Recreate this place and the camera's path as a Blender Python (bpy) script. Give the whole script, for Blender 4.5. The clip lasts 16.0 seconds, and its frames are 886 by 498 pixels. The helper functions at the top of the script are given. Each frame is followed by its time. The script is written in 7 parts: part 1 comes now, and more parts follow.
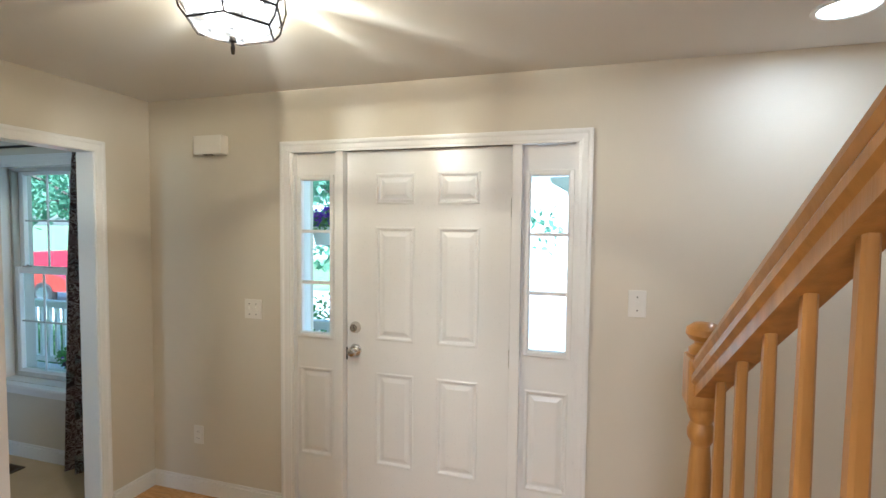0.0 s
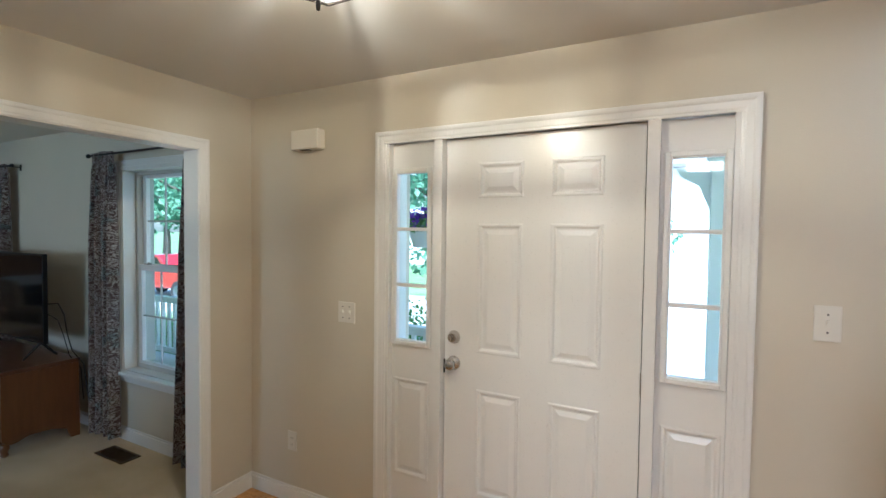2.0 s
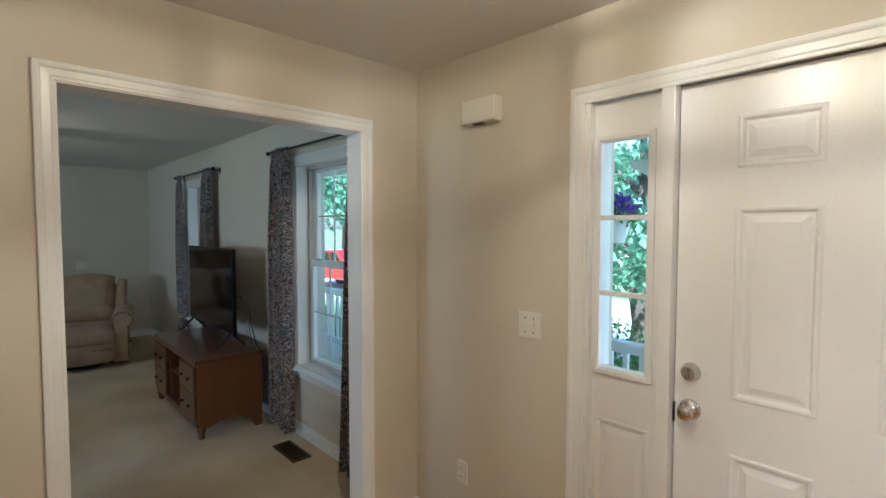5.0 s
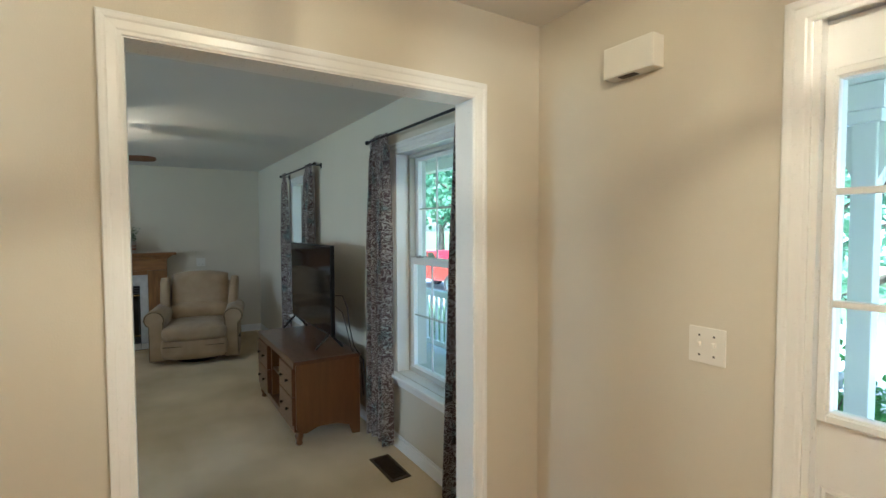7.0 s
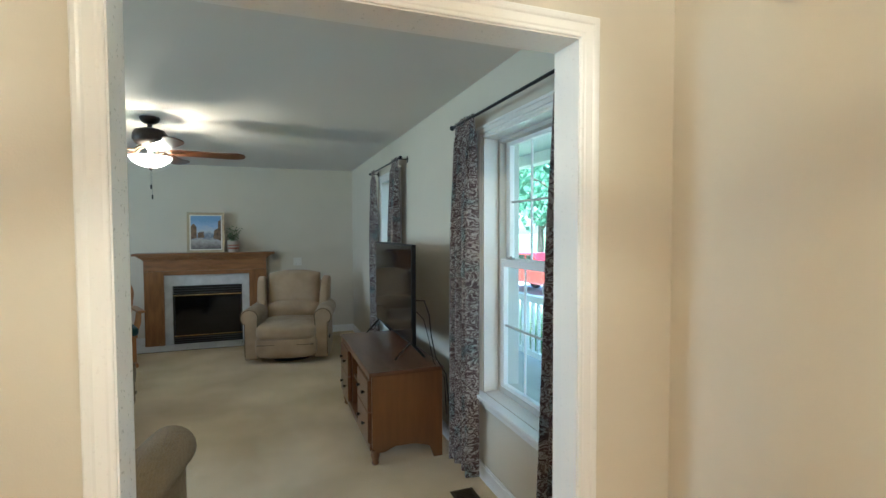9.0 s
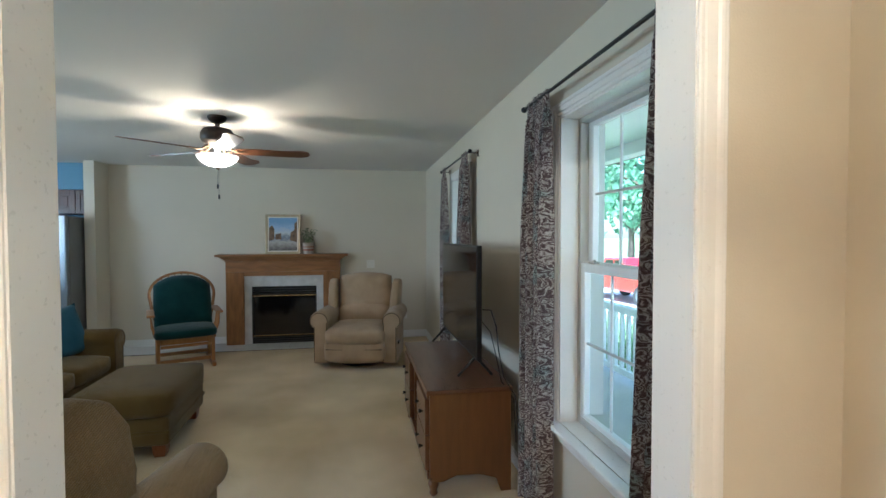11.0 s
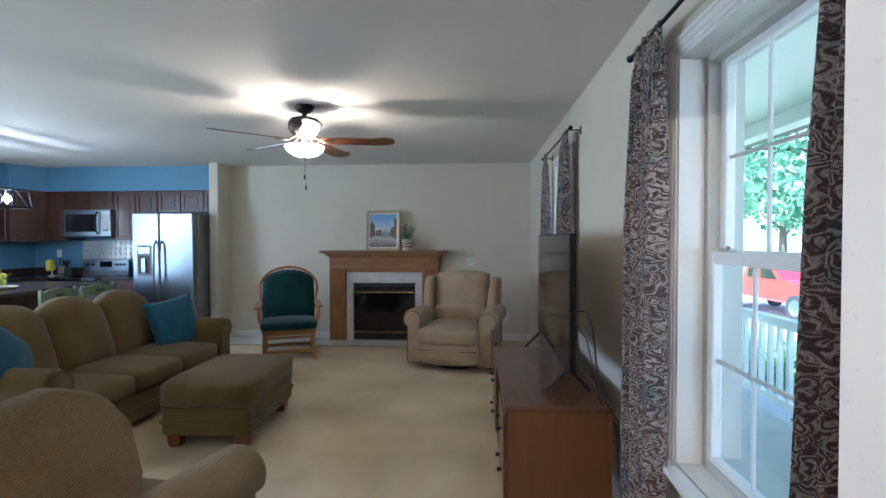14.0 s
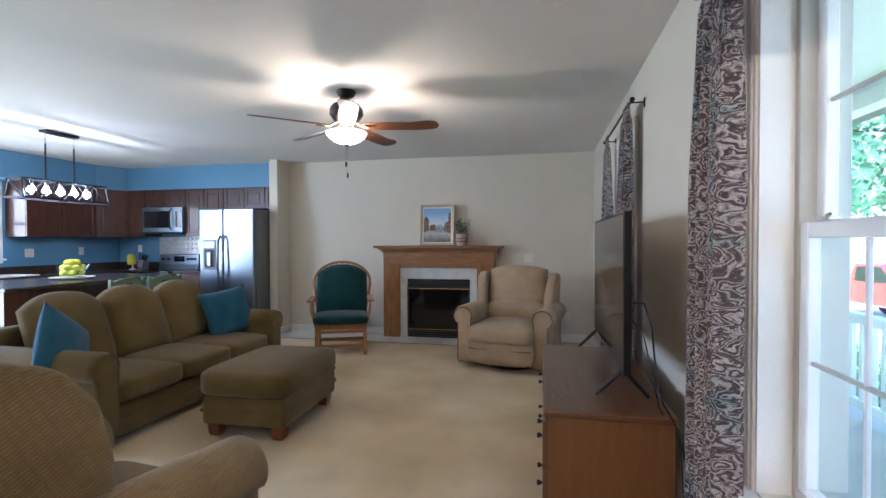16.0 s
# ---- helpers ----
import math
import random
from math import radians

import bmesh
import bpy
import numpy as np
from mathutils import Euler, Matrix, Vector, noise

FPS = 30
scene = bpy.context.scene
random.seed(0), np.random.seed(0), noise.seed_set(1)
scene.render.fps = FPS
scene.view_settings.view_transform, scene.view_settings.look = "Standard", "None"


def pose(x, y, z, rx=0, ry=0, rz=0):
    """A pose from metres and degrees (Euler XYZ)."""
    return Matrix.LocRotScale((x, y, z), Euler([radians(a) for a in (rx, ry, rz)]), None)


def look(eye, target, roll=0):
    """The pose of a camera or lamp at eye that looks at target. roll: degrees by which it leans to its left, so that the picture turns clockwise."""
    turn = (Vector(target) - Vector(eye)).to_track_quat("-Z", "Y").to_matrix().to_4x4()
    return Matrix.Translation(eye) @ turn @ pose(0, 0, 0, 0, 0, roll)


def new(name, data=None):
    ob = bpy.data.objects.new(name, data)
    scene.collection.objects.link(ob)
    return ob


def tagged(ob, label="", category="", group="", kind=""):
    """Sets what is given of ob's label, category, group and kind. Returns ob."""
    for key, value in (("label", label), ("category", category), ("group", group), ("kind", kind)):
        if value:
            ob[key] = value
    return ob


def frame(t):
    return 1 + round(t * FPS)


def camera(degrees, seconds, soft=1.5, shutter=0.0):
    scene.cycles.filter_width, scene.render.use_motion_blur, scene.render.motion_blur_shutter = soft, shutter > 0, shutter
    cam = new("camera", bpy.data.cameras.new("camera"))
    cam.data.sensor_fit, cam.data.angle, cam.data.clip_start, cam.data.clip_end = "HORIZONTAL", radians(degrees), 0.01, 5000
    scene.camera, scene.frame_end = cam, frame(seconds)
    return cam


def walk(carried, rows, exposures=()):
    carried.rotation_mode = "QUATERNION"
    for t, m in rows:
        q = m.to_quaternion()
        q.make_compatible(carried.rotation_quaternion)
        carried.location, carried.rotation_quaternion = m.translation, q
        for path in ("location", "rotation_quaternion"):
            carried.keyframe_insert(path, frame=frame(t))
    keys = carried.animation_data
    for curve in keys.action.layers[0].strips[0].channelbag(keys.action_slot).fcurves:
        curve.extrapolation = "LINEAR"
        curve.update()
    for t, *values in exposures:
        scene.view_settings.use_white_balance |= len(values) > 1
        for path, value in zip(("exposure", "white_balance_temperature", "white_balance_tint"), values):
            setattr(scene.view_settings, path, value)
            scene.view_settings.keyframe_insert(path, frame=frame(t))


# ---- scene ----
cam = camera(86.0, 16.0)
PATH = [
    (0, (0.761, -0.027, 1.686), (0.196, 1.889, 1.59), 0.6),
    (0.5, (0.75, 0.054, 1.658), (0.082, 1.937, 1.579), 0.7),
    (1, (0.702, 0.127, 1.653), (-0.053, 1.977, 1.574), 0.7),
    (1.5, (0.649, 0.197, 1.644), (-0.196, 2.008, 1.571), 0.7),
    (2, (0.595, 0.262, 1.636), (-0.341, 2.029, 1.565), 0.7),
    (2.5, (0.534, 0.324, 1.616), (-0.491, 2.04, 1.552), 0.9),
    (3, (0.463, 0.392, 1.62), (-0.655, 2.049, 1.546), 0.8),
    (3.5, (0.394, 0.459, 1.618), (-0.818, 2.049, 1.546), 0.6),
    (4, (0.317, 0.532, 1.62), (-0.983, 2.049, 1.54), 0.4),
    (6.5, (-0.181, 0.774, 1.574), (-1.815, 1.923, 1.485), -0.2),
    (7, (-0.285, 0.84, 1.556), (-1.979, 1.901, 1.471), -0.2),
    (7.5, (-0.396, 0.912, 1.546), (-2.145, 1.878, 1.465), -0.2),
    (8, (-0.503, 0.985, 1.545), (-2.301, 1.857, 1.463), -0.3),
    (8.5, (-0.589, 1.05, 1.531), (-2.43, 1.828, 1.455), -0.2),
    (9, (-0.679, 1.11, 1.521), (-2.554, 1.801, 1.447), -0.2),
    (11.5, (-1.105, 1.373, 1.485), (-3.086, 1.644, 1.432), -0.1),
    (12, (-1.169, 1.421, 1.478), (-3.159, 1.607, 1.426), -0.1),
    (12.5, (-1.237, 1.464, 1.463), (-3.234, 1.569, 1.415), -0.1),
    (13, (-1.307, 1.496, 1.444), (-3.306, 1.524, 1.4), -0.0),
    (13.5, (-1.37, 1.528, 1.422), (-3.368, 1.477, 1.381), -0.1),
    (14, (-1.426, 1.558, 1.401), (-3.422, 1.429, 1.359), -0.1),
    (14.5, (-1.485, 1.591, 1.375), (-3.475, 1.389, 1.336), -0.1),
    (15, (-1.557, 1.63, 1.357), (-3.538, 1.356, 1.319), -0.1),
    (15.5, (-1.626, 1.666, 1.336), (-3.596, 1.324, 1.3), -0.2),
    (16, (-1.693, 1.699, 1.302), (-3.65, 1.287, 1.27), -0.1),
]
EXPOSURES = [(0, 1.98, 4980, 6), (2, 1.82, 4980, 7), (4, 1.76, 5000, 9), (6.5, 2.25, 5180, 5), (9, 2.73, 5100, 4), (11.5, 2.7, 5230, 11), (12.5, 2.7, 5180, 12), (14, 2.88, 5070, 15), (16, 3.16, 5290, 21)]
walk(cam, [(t, look(eye, target, roll)) for t, eye, target, roll in PATH], EXPOSURES)

# ---- world, sun, lamps ----
world = bpy.data.worlds.new("sky")
scene.world = world
world.use_nodes = True
SUN_EL, SUN_AZ = 58.0, 150.0
_n = world.node_tree.nodes
_sky = _n.new("ShaderNodeTexSky")
_sky.sky_type, _sky.sun_disc = "NISHITA", False
_sky.sun_elevation, _sky.sun_rotation = radians(SUN_EL), radians(SUN_AZ)
_sky.air_density, _sky.dust_density = 1.0, 2.0
_n["Background"].inputs["Strength"].default_value = 0.15
world.node_tree.links.new(_sky.outputs[0], _n["Background"].inputs[0])
sun = new("sun", bpy.data.lights.new("sun", "SUN"))
sun.data.energy, sun.data.angle, sun.data.color = 5.0, radians(0.5), (1.0, 0.95, 0.88)
_az = radians(SUN_AZ)
_sd = Vector((math.sin(_az) * math.cos(radians(SUN_EL)), math.cos(_az) * math.cos(radians(SUN_EL)), math.sin(radians(SUN_EL))))
sun.matrix_world = look((0, 0, 20), Vector((0, 0, 20)) - _sd)


def lamp(name, kind, at, power, color, size=0.1, aim=None, spread=180, sizey=None):
    d = bpy.data.lights.new(name, kind)
    d.energy, d.color = power, color
    if kind == "AREA":
        d.size, d.spread = size, radians(spread)
        if sizey:
            d.shape, d.size_y = "RECTANGLE", sizey
    else:
        d.shadow_soft_size = size
    o = new(name, d)
    o.matrix_world = look(at, aim) if aim else pose(*at)
    return o


FAN_A = 24.0
WARM, DAY = (1.0, 0.78, 0.50), (0.72, 0.87, 1.0)
lamp("hall_fixture_lamp", "POINT", (-0.285, 1.215, 2.33), 21, (1.0, 0.84, 0.60), 0.009)
# second light: unseen fill added down the hall to brighten the door wall evenly
lamp("hall_far_lamp", "AREA", (0.75, -1.6, 2.42), 23, (1.0, 0.90, 0.80), 0.5, (0.75, -1.3, 0))
lamp("stair_downlight_lamp", "AREA", (1.60, 1.93, 2.425), 1.1, (1.0, 0.96, 0.90), 0.16, (1.60, 1.93, 0))
lamp("fan_bowl_lamp", "POINT", (-5.08, 0.24, 2.097), 4.8, (1.0, 0.78, 0.50), 0.022)
for i in range(5):
    lamp("island_bulb_lamp", "POINT", (-5.74 + 0.145 * (i - 2), -3.24, 1.815), 0.5, (0.95, 0.97, 1.0), 0.012)
# daylight fills: at the kitchen window and at an unseen opening added for light
lamp("window_light", "AREA", (-5.98, -5.3, 1.56), 2.2, DAY, 1.0, (-5.6, 0, 1.0), 170, 1.1)
lamp("window_light", "AREA", (-3.4, -5.3, 1.2), 17, DAY, 1.7, (-3.4, 0, 0.9), 170, 2.0)


# ---- mesh helpers ----
def material(name, color, rough=0.5, metal=0.0, var=0.06, scale=8.0, bump=0.05, bscale=60.0, color2=None, coat=0.0, spec=0.5,
             stretch=(1, 1, 1), rough_var=0.08, sheen=0.0):
    m = bpy.data.materials.new(name)
    m.use_nodes = True
    n, k = m.node_tree.nodes, m.node_tree.links
    b = n["Principled BSDF"]
    tc = n.new("ShaderNodeTexCoord")
    mp = n.new("ShaderNodeMapping")
    mp.inputs["Scale"].default_value = stretch
    k.new(tc.outputs["Object"], mp.inputs["Vector"])
    big = n.new("ShaderNodeTexNoise")
    big.inputs["Scale"].default_value = scale
    big.inputs["Detail"].default_value = 5
    k.new(mp.outputs[0], big.inputs["Vector"])
    fine = n.new("ShaderNodeTexNoise")
    fine.inputs["Scale"].default_value = bscale
    fine.inputs["Detail"].default_value = 3
    k.new(mp.outputs[0], fine.inputs["Vector"])
    ramp = n.new("ShaderNodeValToRGB")
    c1 = tuple(max(0, c * (1 - var)) for c in color)
    c2 = color2 or tuple(min(1, c * (1 + var)) for c in color)
    ramp.color_ramp.elements[0].position, ramp.color_ramp.elements[1].position = 0.3, 0.7
    ramp.color_ramp.elements[0].color, ramp.color_ramp.elements[1].color = (*c1, 1), (*c2, 1)
    k.new(big.outputs["Fac"], ramp.inputs["Fac"])
    k.new(ramp.outputs[0], b.inputs["Base Color"])
    rr = n.new("ShaderNodeMapRange")
    rr.inputs["To Min"].default_value = max(0.02, rough - rough_var)
    rr.inputs["To Max"].default_value = min(1, rough + rough_var)
    k.new(fine.outputs["Fac"], rr.inputs["Value"])
    k.new(rr.outputs[0], b.inputs["Roughness"])
    if bump:
        bp = n.new("ShaderNodeBump")
        bp.inputs["Strength"].default_value = min(1, bump * 4)
        bp.inputs["Distance"].default_value = 0.004
        k.new(fine.outputs["Fac"], bp.inputs["Height"])
        k.new(bp.outputs[0], b.inputs["Normal"])
    b.inputs["Metallic"].default_value = metal
    b.inputs["Coat Weight"].default_value = coat
    b.inputs["Specular IOR Level"].default_value = spec
    if sheen:
        b.inputs["Sheen Weight"].default_value = sheen
    return m


def part(name, bm, mat, parent=None, label="", smooth=False):
    me = bpy.data.meshes.new(name)
    bmesh.ops.recalc_face_normals(bm, faces=bm.faces[:])
    bm.to_mesh(me)
    bm.free()
    me.materials.append(mat)
    if smooth:
        me.shade_smooth()
        me.set_sharp_from_angle(angle=radians(smooth if smooth is not True else 40))
    ob = new(name, me)
    if parent:
        ob.parent = parent
    return tagged(ob, label)


PLACE = [0.0, 0.0, 0.0]


def thing(name, at, label, category, group="", rz=0.0, kind=""):
    e = new(name)
    e.empty_display_size = 0.1
    e.matrix_world = pose(at[0] + PLACE[0], at[1] + PLACE[1], at[2] + (PLACE[2] if at[2] > 0.2 else 0.0), 0, 0, rz)
    return tagged(e, label, category, group, kind)


def box(bm, x0, y0, z0, x1, y1, z1, bevel=0.0, seg=2):
    t = bmesh.new() if bevel else bm
    v = [t.verts.new((x, y, z)) for x in (x0, x1) for y in (y0, y1) for z in (z0, z1)]
    for f in ((0, 1, 3, 2), (4, 6, 7, 5), (0, 4, 5, 1), (2, 3, 7, 6), (0, 2, 6, 4), (1, 5, 7, 3)):
        t.faces.new([v[i] for i in f])
    if bevel:
        bmesh.ops.bevel(t, geom=t.edges[:], offset=bevel, segments=seg, profile=0.6, affect="EDGES")
        merge(bm, t)
    return bm


def merge(bm, t, m=None):
    """Add the mesh t to bm, moved by m."""
    if m is not None:
        bmesh.ops.transform(t, matrix=m, verts=t.verts[:])
    me = bpy.data.meshes.new("tmp")
    t.to_mesh(me)
    t.free()
    bm.from_mesh(me)
    bpy.data.meshes.remove(me)
    return bm


def boxes(*bs, bevel=0.0, seg=2):
    bm = bmesh.new()
    for b in bs:
        box(bm, *b, bevel=bevel, seg=seg)
    return bm


def lathe(profile, n=24, bm=None, m=None):
    """A turned shape from (radius, z) pairs."""
    t = bmesh.new()
    rings = []
    for r, z in profile:
        if r < 1e-5:
            rings.append([t.verts.new((0, 0, z))])
        else:
            rings.append([t.verts.new((r * math.cos(2 * math.pi * i / n), r * math.sin(2 * math.pi * i / n), z)) for i in range(n)])
    for a, b in zip(rings, rings[1:]):
        for i in range(n):
            j = (i + 1) % n
            q = [a[i % len(a)], a[j % len(a)], b[j % len(b)], b[i % len(b)]]
            q = list(dict.fromkeys(q))
            if len(q) > 2:
                t.faces.new(q)
    if m is not None:
        bmesh.ops.transform(t, matrix=m, verts=t.verts[:])
    if bm is None:
        return t
    return merge(bm, t)


def tube(points, r, n=8, bm=None, caps=True):
    """A round bar through points; r may be a number or one radius a point."""
    bm = bm if bm is not None else bmesh.new()
    P = [Vector(p) for p in points]
    R = r if isinstance(r, (list, tuple)) else [r] * len(P)
    rings = []
    up = Vector((0, 0, 1))
    side = None
    for i, p in enumerate(P):
        d = (P[min(i + 1, len(P) - 1)] - P[max(i - 1, 0)]).normalized()
        if side is None:
            ref = up if abs(d.z) < 0.9 else Vector((1, 0, 0))
            side = d.cross(ref).normalized()
        else:
            side = (side - d * side.dot(d)).normalized()
        o = d.cross(side)
        rings.append([bm.verts.new(p + R[i] * (side * math.cos(2 * math.pi * j / n) + o * math.sin(2 * math.pi * j / n))) for j in range(n)])
    for a, b in zip(rings, rings[1:]):
        for j in range(n):
            bm.faces.new((a[j], a[(j + 1) % n], b[(j + 1) % n], b[j]))
    if caps:
        bm.faces.new(rings[0])
        bm.faces.new(rings[-1])
    return bm


def prism(bm, pts, axis, a, b):
    """A flat outline pulled out along an axis ("x", "y" or "z") from a to b."""
    def at(p, h):
        return {"x": (h, p[0], p[1]), "y": (p[0], h, p[1]), "z": (p[0], p[1], h)}[axis]
    lo, hi = [bm.verts.new(at(p, a)) for p in pts], [bm.verts.new(at(p, b)) for p in pts]
    bm.faces.new(lo)
    bm.faces.new(hi)
    for i in range(len(pts)):
        j = (i + 1) % len(pts)
        bm.faces.new((lo[i], lo[j], hi[j], hi[i]))
    return bm


def cushion(bm, x0, y0, z0, x1, y1, z1, puff=0.04, n=4, p=5.0):
    """A soft block: a rounded box whose faces swell outwards."""
    t = bmesh.new()
    bmesh.ops.create_cube(t, size=2)
    bmesh.ops.subdivide_edges(t, edges=t.edges[:], cuts=n * 2 - 1, use_grid_fill=True)
    c, h = Vector(((x0 + x1) / 2, (y0 + y1) / 2, (z0 + z1) / 2)), Vector(((x1 - x0) / 2, (y1 - y0) / 2, (z1 - z0) / 2))
    r = min(h) * 0.55
    for v in t.verts:
        u = v.co.copy()
        q = Vector([u[i] * h[i] for i in range(3)])
        core = Vector([max(-(h[i] - r), min(h[i] - r, q[i])) for i in range(3)])
        d = q - core
        if d.length > 1e-6:
            d = d.normalized() * r
        w = (1 - abs(u.x) ** 2 * 0.9, 1 - abs(u.y) ** 2 * 0.9, 1 - abs(u.z) ** 2 * 0.9)
        o = core + d
        for i in range(3):
            if abs(u[i]) > 0.999:
                a, b = [w[j] for j in range(3) if j != i]
                o[i] += math.copysign(puff * a * b, u[i])
        v.co = c + o
    return merge(bm, t)


def structure(name, bm, mat, label, smooth=False):
    return tagged(part(name, bm, mat, None, label, smooth), kind="structure")

# ---- materials ----
M_wall = material("beige_wall_paint", (0.64, 0.585, 0.485), 0.55, var=0.025, scale=1.5, bump=0.03, bscale=220)
M_ceil = material("ceiling_paint", (0.70, 0.68, 0.65), 0.85, var=0.015, scale=1.2, bump=0.04, bscale=260)
M_white = material("white_gloss_paint", (0.80, 0.79, 0.77), 0.3, var=0.015, scale=3, bump=0.01, bscale=90)
M_blue = material("blue_wall_paint", (0.12, 0.27, 0.42), 0.55, var=0.03, scale=1.5, bump=0.03, bscale=220)
M_carpet = material("beige_carpet", (0.55, 0.39, 0.18), 0.95, var=0.16, scale=1.3, color2=(0.76, 0.60, 0.37), bump=0.25, bscale=420, spec=0.1, sheen=0.3)
M_tile = material("pale_tile", (0.62, 0.60, 0.56), 0.35, var=0.05, scale=5, bump=0.01)
M_wood = material("oak_floor", (0.50, 0.27, 0.09), 0.28, var=0.22, scale=5, stretch=(1, 9, 1), bump=0.02, bscale=30)
M_oak = material("golden_oak", (0.37, 0.175, 0.040), 0.38, var=0.2, scale=6, stretch=(6, 6, 0.7), bump=0.02, bscale=50, coat=0.1, spec=0.35)
M_ground = material("lawn_grass", (0.13, 0.21, 0.09), 0.9, var=0.3, scale=0.8, bump=0.2, bscale=60)
M_road = material("pale_asphalt", (0.42, 0.42, 0.42), 0.9, var=0.08, scale=2, bump=0.1)

# ---- structure ----
WY, WYO = 2.33, 2.56
HX, LX = -1.86, -1.98
BX = -8.0
KX = -8.25
KY = -5.12
CEIL = 2.44


def wall_xz(name, y0, y1, x0, x1, z0, z1, holes, mat, label):
    """A wall along x with rectangular holes (xa, xb, za, zb)."""
    bm = bmesh.new()
    x = x0
    for xa, xb, za, zb in sorted(holes):
        if xa > x:
            box(bm, x, y0, z0, xa, y1, z1)
        if za > z0:
            box(bm, xa, y0, z0, xb, y1, za)
        if zb < z1:
            box(bm, xa, y0, zb, xb, y1, z1)
        x = xb
    box(bm, x, y0, z0, x1, y1, z1)
    return structure(name, bm, mat, label)


def wall_yz(name, x0, x1, y0, y1, z0, z1, holes, mat, label):
    bm = bmesh.new()
    y = y0
    for ya, yb, za, zb in sorted(holes):
        if ya > y:
            box(bm, x0, y, z0, x1, ya, z1)
        if za > z0:
            box(bm, x0, ya, z0, x1, yb, za)
        if zb < z1:
            box(bm, x0, ya, zb, x1, yb, z1)
        y = yb
    box(bm, x0, y, z0, x1, y1, z1)
    return structure(name, bm, mat, label)


W1 = (-3.285, -2.45, 0.545, 2.085)
W2 = (-6.00, -5.20, 0.545, 2.085)
DOOR = (-0.838, 0.735, 0.0, 2.135)
ARCH = (0.800, 1.972, 0.0, 2.083)
wall_north = wall_xz("wall_north", WY, WYO, -8.45, 2.3, 0, CEIL, [W1, W2, DOOR], M_wall, "beige painted front wall with two windows and the entrance door")
wall_arch = wall_yz("wall_arch", LX, HX, -5.3, WY, 0, CEIL, [ARCH], M_wall, "beige wall between hall and living room with a wide cased opening")
wall_west = wall_yz("wall_west", BX - 0.15, BX, -1.90, WY, 0, CEIL, [], M_wall, "beige painted wall behind the fireplace")
wall_west_kitchen = wall_yz("wall_west_kitchen", KX - 0.15, KX, -5.3, -2.031, 0, CEIL, [], M_blue, "blue painted kitchen wall behind range and refrigerator")
KW = (-6.45, -5.52, 1.09, 2.02)
# unseen opening, added only to let fill light into the living room
LIGHT_GAP = (-4.4, -2.5, 0.0, 2.05)
wall_south = wall_xz("wall_south", KY - 0.16, KY, KX, LX, 0, CEIL, [KW, LIGHT_GAP], M_blue, "blue painted kitchen wall with a window over the counter")
wall_stub = structure("wall_stub", boxes((KX, -2.02, 0, -7.66, -1.90, CEIL)), M_wall, "short beige wall beside the refrigerator")
closet = structure("wall_closet", boxes((HX, -3.2, 0, 0.15, 0.335, CEIL)), M_wall, "beige painted closet walls beside the hall")
wall_east = structure("wall_east", boxes((2.14, -3.2, 0, 2.3, WY, CEIL)), M_wall, "beige stair wall")
wall_back = structure("wall_back", boxes((0.15, -3.36, 0, 2.3, -3.2, CEIL)), M_wall, "beige wall at the end of the hall")
ceiling = structure("ceiling", boxes((-8.45, -5.3, CEIL, 2.3, WYO, CEIL + 0.15)), M_ceil, "white painted ceiling")
floor_hall = structure("floor_hall", boxes((HX - 0.06, -3.3, -0.12, 2.14, WYO, 0)), M_wood, "golden oak strip floor of the hall")
floor_living = structure("floor_living", boxes((KX, -5.2, -0.12, HX - 0.06, WY, 0)), M_carpet, "worn beige carpet with faint stains")

# ---- trims of the hall and the openings ----
def casing(name, x0, x1, z1, w, y, out, floor=0.0, axis="x"):
    """A moulded, mitred casing round a doorway, on a wall face at y that looks out (+1/-1) along the other axis."""
    bm = bmesh.new()
    prof = [(0, 0), (0.0, 0.009), (0.06 * w, 0.0105), (0.18 * w, 0.0105), (0.26 * w, 0.0125), (0.62 * w, 0.0145), (0.70 * w, 0.0180), (0.80 * w, 0.0195), (0.94 * w, 0.0195), (w, 0.0175), (w, 0)]
    rows = []
    for b, d in prof:
        path = [(x0 - b, floor), (x0 - b, z1 + b), (x1 + b, z1 + b), (x1 + b, floor)]
        rows.append([bm.verts.new((p, y + out * d, q) if axis == "x" else (y + out * d, p, q)) for p, q in path])
    for r, q in zip(rows, rows[1:] + rows[:1]):
        for i in range(3):
            bm.faces.new((r[i], r[i + 1], q[i + 1], q[i]))
    return structure(name, bm, M_white, "white painted moulded door casing")


casing("casing_entrance", DOOR[0], DOOR[1], DOOR[3] - 0.045, 0.063, WY, -1)
casing("casing_arch_hall", ARCH[0], ARCH[1], ARCH[3], 0.058, HX, 1, axis="y")
casing("casing_arch_living", ARCH[0], ARCH[1], ARCH[3], 0.078, LX, -1, axis="y")
for _b in ((LX - 0.003, ARCH[0] - 0.006, 0, HX + 0.003, ARCH[0] + 0.004, ARCH[3] - 0.004),
           (LX - 0.003, ARCH[1] - 0.004, 0, HX + 0.003, ARCH[1] + 0.006, ARCH[3] - 0.004),
           (LX - 0.003, ARCH[0] - 0.006, ARCH[3] - 0.004, HX + 0.003, ARCH[1] + 0.006, ARCH[3] + 0.006)):
    structure("lining_arch", boxes(_b), M_white, "white painted lining board of the wide opening")


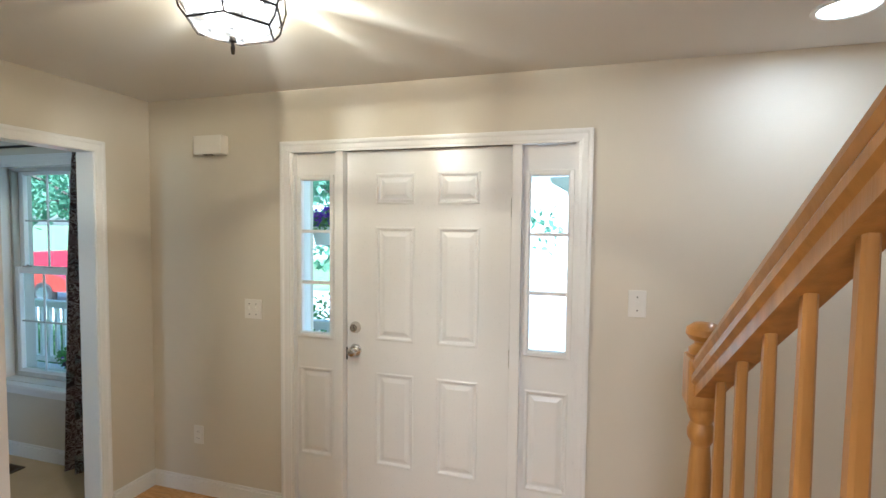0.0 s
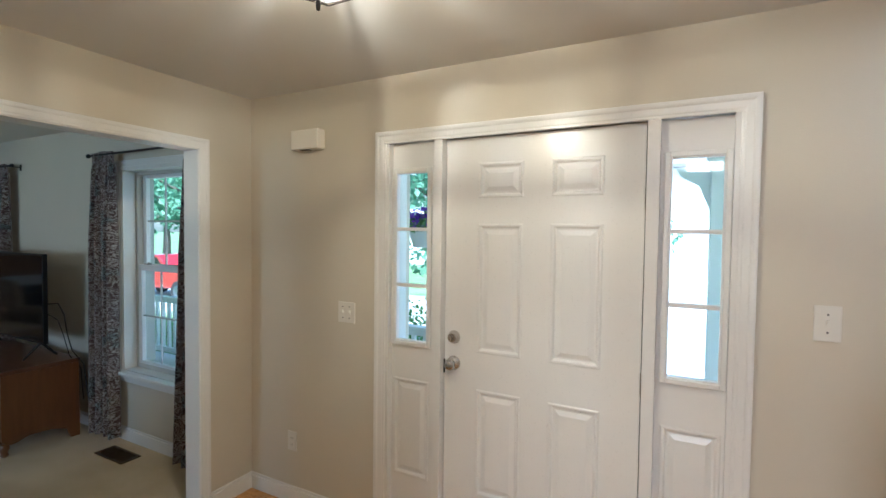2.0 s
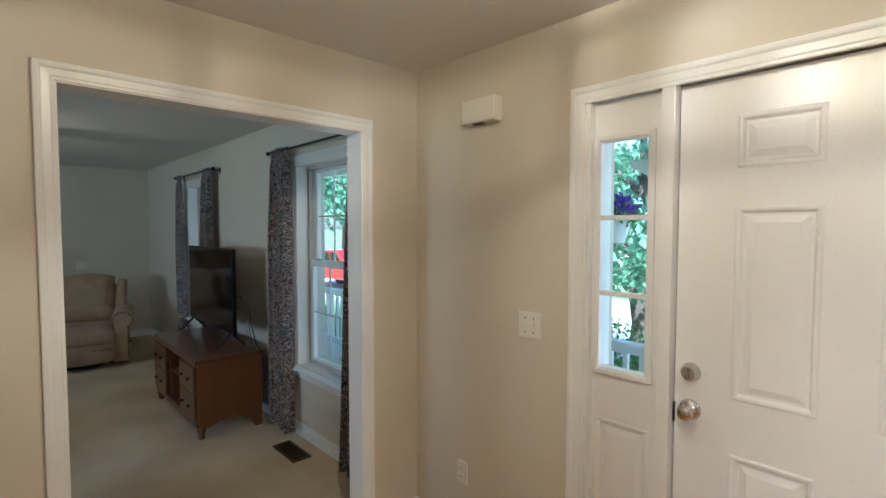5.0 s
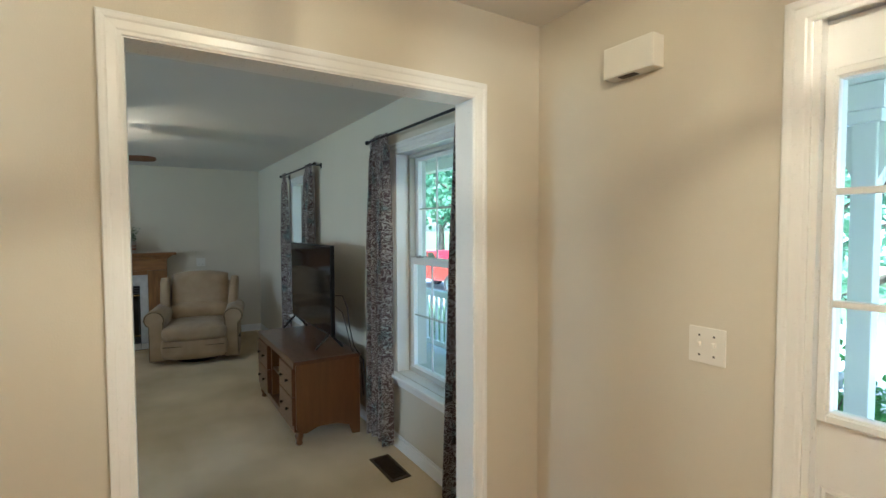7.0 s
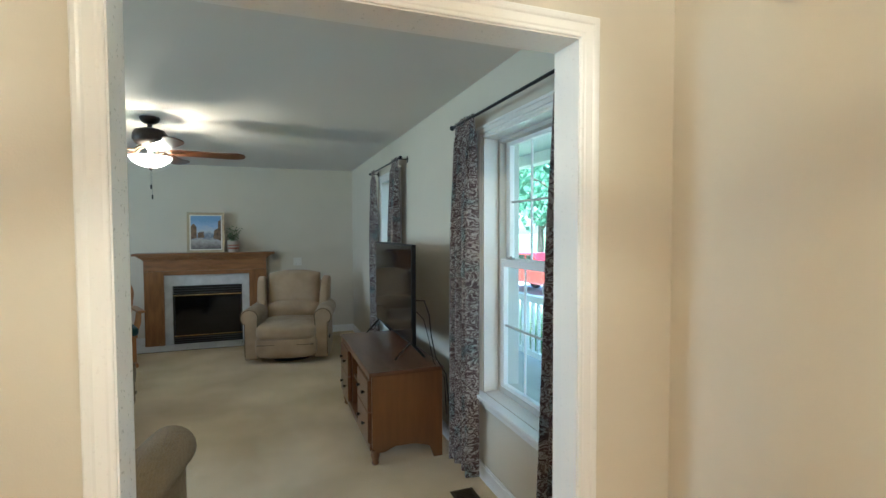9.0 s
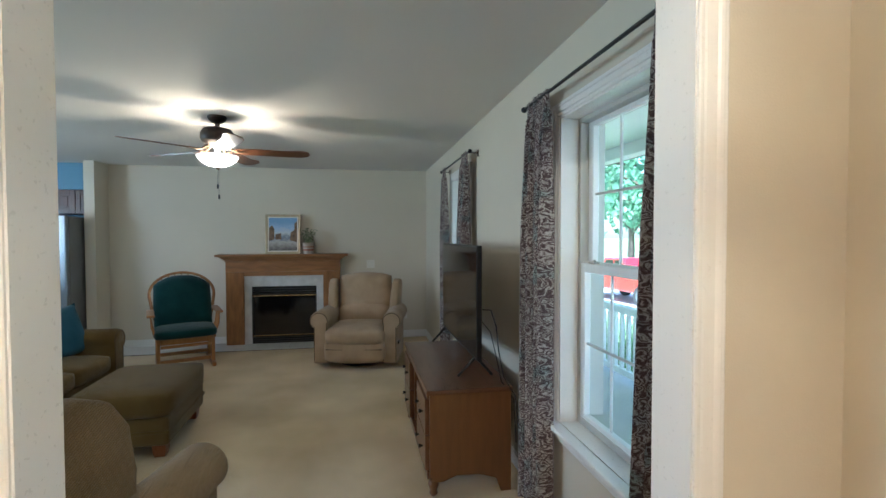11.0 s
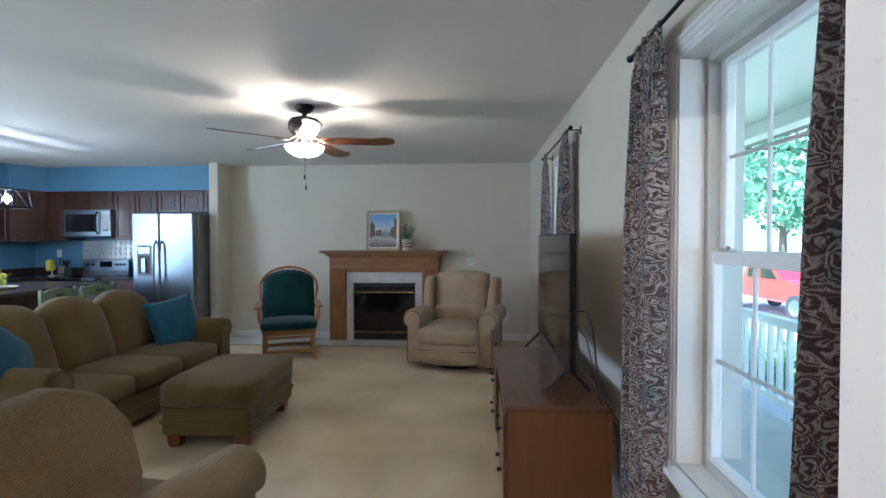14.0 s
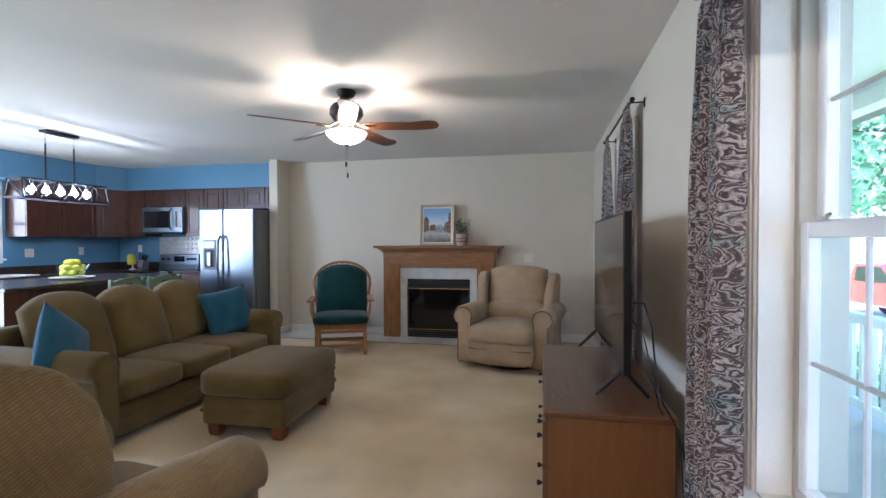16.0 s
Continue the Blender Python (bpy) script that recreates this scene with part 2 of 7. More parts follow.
def base_strip(bm, x0, y0, x1, y1, h=0.105, t=0.014):
    """A baseboard with a stepped cap."""
    box(bm, x0, y0, 0, x1, y1, h - 0.02, bevel=0.002, seg=1)
    dx, dy = (0.004, 0) if abs(x1 - x0) < abs(y1 - y0) else (0, 0.004)
    box(bm, x0 + dx, y0 + dy, h - 0.02, x1 - dx, y1 - dy, h, bevel=0.002, seg=1)


bb = bmesh.new()
T = 0.014
base_strip(bb, HX + T, WY - T, -0.902, WY)
base_strip(bb, 0.799, WY - T, 2.14, WY)
base_strip(bb, HX, 2.039, HX + T, WY)
base_strip(bb, HX, 0.335 + T, HX + T, 0.733)
base_strip(bb, HX, 0.335, 0.15, 0.335 + T)
base_strip(bb, 0.15, -3.2, 0.15 + T, 0.335 + T)
structure("baseboard_hall", bb, M_white, "white painted baseboard of the hall")
bb = bmesh.new()
base_strip(bb, BX + T, WY - T, LX - T, WY)
base_strip(bb, BX, 1.10, BX + T, WY)
base_strip(bb, BX, -1.90 + T, BX + T, -0.43)
base_strip(bb, BX, -1.90, -7.66, -1.90 + T)
base_strip(bb, -7.66, -2.03, -7.66 + T, -1.90 + T)
base_strip(bb, LX - T, 2.051, LX, WY - T)
base_strip(bb, LX - T, -5.1, LX, 0.721)
structure("baseboard_living", bb, M_white, "white painted baseboard of the living room")
structure("threshold_strip", boxes((HX - 0.075, ARCH[0], 0, HX - 0.045, ARCH[1], 0.008), bevel=0.003), M_oak, "oak strip between wood floor and carpet")

# ---- entrance door ----
M_nickel = material("brushed_nickel", (0.55, 0.53, 0.50), 0.25, metal=1.0, var=0.05, scale=20, bump=0)
M_dark = material("black_metal", (0.02, 0.02, 0.022), 0.4, metal=0.6, var=0.2, scale=20, bump=0.02)
M_gap = material("dark_gap_shade", (0.05, 0.045, 0.04), 0.8)


def sash_glass_material():
    m = bpy.data.materials.new("window_glass")
    m.use_nodes = True
    n, k = m.node_tree.nodes, m.node_tree.links
    for x in list(n):
        n.remove(x)
    o, tr, gl, mx, fr = (n.new("ShaderNode" + s) for s in ("OutputMaterial", "BsdfTransparent", "BsdfGlossy", "MixShader", "LayerWeight"))
    gl.inputs["Roughness"].default_value = 0.02
    tr.inputs["Color"].default_value = (0.93, 0.98, 0.97, 1)
    pw_ = n.new("ShaderNodeMath")
    pw_.operation = "POWER"
    pw_.inputs[1].default_value = 4.0
    ma = n.new("ShaderNodeMath")
    ma.operation = "MULTIPLY_ADD"
    ma.inputs[1].default_value, ma.inputs[2].default_value = 0.35, 0.02
    k.new(fr.outputs["Facing"], pw_.inputs[0])
    k.new(pw_.outputs[0], ma.inputs[0])
    k.new(ma.outputs[0], mx.inputs[0])
    k.new(tr.outputs[0], mx.inputs[1])
    k.new(gl.outputs[0], mx.inputs[2])
    k.new(mx.outputs[0], o.inputs[0])
    return m


M_glass = sash_glass_material()


def frame_rect(bm, x0, z0, x1, z1, w, y0, y1, bevel=0.003):
    """Four bars round a rectangle in the xz plane, w wide, outside size given."""
    box(bm, x0, y0, z0, x0 + w, y1, z1, bevel=bevel, seg=1)
    box(bm, x1 - w, y0, z0, x1, y1, z1, bevel=bevel, seg=1)
    box(bm, x0 + w, y0, z0, x1 - w, y1, z0 + w, bevel=bevel, seg=1)
    box(bm, x0 + w, y0, z1 - w, x1 - w, y1, z1, bevel=bevel, seg=1)


def raised_panel(bm, x0, z0, x1, z1, y, face=-1):
    """A moulded panel: a sunk ring and a raised middle, on the face at y looking towards -y."""
    f = face
    rings = [(0, 0.0), (0.006, 0.004), (0.014, 0.003), (0.022, -0.009), (0.030, -0.009), (0.052, 0.0), (0.056, 0.0)]
    loops = []
    for inset, d in rings:
        yy = y + f * (d + 0.0006)
        loops.append([bm.verts.new(p) for p in ((x0 + inset, yy, z0 + inset), (x1 - inset, yy, z0 + inset), (x1 - inset, yy, z1 - inset), (x0 + inset, yy, z1 - inset))])
    for a, b in zip(loops, loops[1:]):
        for i in range(4):
            j = (i + 1) % 4
            bm.faces.new((a[i], a[j], b[j], b[i]))
    bm.faces.new(loops[-1])


def slab_with_panels(x0, x1, z0, z1, y0, y1, panels):
    """A door leaf whose front face (at y0) has holes for the moulded panels."""
    bm = bmesh.new()
    xs = sorted({x0, x1} | {p[0] for p in panels} | {p[2] for p in panels})
    zs = sorted({z0, z1} | {p[1] for p in panels} | {p[3] for p in panels})
    for i in range(len(xs) - 1):
        for j in range(len(zs) - 1):
            cx, cz = (xs[i] + xs[i + 1]) / 2, (zs[j] + zs[j + 1]) / 2
            if any(p[0] < cx < p[2] and p[1] < cz < p[3] for p in panels):
                continue
            bm.faces.new([bm.verts.new((a, y0, b)) for a, b in ((xs[i], zs[j]), (xs[i + 1], zs[j]), (xs[i + 1], zs[j + 1]), (xs[i], zs[j + 1]))])
    for p in panels:
        raised_panel(bm, p[0], p[1], p[2], p[3], y0)
    for q in (((x0, y1, z0), (x1, y1, z0), (x1, y1, z1), (x0, y1, z1)), ((x0, y0, z0), (x0, y1, z0), (x0, y1, z1), (x0, y0, z1)),
              ((x1, y0, z0), (x1, y1, z0), (x1, y1, z1), (x1, y0, z1)), ((x0, y0, z1), (x1, y0, z1), (x1, y1, z1), (x0, y1, z1)),
              ((x0, y0, z0), (x1, y0, z0), (x1, y1, z0), (x0, y1, z0))):
        bm.faces.new([bm.verts.new(c) for c in q])
    return bm


def knob(at, parent, name, deadbolt=False):
    m = pose(*at, 90, 0, 0)
    if deadbolt:
        bm = lathe([(0, 0.030), (0.022, 0.030), (0.026, 0.022), (0.031, 0.012), (0.033, 0)], 28, m=m)
        box(bm, at[0] - 0.004, at[1] - 0.046, at[2] - 0.014, at[0] + 0.004, at[1] - 0.028, at[2] + 0.014, bevel=0.002)
    else:
        bm = lathe([(0, 0.068), (0.015, 0.067), (0.024, 0.060), (0.0275, 0.050), (0.024, 0.040), (0.013, 0.032), (0.012, 0.018), (0.024, 0.014), (0.034, 0.006), (0.036, 0)], 28, m=m)
    return part(name, bm, M_nickel, parent, "brushed nickel", True)


D0, D1, DT = -0.503, 0.411, 2.092
door = thing("door_1", ((D0 + D1) / 2, 2.36, 0), "white six-panel entrance door, closed, with nickel knob and deadbolt", "door", kind="structure")
P = lambda x, y, z: (x - (D0 + D1) / 2, y - 2.36, z)
pan = []
cx = (D0 + D1) / 2
for xa, xb in ((-0.283, -0.058), (0.072, 0.297)):
    for za, zb in ((0.345, 0.872), (1.052, 1.680), (1.802, 1.970)):
        pan.append((xa, za, xb, zb))
leaf = slab_with_panels(D0 - cx, D1 - cx, 0.012, DT, 0.008, 0.052, pan)
part("door_leaf", leaf, M_white, door, "white painted leaf with six raised panels")
knob((D0 + 0.052 - cx, 0.008, 0.985), door, "door_handle")
knob((D0 + 0.052 - cx, 0.008, 1.115), door, "deadbolt", True)
part("latch_plate", boxes((D0 - 0.002 - cx, 0.0, 0.93, D0 + 0.003 - cx, 0.009, 1.0)), M_dark, door, "dark edge plate")
for z in (0.23, 1.02, 1.78):
    bm = tube([(D1 + 0.006 - cx, 0.0, z - 0.045), (D1 + 0.006 - cx, 0.0, z + 0.045)], 0.007, 10)
    for k in (-0.052, 0.052):
        lathe([(0, 0.006), (0.005, 0.004), (0.006, -0.004), (0, -0.006)], 8, bm, pose(D1 + 0.006 - cx, 0.0, z + k))
    part("hinge", bm, M_nickel, door, "nickel hinge knuckle", True)
# frame of the door unit: jambs, mullions, sidelights
mul = bmesh.new()
for x0, x1 in ((DOOR[0], DOOR[0] + 0.018), (DOOR[1] - 0.018, DOOR[1])):
    box(mul, x0, WY - 0.004, 0, x1, 2.50, DOOR[3])
box(mul, DOOR[0] + 0.018, WY - 0.004, DT + 0.006, DOOR[1] - 0.018, 2.50, DOOR[3])
for x0, x1 in ((D0 - 0.050, D0 - 0.004), (D1 + 0.007, D1 + 0.056)):
    box(mul, x0, WY - 0.006, 0, x1, 2.50, DT + 0.006, bevel=0.003)
structure("door_frame", mul, M_white, "white painted frame of entrance door and sidelights")
# the shadow line round the leaf is put in as thin dark strips
structure("door_seal", boxes((D0 - 0.004, 2.385, 0, D0 - 0.0005, 2.41, DT), (D1 + 0.001, 2.375, 0, D1 + 0.007, 2.40, DT), (D0, 2.385, DT, D1, 2.41, DT + 0.006)), M_gap, "dark strip standing for the shadow in the gap round the door")
structure("sill_entrance", boxes((DOOR[0], 2.355, 0, DOOR[1], 2.56, 0.011)), M_nickel, "metal sill under the entrance door")


def sidelight(name, x0, x1, gx0, gx1):
    c = (x0 + x1) / 2
    t = thing(name, (c, 2.365, 0), "white sidelight panel with three stacked panes beside the entrance door", "sidelight", "sidelights of the entrance", kind="structure")
    gz0, gz1 = 1.062, 1.943
    pz = (0.345, 0.865)
    # board with the glass opening and a moulded lower panel
    bm = bmesh.new()
    px0, px1 = gx0 - 0.012 - c, gx1 + 0.012 - c
    box(bm, x0 - c, 0, gz0, gx0 - c, 0.05, gz1)
    box(bm, gx1 - c, 0, gz0, x1 - c, 0.05, gz1)
    box(bm, x0 - c, 0, gz1, x1 - c, 0.05, DT)
    low = slab_with_panels(x0 - c, x1 - c, 0.012, gz0, 0, 0.05, [(px0, pz[0], px1, pz[1])])
    merge(bm, low)
    part("sidelight_board", bm, M_white, t, "white painted board with a raised lower panel")
    fr = bmesh.new()
    frame_rect(fr, gx0 - 0.022 - c, gz0 - 0.022, gx1 + 0.022 - c, gz1 + 0.022, 0.022, -0.014, 0.0)
    frame_rect(fr, gx0 - 0.008 - c, gz0 - 0.008, gx1 + 0.008 - c, gz1 + 0.008, 0.014, -0.009, 0.02)
    part("sidelight_frame", fr, M_white, t, "white moulded rim round the panes")
    h = (gz1 - gz0) / 3
    for i in (1, 2):
        z = gz0 + h * i
        part("glazing_bar", boxes((gx0 - c, -0.004, z - 0.009, gx1 - c, 0.028, z + 0.009), bevel=0.003), M_white, t)
    for i in range(3):
        part("pane", boxes((gx0 - c, 0.030, gz0 + h * i, gx1 - c, 0.033, gz0 + h * (i + 1))), M_glass, t, "clear glass")
    return t


sidelight("window_sidelight", DOOR[0] + 0.018, D0 - 0.050, -0.797, -0.603)
sidelight("window_sidelight", D1 + 0.056, DOOR[1] - 0.018, 0.503, 0.694)
for c in bpy.data.objects:
    if c.name.startswith("pane"):
        c.visible_shadow = False


# ---- hall fittings ----
M_plastic = material("ivory_plastic", (0.75, 0.72, 0.66), 0.35, var=0.02, bump=0)
M_slot = material("dark_slot", (0.06, 0.05, 0.045), 0.6)


def wall_plate(at, w, h, rz, label, kind="switch", gang=1, category="light switch"):
    """A cover plate on a wall; local -y faces the room."""
    t = thing("switch_plate" if kind == "switch" else "outlet_plate", at, label, category, rz=rz)
    part("cover", boxes((-w / 2, -0.006, -h / 2, w / 2, 0, h / 2), bevel=0.0025), M_plastic, t)
    for g in range(gang):
        x = (g - (gang - 1) / 2) * 0.046
        if kind == "switch":
            part("toggle", boxes((x - 0.005, -0.018, -0.002, x + 0.005, -0.005, 0.012), (x - 0.007, -0.0072, -0.013, x + 0.007, -0.0055, 0.013), bevel=0.001), M_plastic, t)
            for z in (-0.031, 0.031):
                part("screw", boxes((x - 0.003, -0.0075, z - 0.003, x + 0.003, -0.0055, z + 0.003)), M_slot, t)
        else:
            for z in (-0.02, 0.02):
                part("socket", boxes((x - 0.016, -0.008, z - 0.014, x + 0.016, -0.0055, z + 0.014), bevel=0.001), M_plastic, t)
                part("slot", boxes((x - 0.008, -0.0085, z - 0.005, x - 0.006, -0.0078, z + 0.005), (x + 0.006, -0.0085, z - 0.005, x + 0.008, -0.0078, z + 0.005)), M_slot, t)
    return t


wall_plate((-1.098, WY, 1.186), 0.115, 0.115, 0, "ivory double toggle switch plate on the hall wall", gang=2)
wall_plate((-1.506, WY, 0.374), 0.070, 0.115, 0, "ivory duplex outlet low on the hall wall", "outlet", category="outlet")
wall_plate((1.008, WY, 1.336), 0.078, 0.125, 0, "ivory single toggle switch plate beside the stairs")
chime = thing("door_chime", (-1.362, WY, 2.148), "white plastic door chime box high on the hall wall", "door chime")
part("chime_cover", boxes((-0.10, -0.062, -0.055, 0.10, 0, 0.055), bevel=0.006), M_plastic, chime)
part("chime_grille", boxes((-0.045, -0.05, -0.0575, 0.02, -0.02, -0.0545)), M_slot, chime, "grey slotted grille")

# ---- flush ceiling light of the hall ----
FX, FY = -0.285, 1.215
fix = thing("ceiling_light", (FX, FY, CEIL), "dark bronze flush ceiling light with a faceted crackled glass bowl, lit", "ceiling light")


def crackle_glass():
    m = bpy.data.materials.new("crackle_glass")
    m.use_nodes = True
    n, k = m.node_tree.nodes, m.node_tree.links
    for x in list(n):
        n.remove(x)
    o, tr, em, mx, v, rp, tc = (n.new("ShaderNode" + s) for s in ("OutputMaterial", "BsdfTransparent", "Emission", "MixShader", "TexVoronoi", "ValToRGB", "TexCoord"))
    v.feature = "DISTANCE_TO_EDGE"
    v.inputs["Scale"].default_value = 16
    rp.color_ramp.elements[0].color = (0.50, 0.50, 0.50, 1)
    rp.color_ramp.elements[1].position = 0.25
    rp.color_ramp.elements[1].color = (0.06, 0.06, 0.06, 1)
    em.inputs["Color"].default_value = (1, 0.9, 0.76, 1)
    em.inputs["Strength"].default_value = 1.6
    tr.inputs["Color"].default_value = (1, 0.97, 0.93, 1)
    # clear and dense bands round the bowl, added to imitate the crackled glass's light streaks
    sp, at, cb, fl, fr = (n.new("ShaderNode" + q) for q in ("SeparateXYZ", "Math", "CombineXYZ", "TexNoise", "ValToRGB"))
    at.operation = "ARCTAN2"
    k.new(tc.outputs["Object"], sp.inputs[0])
    k.new(sp.outputs["Y"], at.inputs[0])
    k.new(sp.outputs["X"], at.inputs[1])
    k.new(at.outputs[0], cb.inputs[0])
    zz = n.new("ShaderNodeMath")
    zz.operation = "MULTIPLY"
    zz.inputs[1].default_value = 3.0
    k.new(sp.outputs["Z"], zz.inputs[0])
    k.new(zz.outputs[0], cb.inputs[1])
    fl.inputs["Scale"].default_value, fl.inputs["Detail"].default_value, fl.inputs["Roughness"].default_value = 3.2, 4.0, 0.65
    k.new(cb.outputs[0], fl.inputs["Vector"])
    fr.color_ramp.elements[0].position, fr.color_ramp.elements[0].color = 0.50, (0.46, 0.42, 0.34, 1)
    fr.color_ramp.elements[1].position, fr.color_ramp.elements[1].color = 0.62, (1, 0.98, 0.93, 1)
    k.new(fl.outputs["Fac"], fr.inputs[0])
    k.new(fr.outputs[0], tr.inputs["Color"])
    k.new(tc.outputs["Object"], v.inputs["Vector"])
    k.new(v.outputs["Distance"], rp.inputs[0])
    k.new(rp.outputs[0], mx.inputs[0])
    k.new(tr.outputs[0], mx.inputs[1])
    k.new(em.outputs[0], mx.inputs[2])
    k.new(mx.outputs[0], o.inputs[0])
    return m


def glow(name, color, strength):
    m = bpy.data.materials.new(name)
    m.use_nodes = True
    b = m.node_tree.nodes["Principled BSDF"]
    b.inputs["Base Color"].default_value = (0.8, 0.8, 0.8, 1)
    b.inputs["Emission Color"].default_value = (*color, 1)
    b.inputs["Emission Strength"].default_value = strength
    return m


def lit_glass(name, color, strength, clear):
    """Frosted glass round a lamp: it glows and lets a part of the light through."""
    m = glow(name, color, strength)
    n, k = m.node_tree.nodes, m.node_tree.links
    tr, mx = n.new("ShaderNodeBsdfTransparent"), n.new("ShaderNodeMixShader")
    mx.inputs[0].default_value = clear
    k.new(n["Principled BSDF"].outputs[0], mx.inputs[1])
    k.new(tr.outputs[0], mx.inputs[2])
    k.new(mx.outputs[0], n["Material Output"].inputs[0])
    return m


M_crackle = crackle_glass()
M_bulb = glow("lit_bulb", (1, 0.88, 0.70), 7)
M_bronze = material("dark_bronze", (0.035, 0.028, 0.024), 0.4, metal=0.7, var=0.2, scale=30, bump=0.03)
part("canopy", lathe([(0, 0), (0.165, 0), (0.168, -0.012), (0.150, -0.022), (0.06, -0.03), (0, -0.03)], 32), M_bronze, fix, "dark bronze canopy", True)
part("glass_bowl", lathe([(0.150, -0.03), (0.150, -0.10), (0.125, -0.155), (0.07, -0.178), (0, -0.182)], 6), M_crackle, fix, "clear crackled glass bowl")
for i in range(6):
    a = math.pi / 3 * i
    b = a + math.pi / 3
    c, s = math.cos(a), math.sin(a)
    part("cage_rib", tube([(0.168 * c, 0.168 * s, -0.01), (0.172 * c, 0.172 * s, -0.06), (0.158 * c, 0.158 * s, -0.105), (0.150 * c, 0.150 * s, -0.135), (0.13 * c, 0.13 * s, -0.158)], 0.0034, 6), M_bronze, fix, "dark bronze rib")
    for r_, z_ in ((0.158, -0.105), (0.13, -0.158)):
        part("cage_bar", tube([(r_ * c, r_ * s, z_), (r_ * math.cos(b), r_ * math.sin(b), z_)], 0.004, 6), M_bronze, fix, "dark bronze bar")
part("finial", lathe([(0, -0.235), (0.005, -0.232), (0.007, -0.215), (0.005, -0.20), (0.012, -0.195), (0.010, -0.182), (0, -0.18)], 12), M_bronze, fix, "small dark finial", True)
for i in range(2):
    s = -1 if i else 1
    part("bulb", lathe([(0, 0.045), (0.02, 0.040), (0.028, 0.022), (0.024, 0.0), (0.013, -0.02), (0.013, -0.04), (0, -0.04)], 16, m=pose(s * 0.055, 0, -0.09, 0, s * 90, 0)), M_bulb, fix, "lit bulb", True).visible_shadow = False

dl = thing("recessed_downlight", (1.60, 1.93, CEIL), "white recessed downlight over the foot of the stairs, lit", "ceiling light")
part("trim_ring", lathe([(0.085, 0.0), (0.105, 0.0), (0.105, -0.006), (0.088, -0.008), (0.080, 0.0)], 32), M_white, dl, "white trim ring", True)
part("lens", lathe([(0, -0.003), (0.084, -0.004), (0.084, 0), (0, 0)], 32), glow("downlight_lens", (1, 0.96, 0.88), 3), dl, "glowing lens")

# ---- staircase with its rail ----
SX, SY = 1.04, 1.21
STEP, RUN = 0.18, 0.29
stairs = thing("staircase", (SX, SY, 0), "oak staircase that rises beside the hall, with white risers", "stairs", kind="structure")
for i in range(12):
    y1 = -i * RUN + 0.1
    z = STEP * (i + 1)
    if z > 2.3:
        break
    part("tread", boxes((-0.06, y1 - RUN - 0.01, z - 0.03, 1.015, y1 + 0.02, z), bevel=0.008), M_oak, stairs)
    part("riser", boxes((-0.03, y1 - 0.03, z - STEP, 1.015, y1, z - 0.03)), M_white, stairs, "white painted riser")
part("stringer", prism(bmesh.new(), [(0.1, 0), (0.1, 0.05), (-RUN * 11 + 0.1, 0.05 + STEP * 11), (-RUN * 11 + 0.1, 0)], "x", -0.035, -0.031), M_white, stairs, "white painted side board")

rail = thing("stair_railing", (SX, SY, 0), "golden oak stair railing with a turned newel post and square balusters", "stair railing")
nz = 0.19
part("newel_post", merge(merge(boxes((-0.045, -0.045, 0, 0.045, 0.045, 0.48), bevel=0.004),
     lathe([(0.040, 0.48), (0.044, 0.50), (0.036, 0.52), (0.030, 0.56), (0.034, 0.78), (0.036, 1.03), (0.028, 1.14), (0.024, 1.18), (0.036, 1.20), (0.036, 1.215), (0.028, 1.235), (0.038, 1.258), (0.040, 1.275)], 20)),
     lathe([(0.030, 1.395), (0.040, 1.399), (0.040, 1.411), (0.025, 1.422), (0.025, 1.428), (0.038, 1.434), (0.048, 1.446), (0.046, 1.460), (0.028, 1.472), (0, 1.476)], 20)), M_oak, rail, "turned golden oak newel post", 35)
part("newel_block", boxes((-0.045, -0.045, 1.275, 0.045, 0.045, 1.395), bevel=0.01), M_oak, rail, "square oak block with chamfered corners")
for _o in rail.children:
    _o.scale = (0.84, 0.84, 0.995)
SL = STEP / RUN
ang = math.atan(SL)
L = 3.3
bm = bmesh.new()
prof = [(-0.024, -0.052), (-0.024, -0.030), (-0.032, -0.022), (-0.032, -0.01), (-0.026, 0.0), (-0.031, 0.012), (-0.026, 0.028), (-0.012, 0.038), (0.012, 0.038), (0.026, 0.028), (0.031, 0.012), (0.026, 0.0), (0.032, -0.01), (0.032, -0.022), (0.024, -0.030), (0.024, -0.052)]
rows_ = []
for yy in (-0.03, -0.03 - L * math.cos(ang)):
    z = 1.355 + (-0.03 - yy) * SL
    rows_.append([bm.verts.new((a, yy, z + b / math.cos(ang))) for a, b in prof])
for i in range(len(prof)):
    j = (i + 1) % len(prof)
    bm.faces.new((rows_[0][i], rows_[0][j], rows_[1][j], rows_[1][i]))
bm.faces.new(rows_[0])
bm.faces.new(rows_[1])
part("handrail", bm, M_oak, rail, "moulded golden oak handrail")
k = 0
yb = -0.15
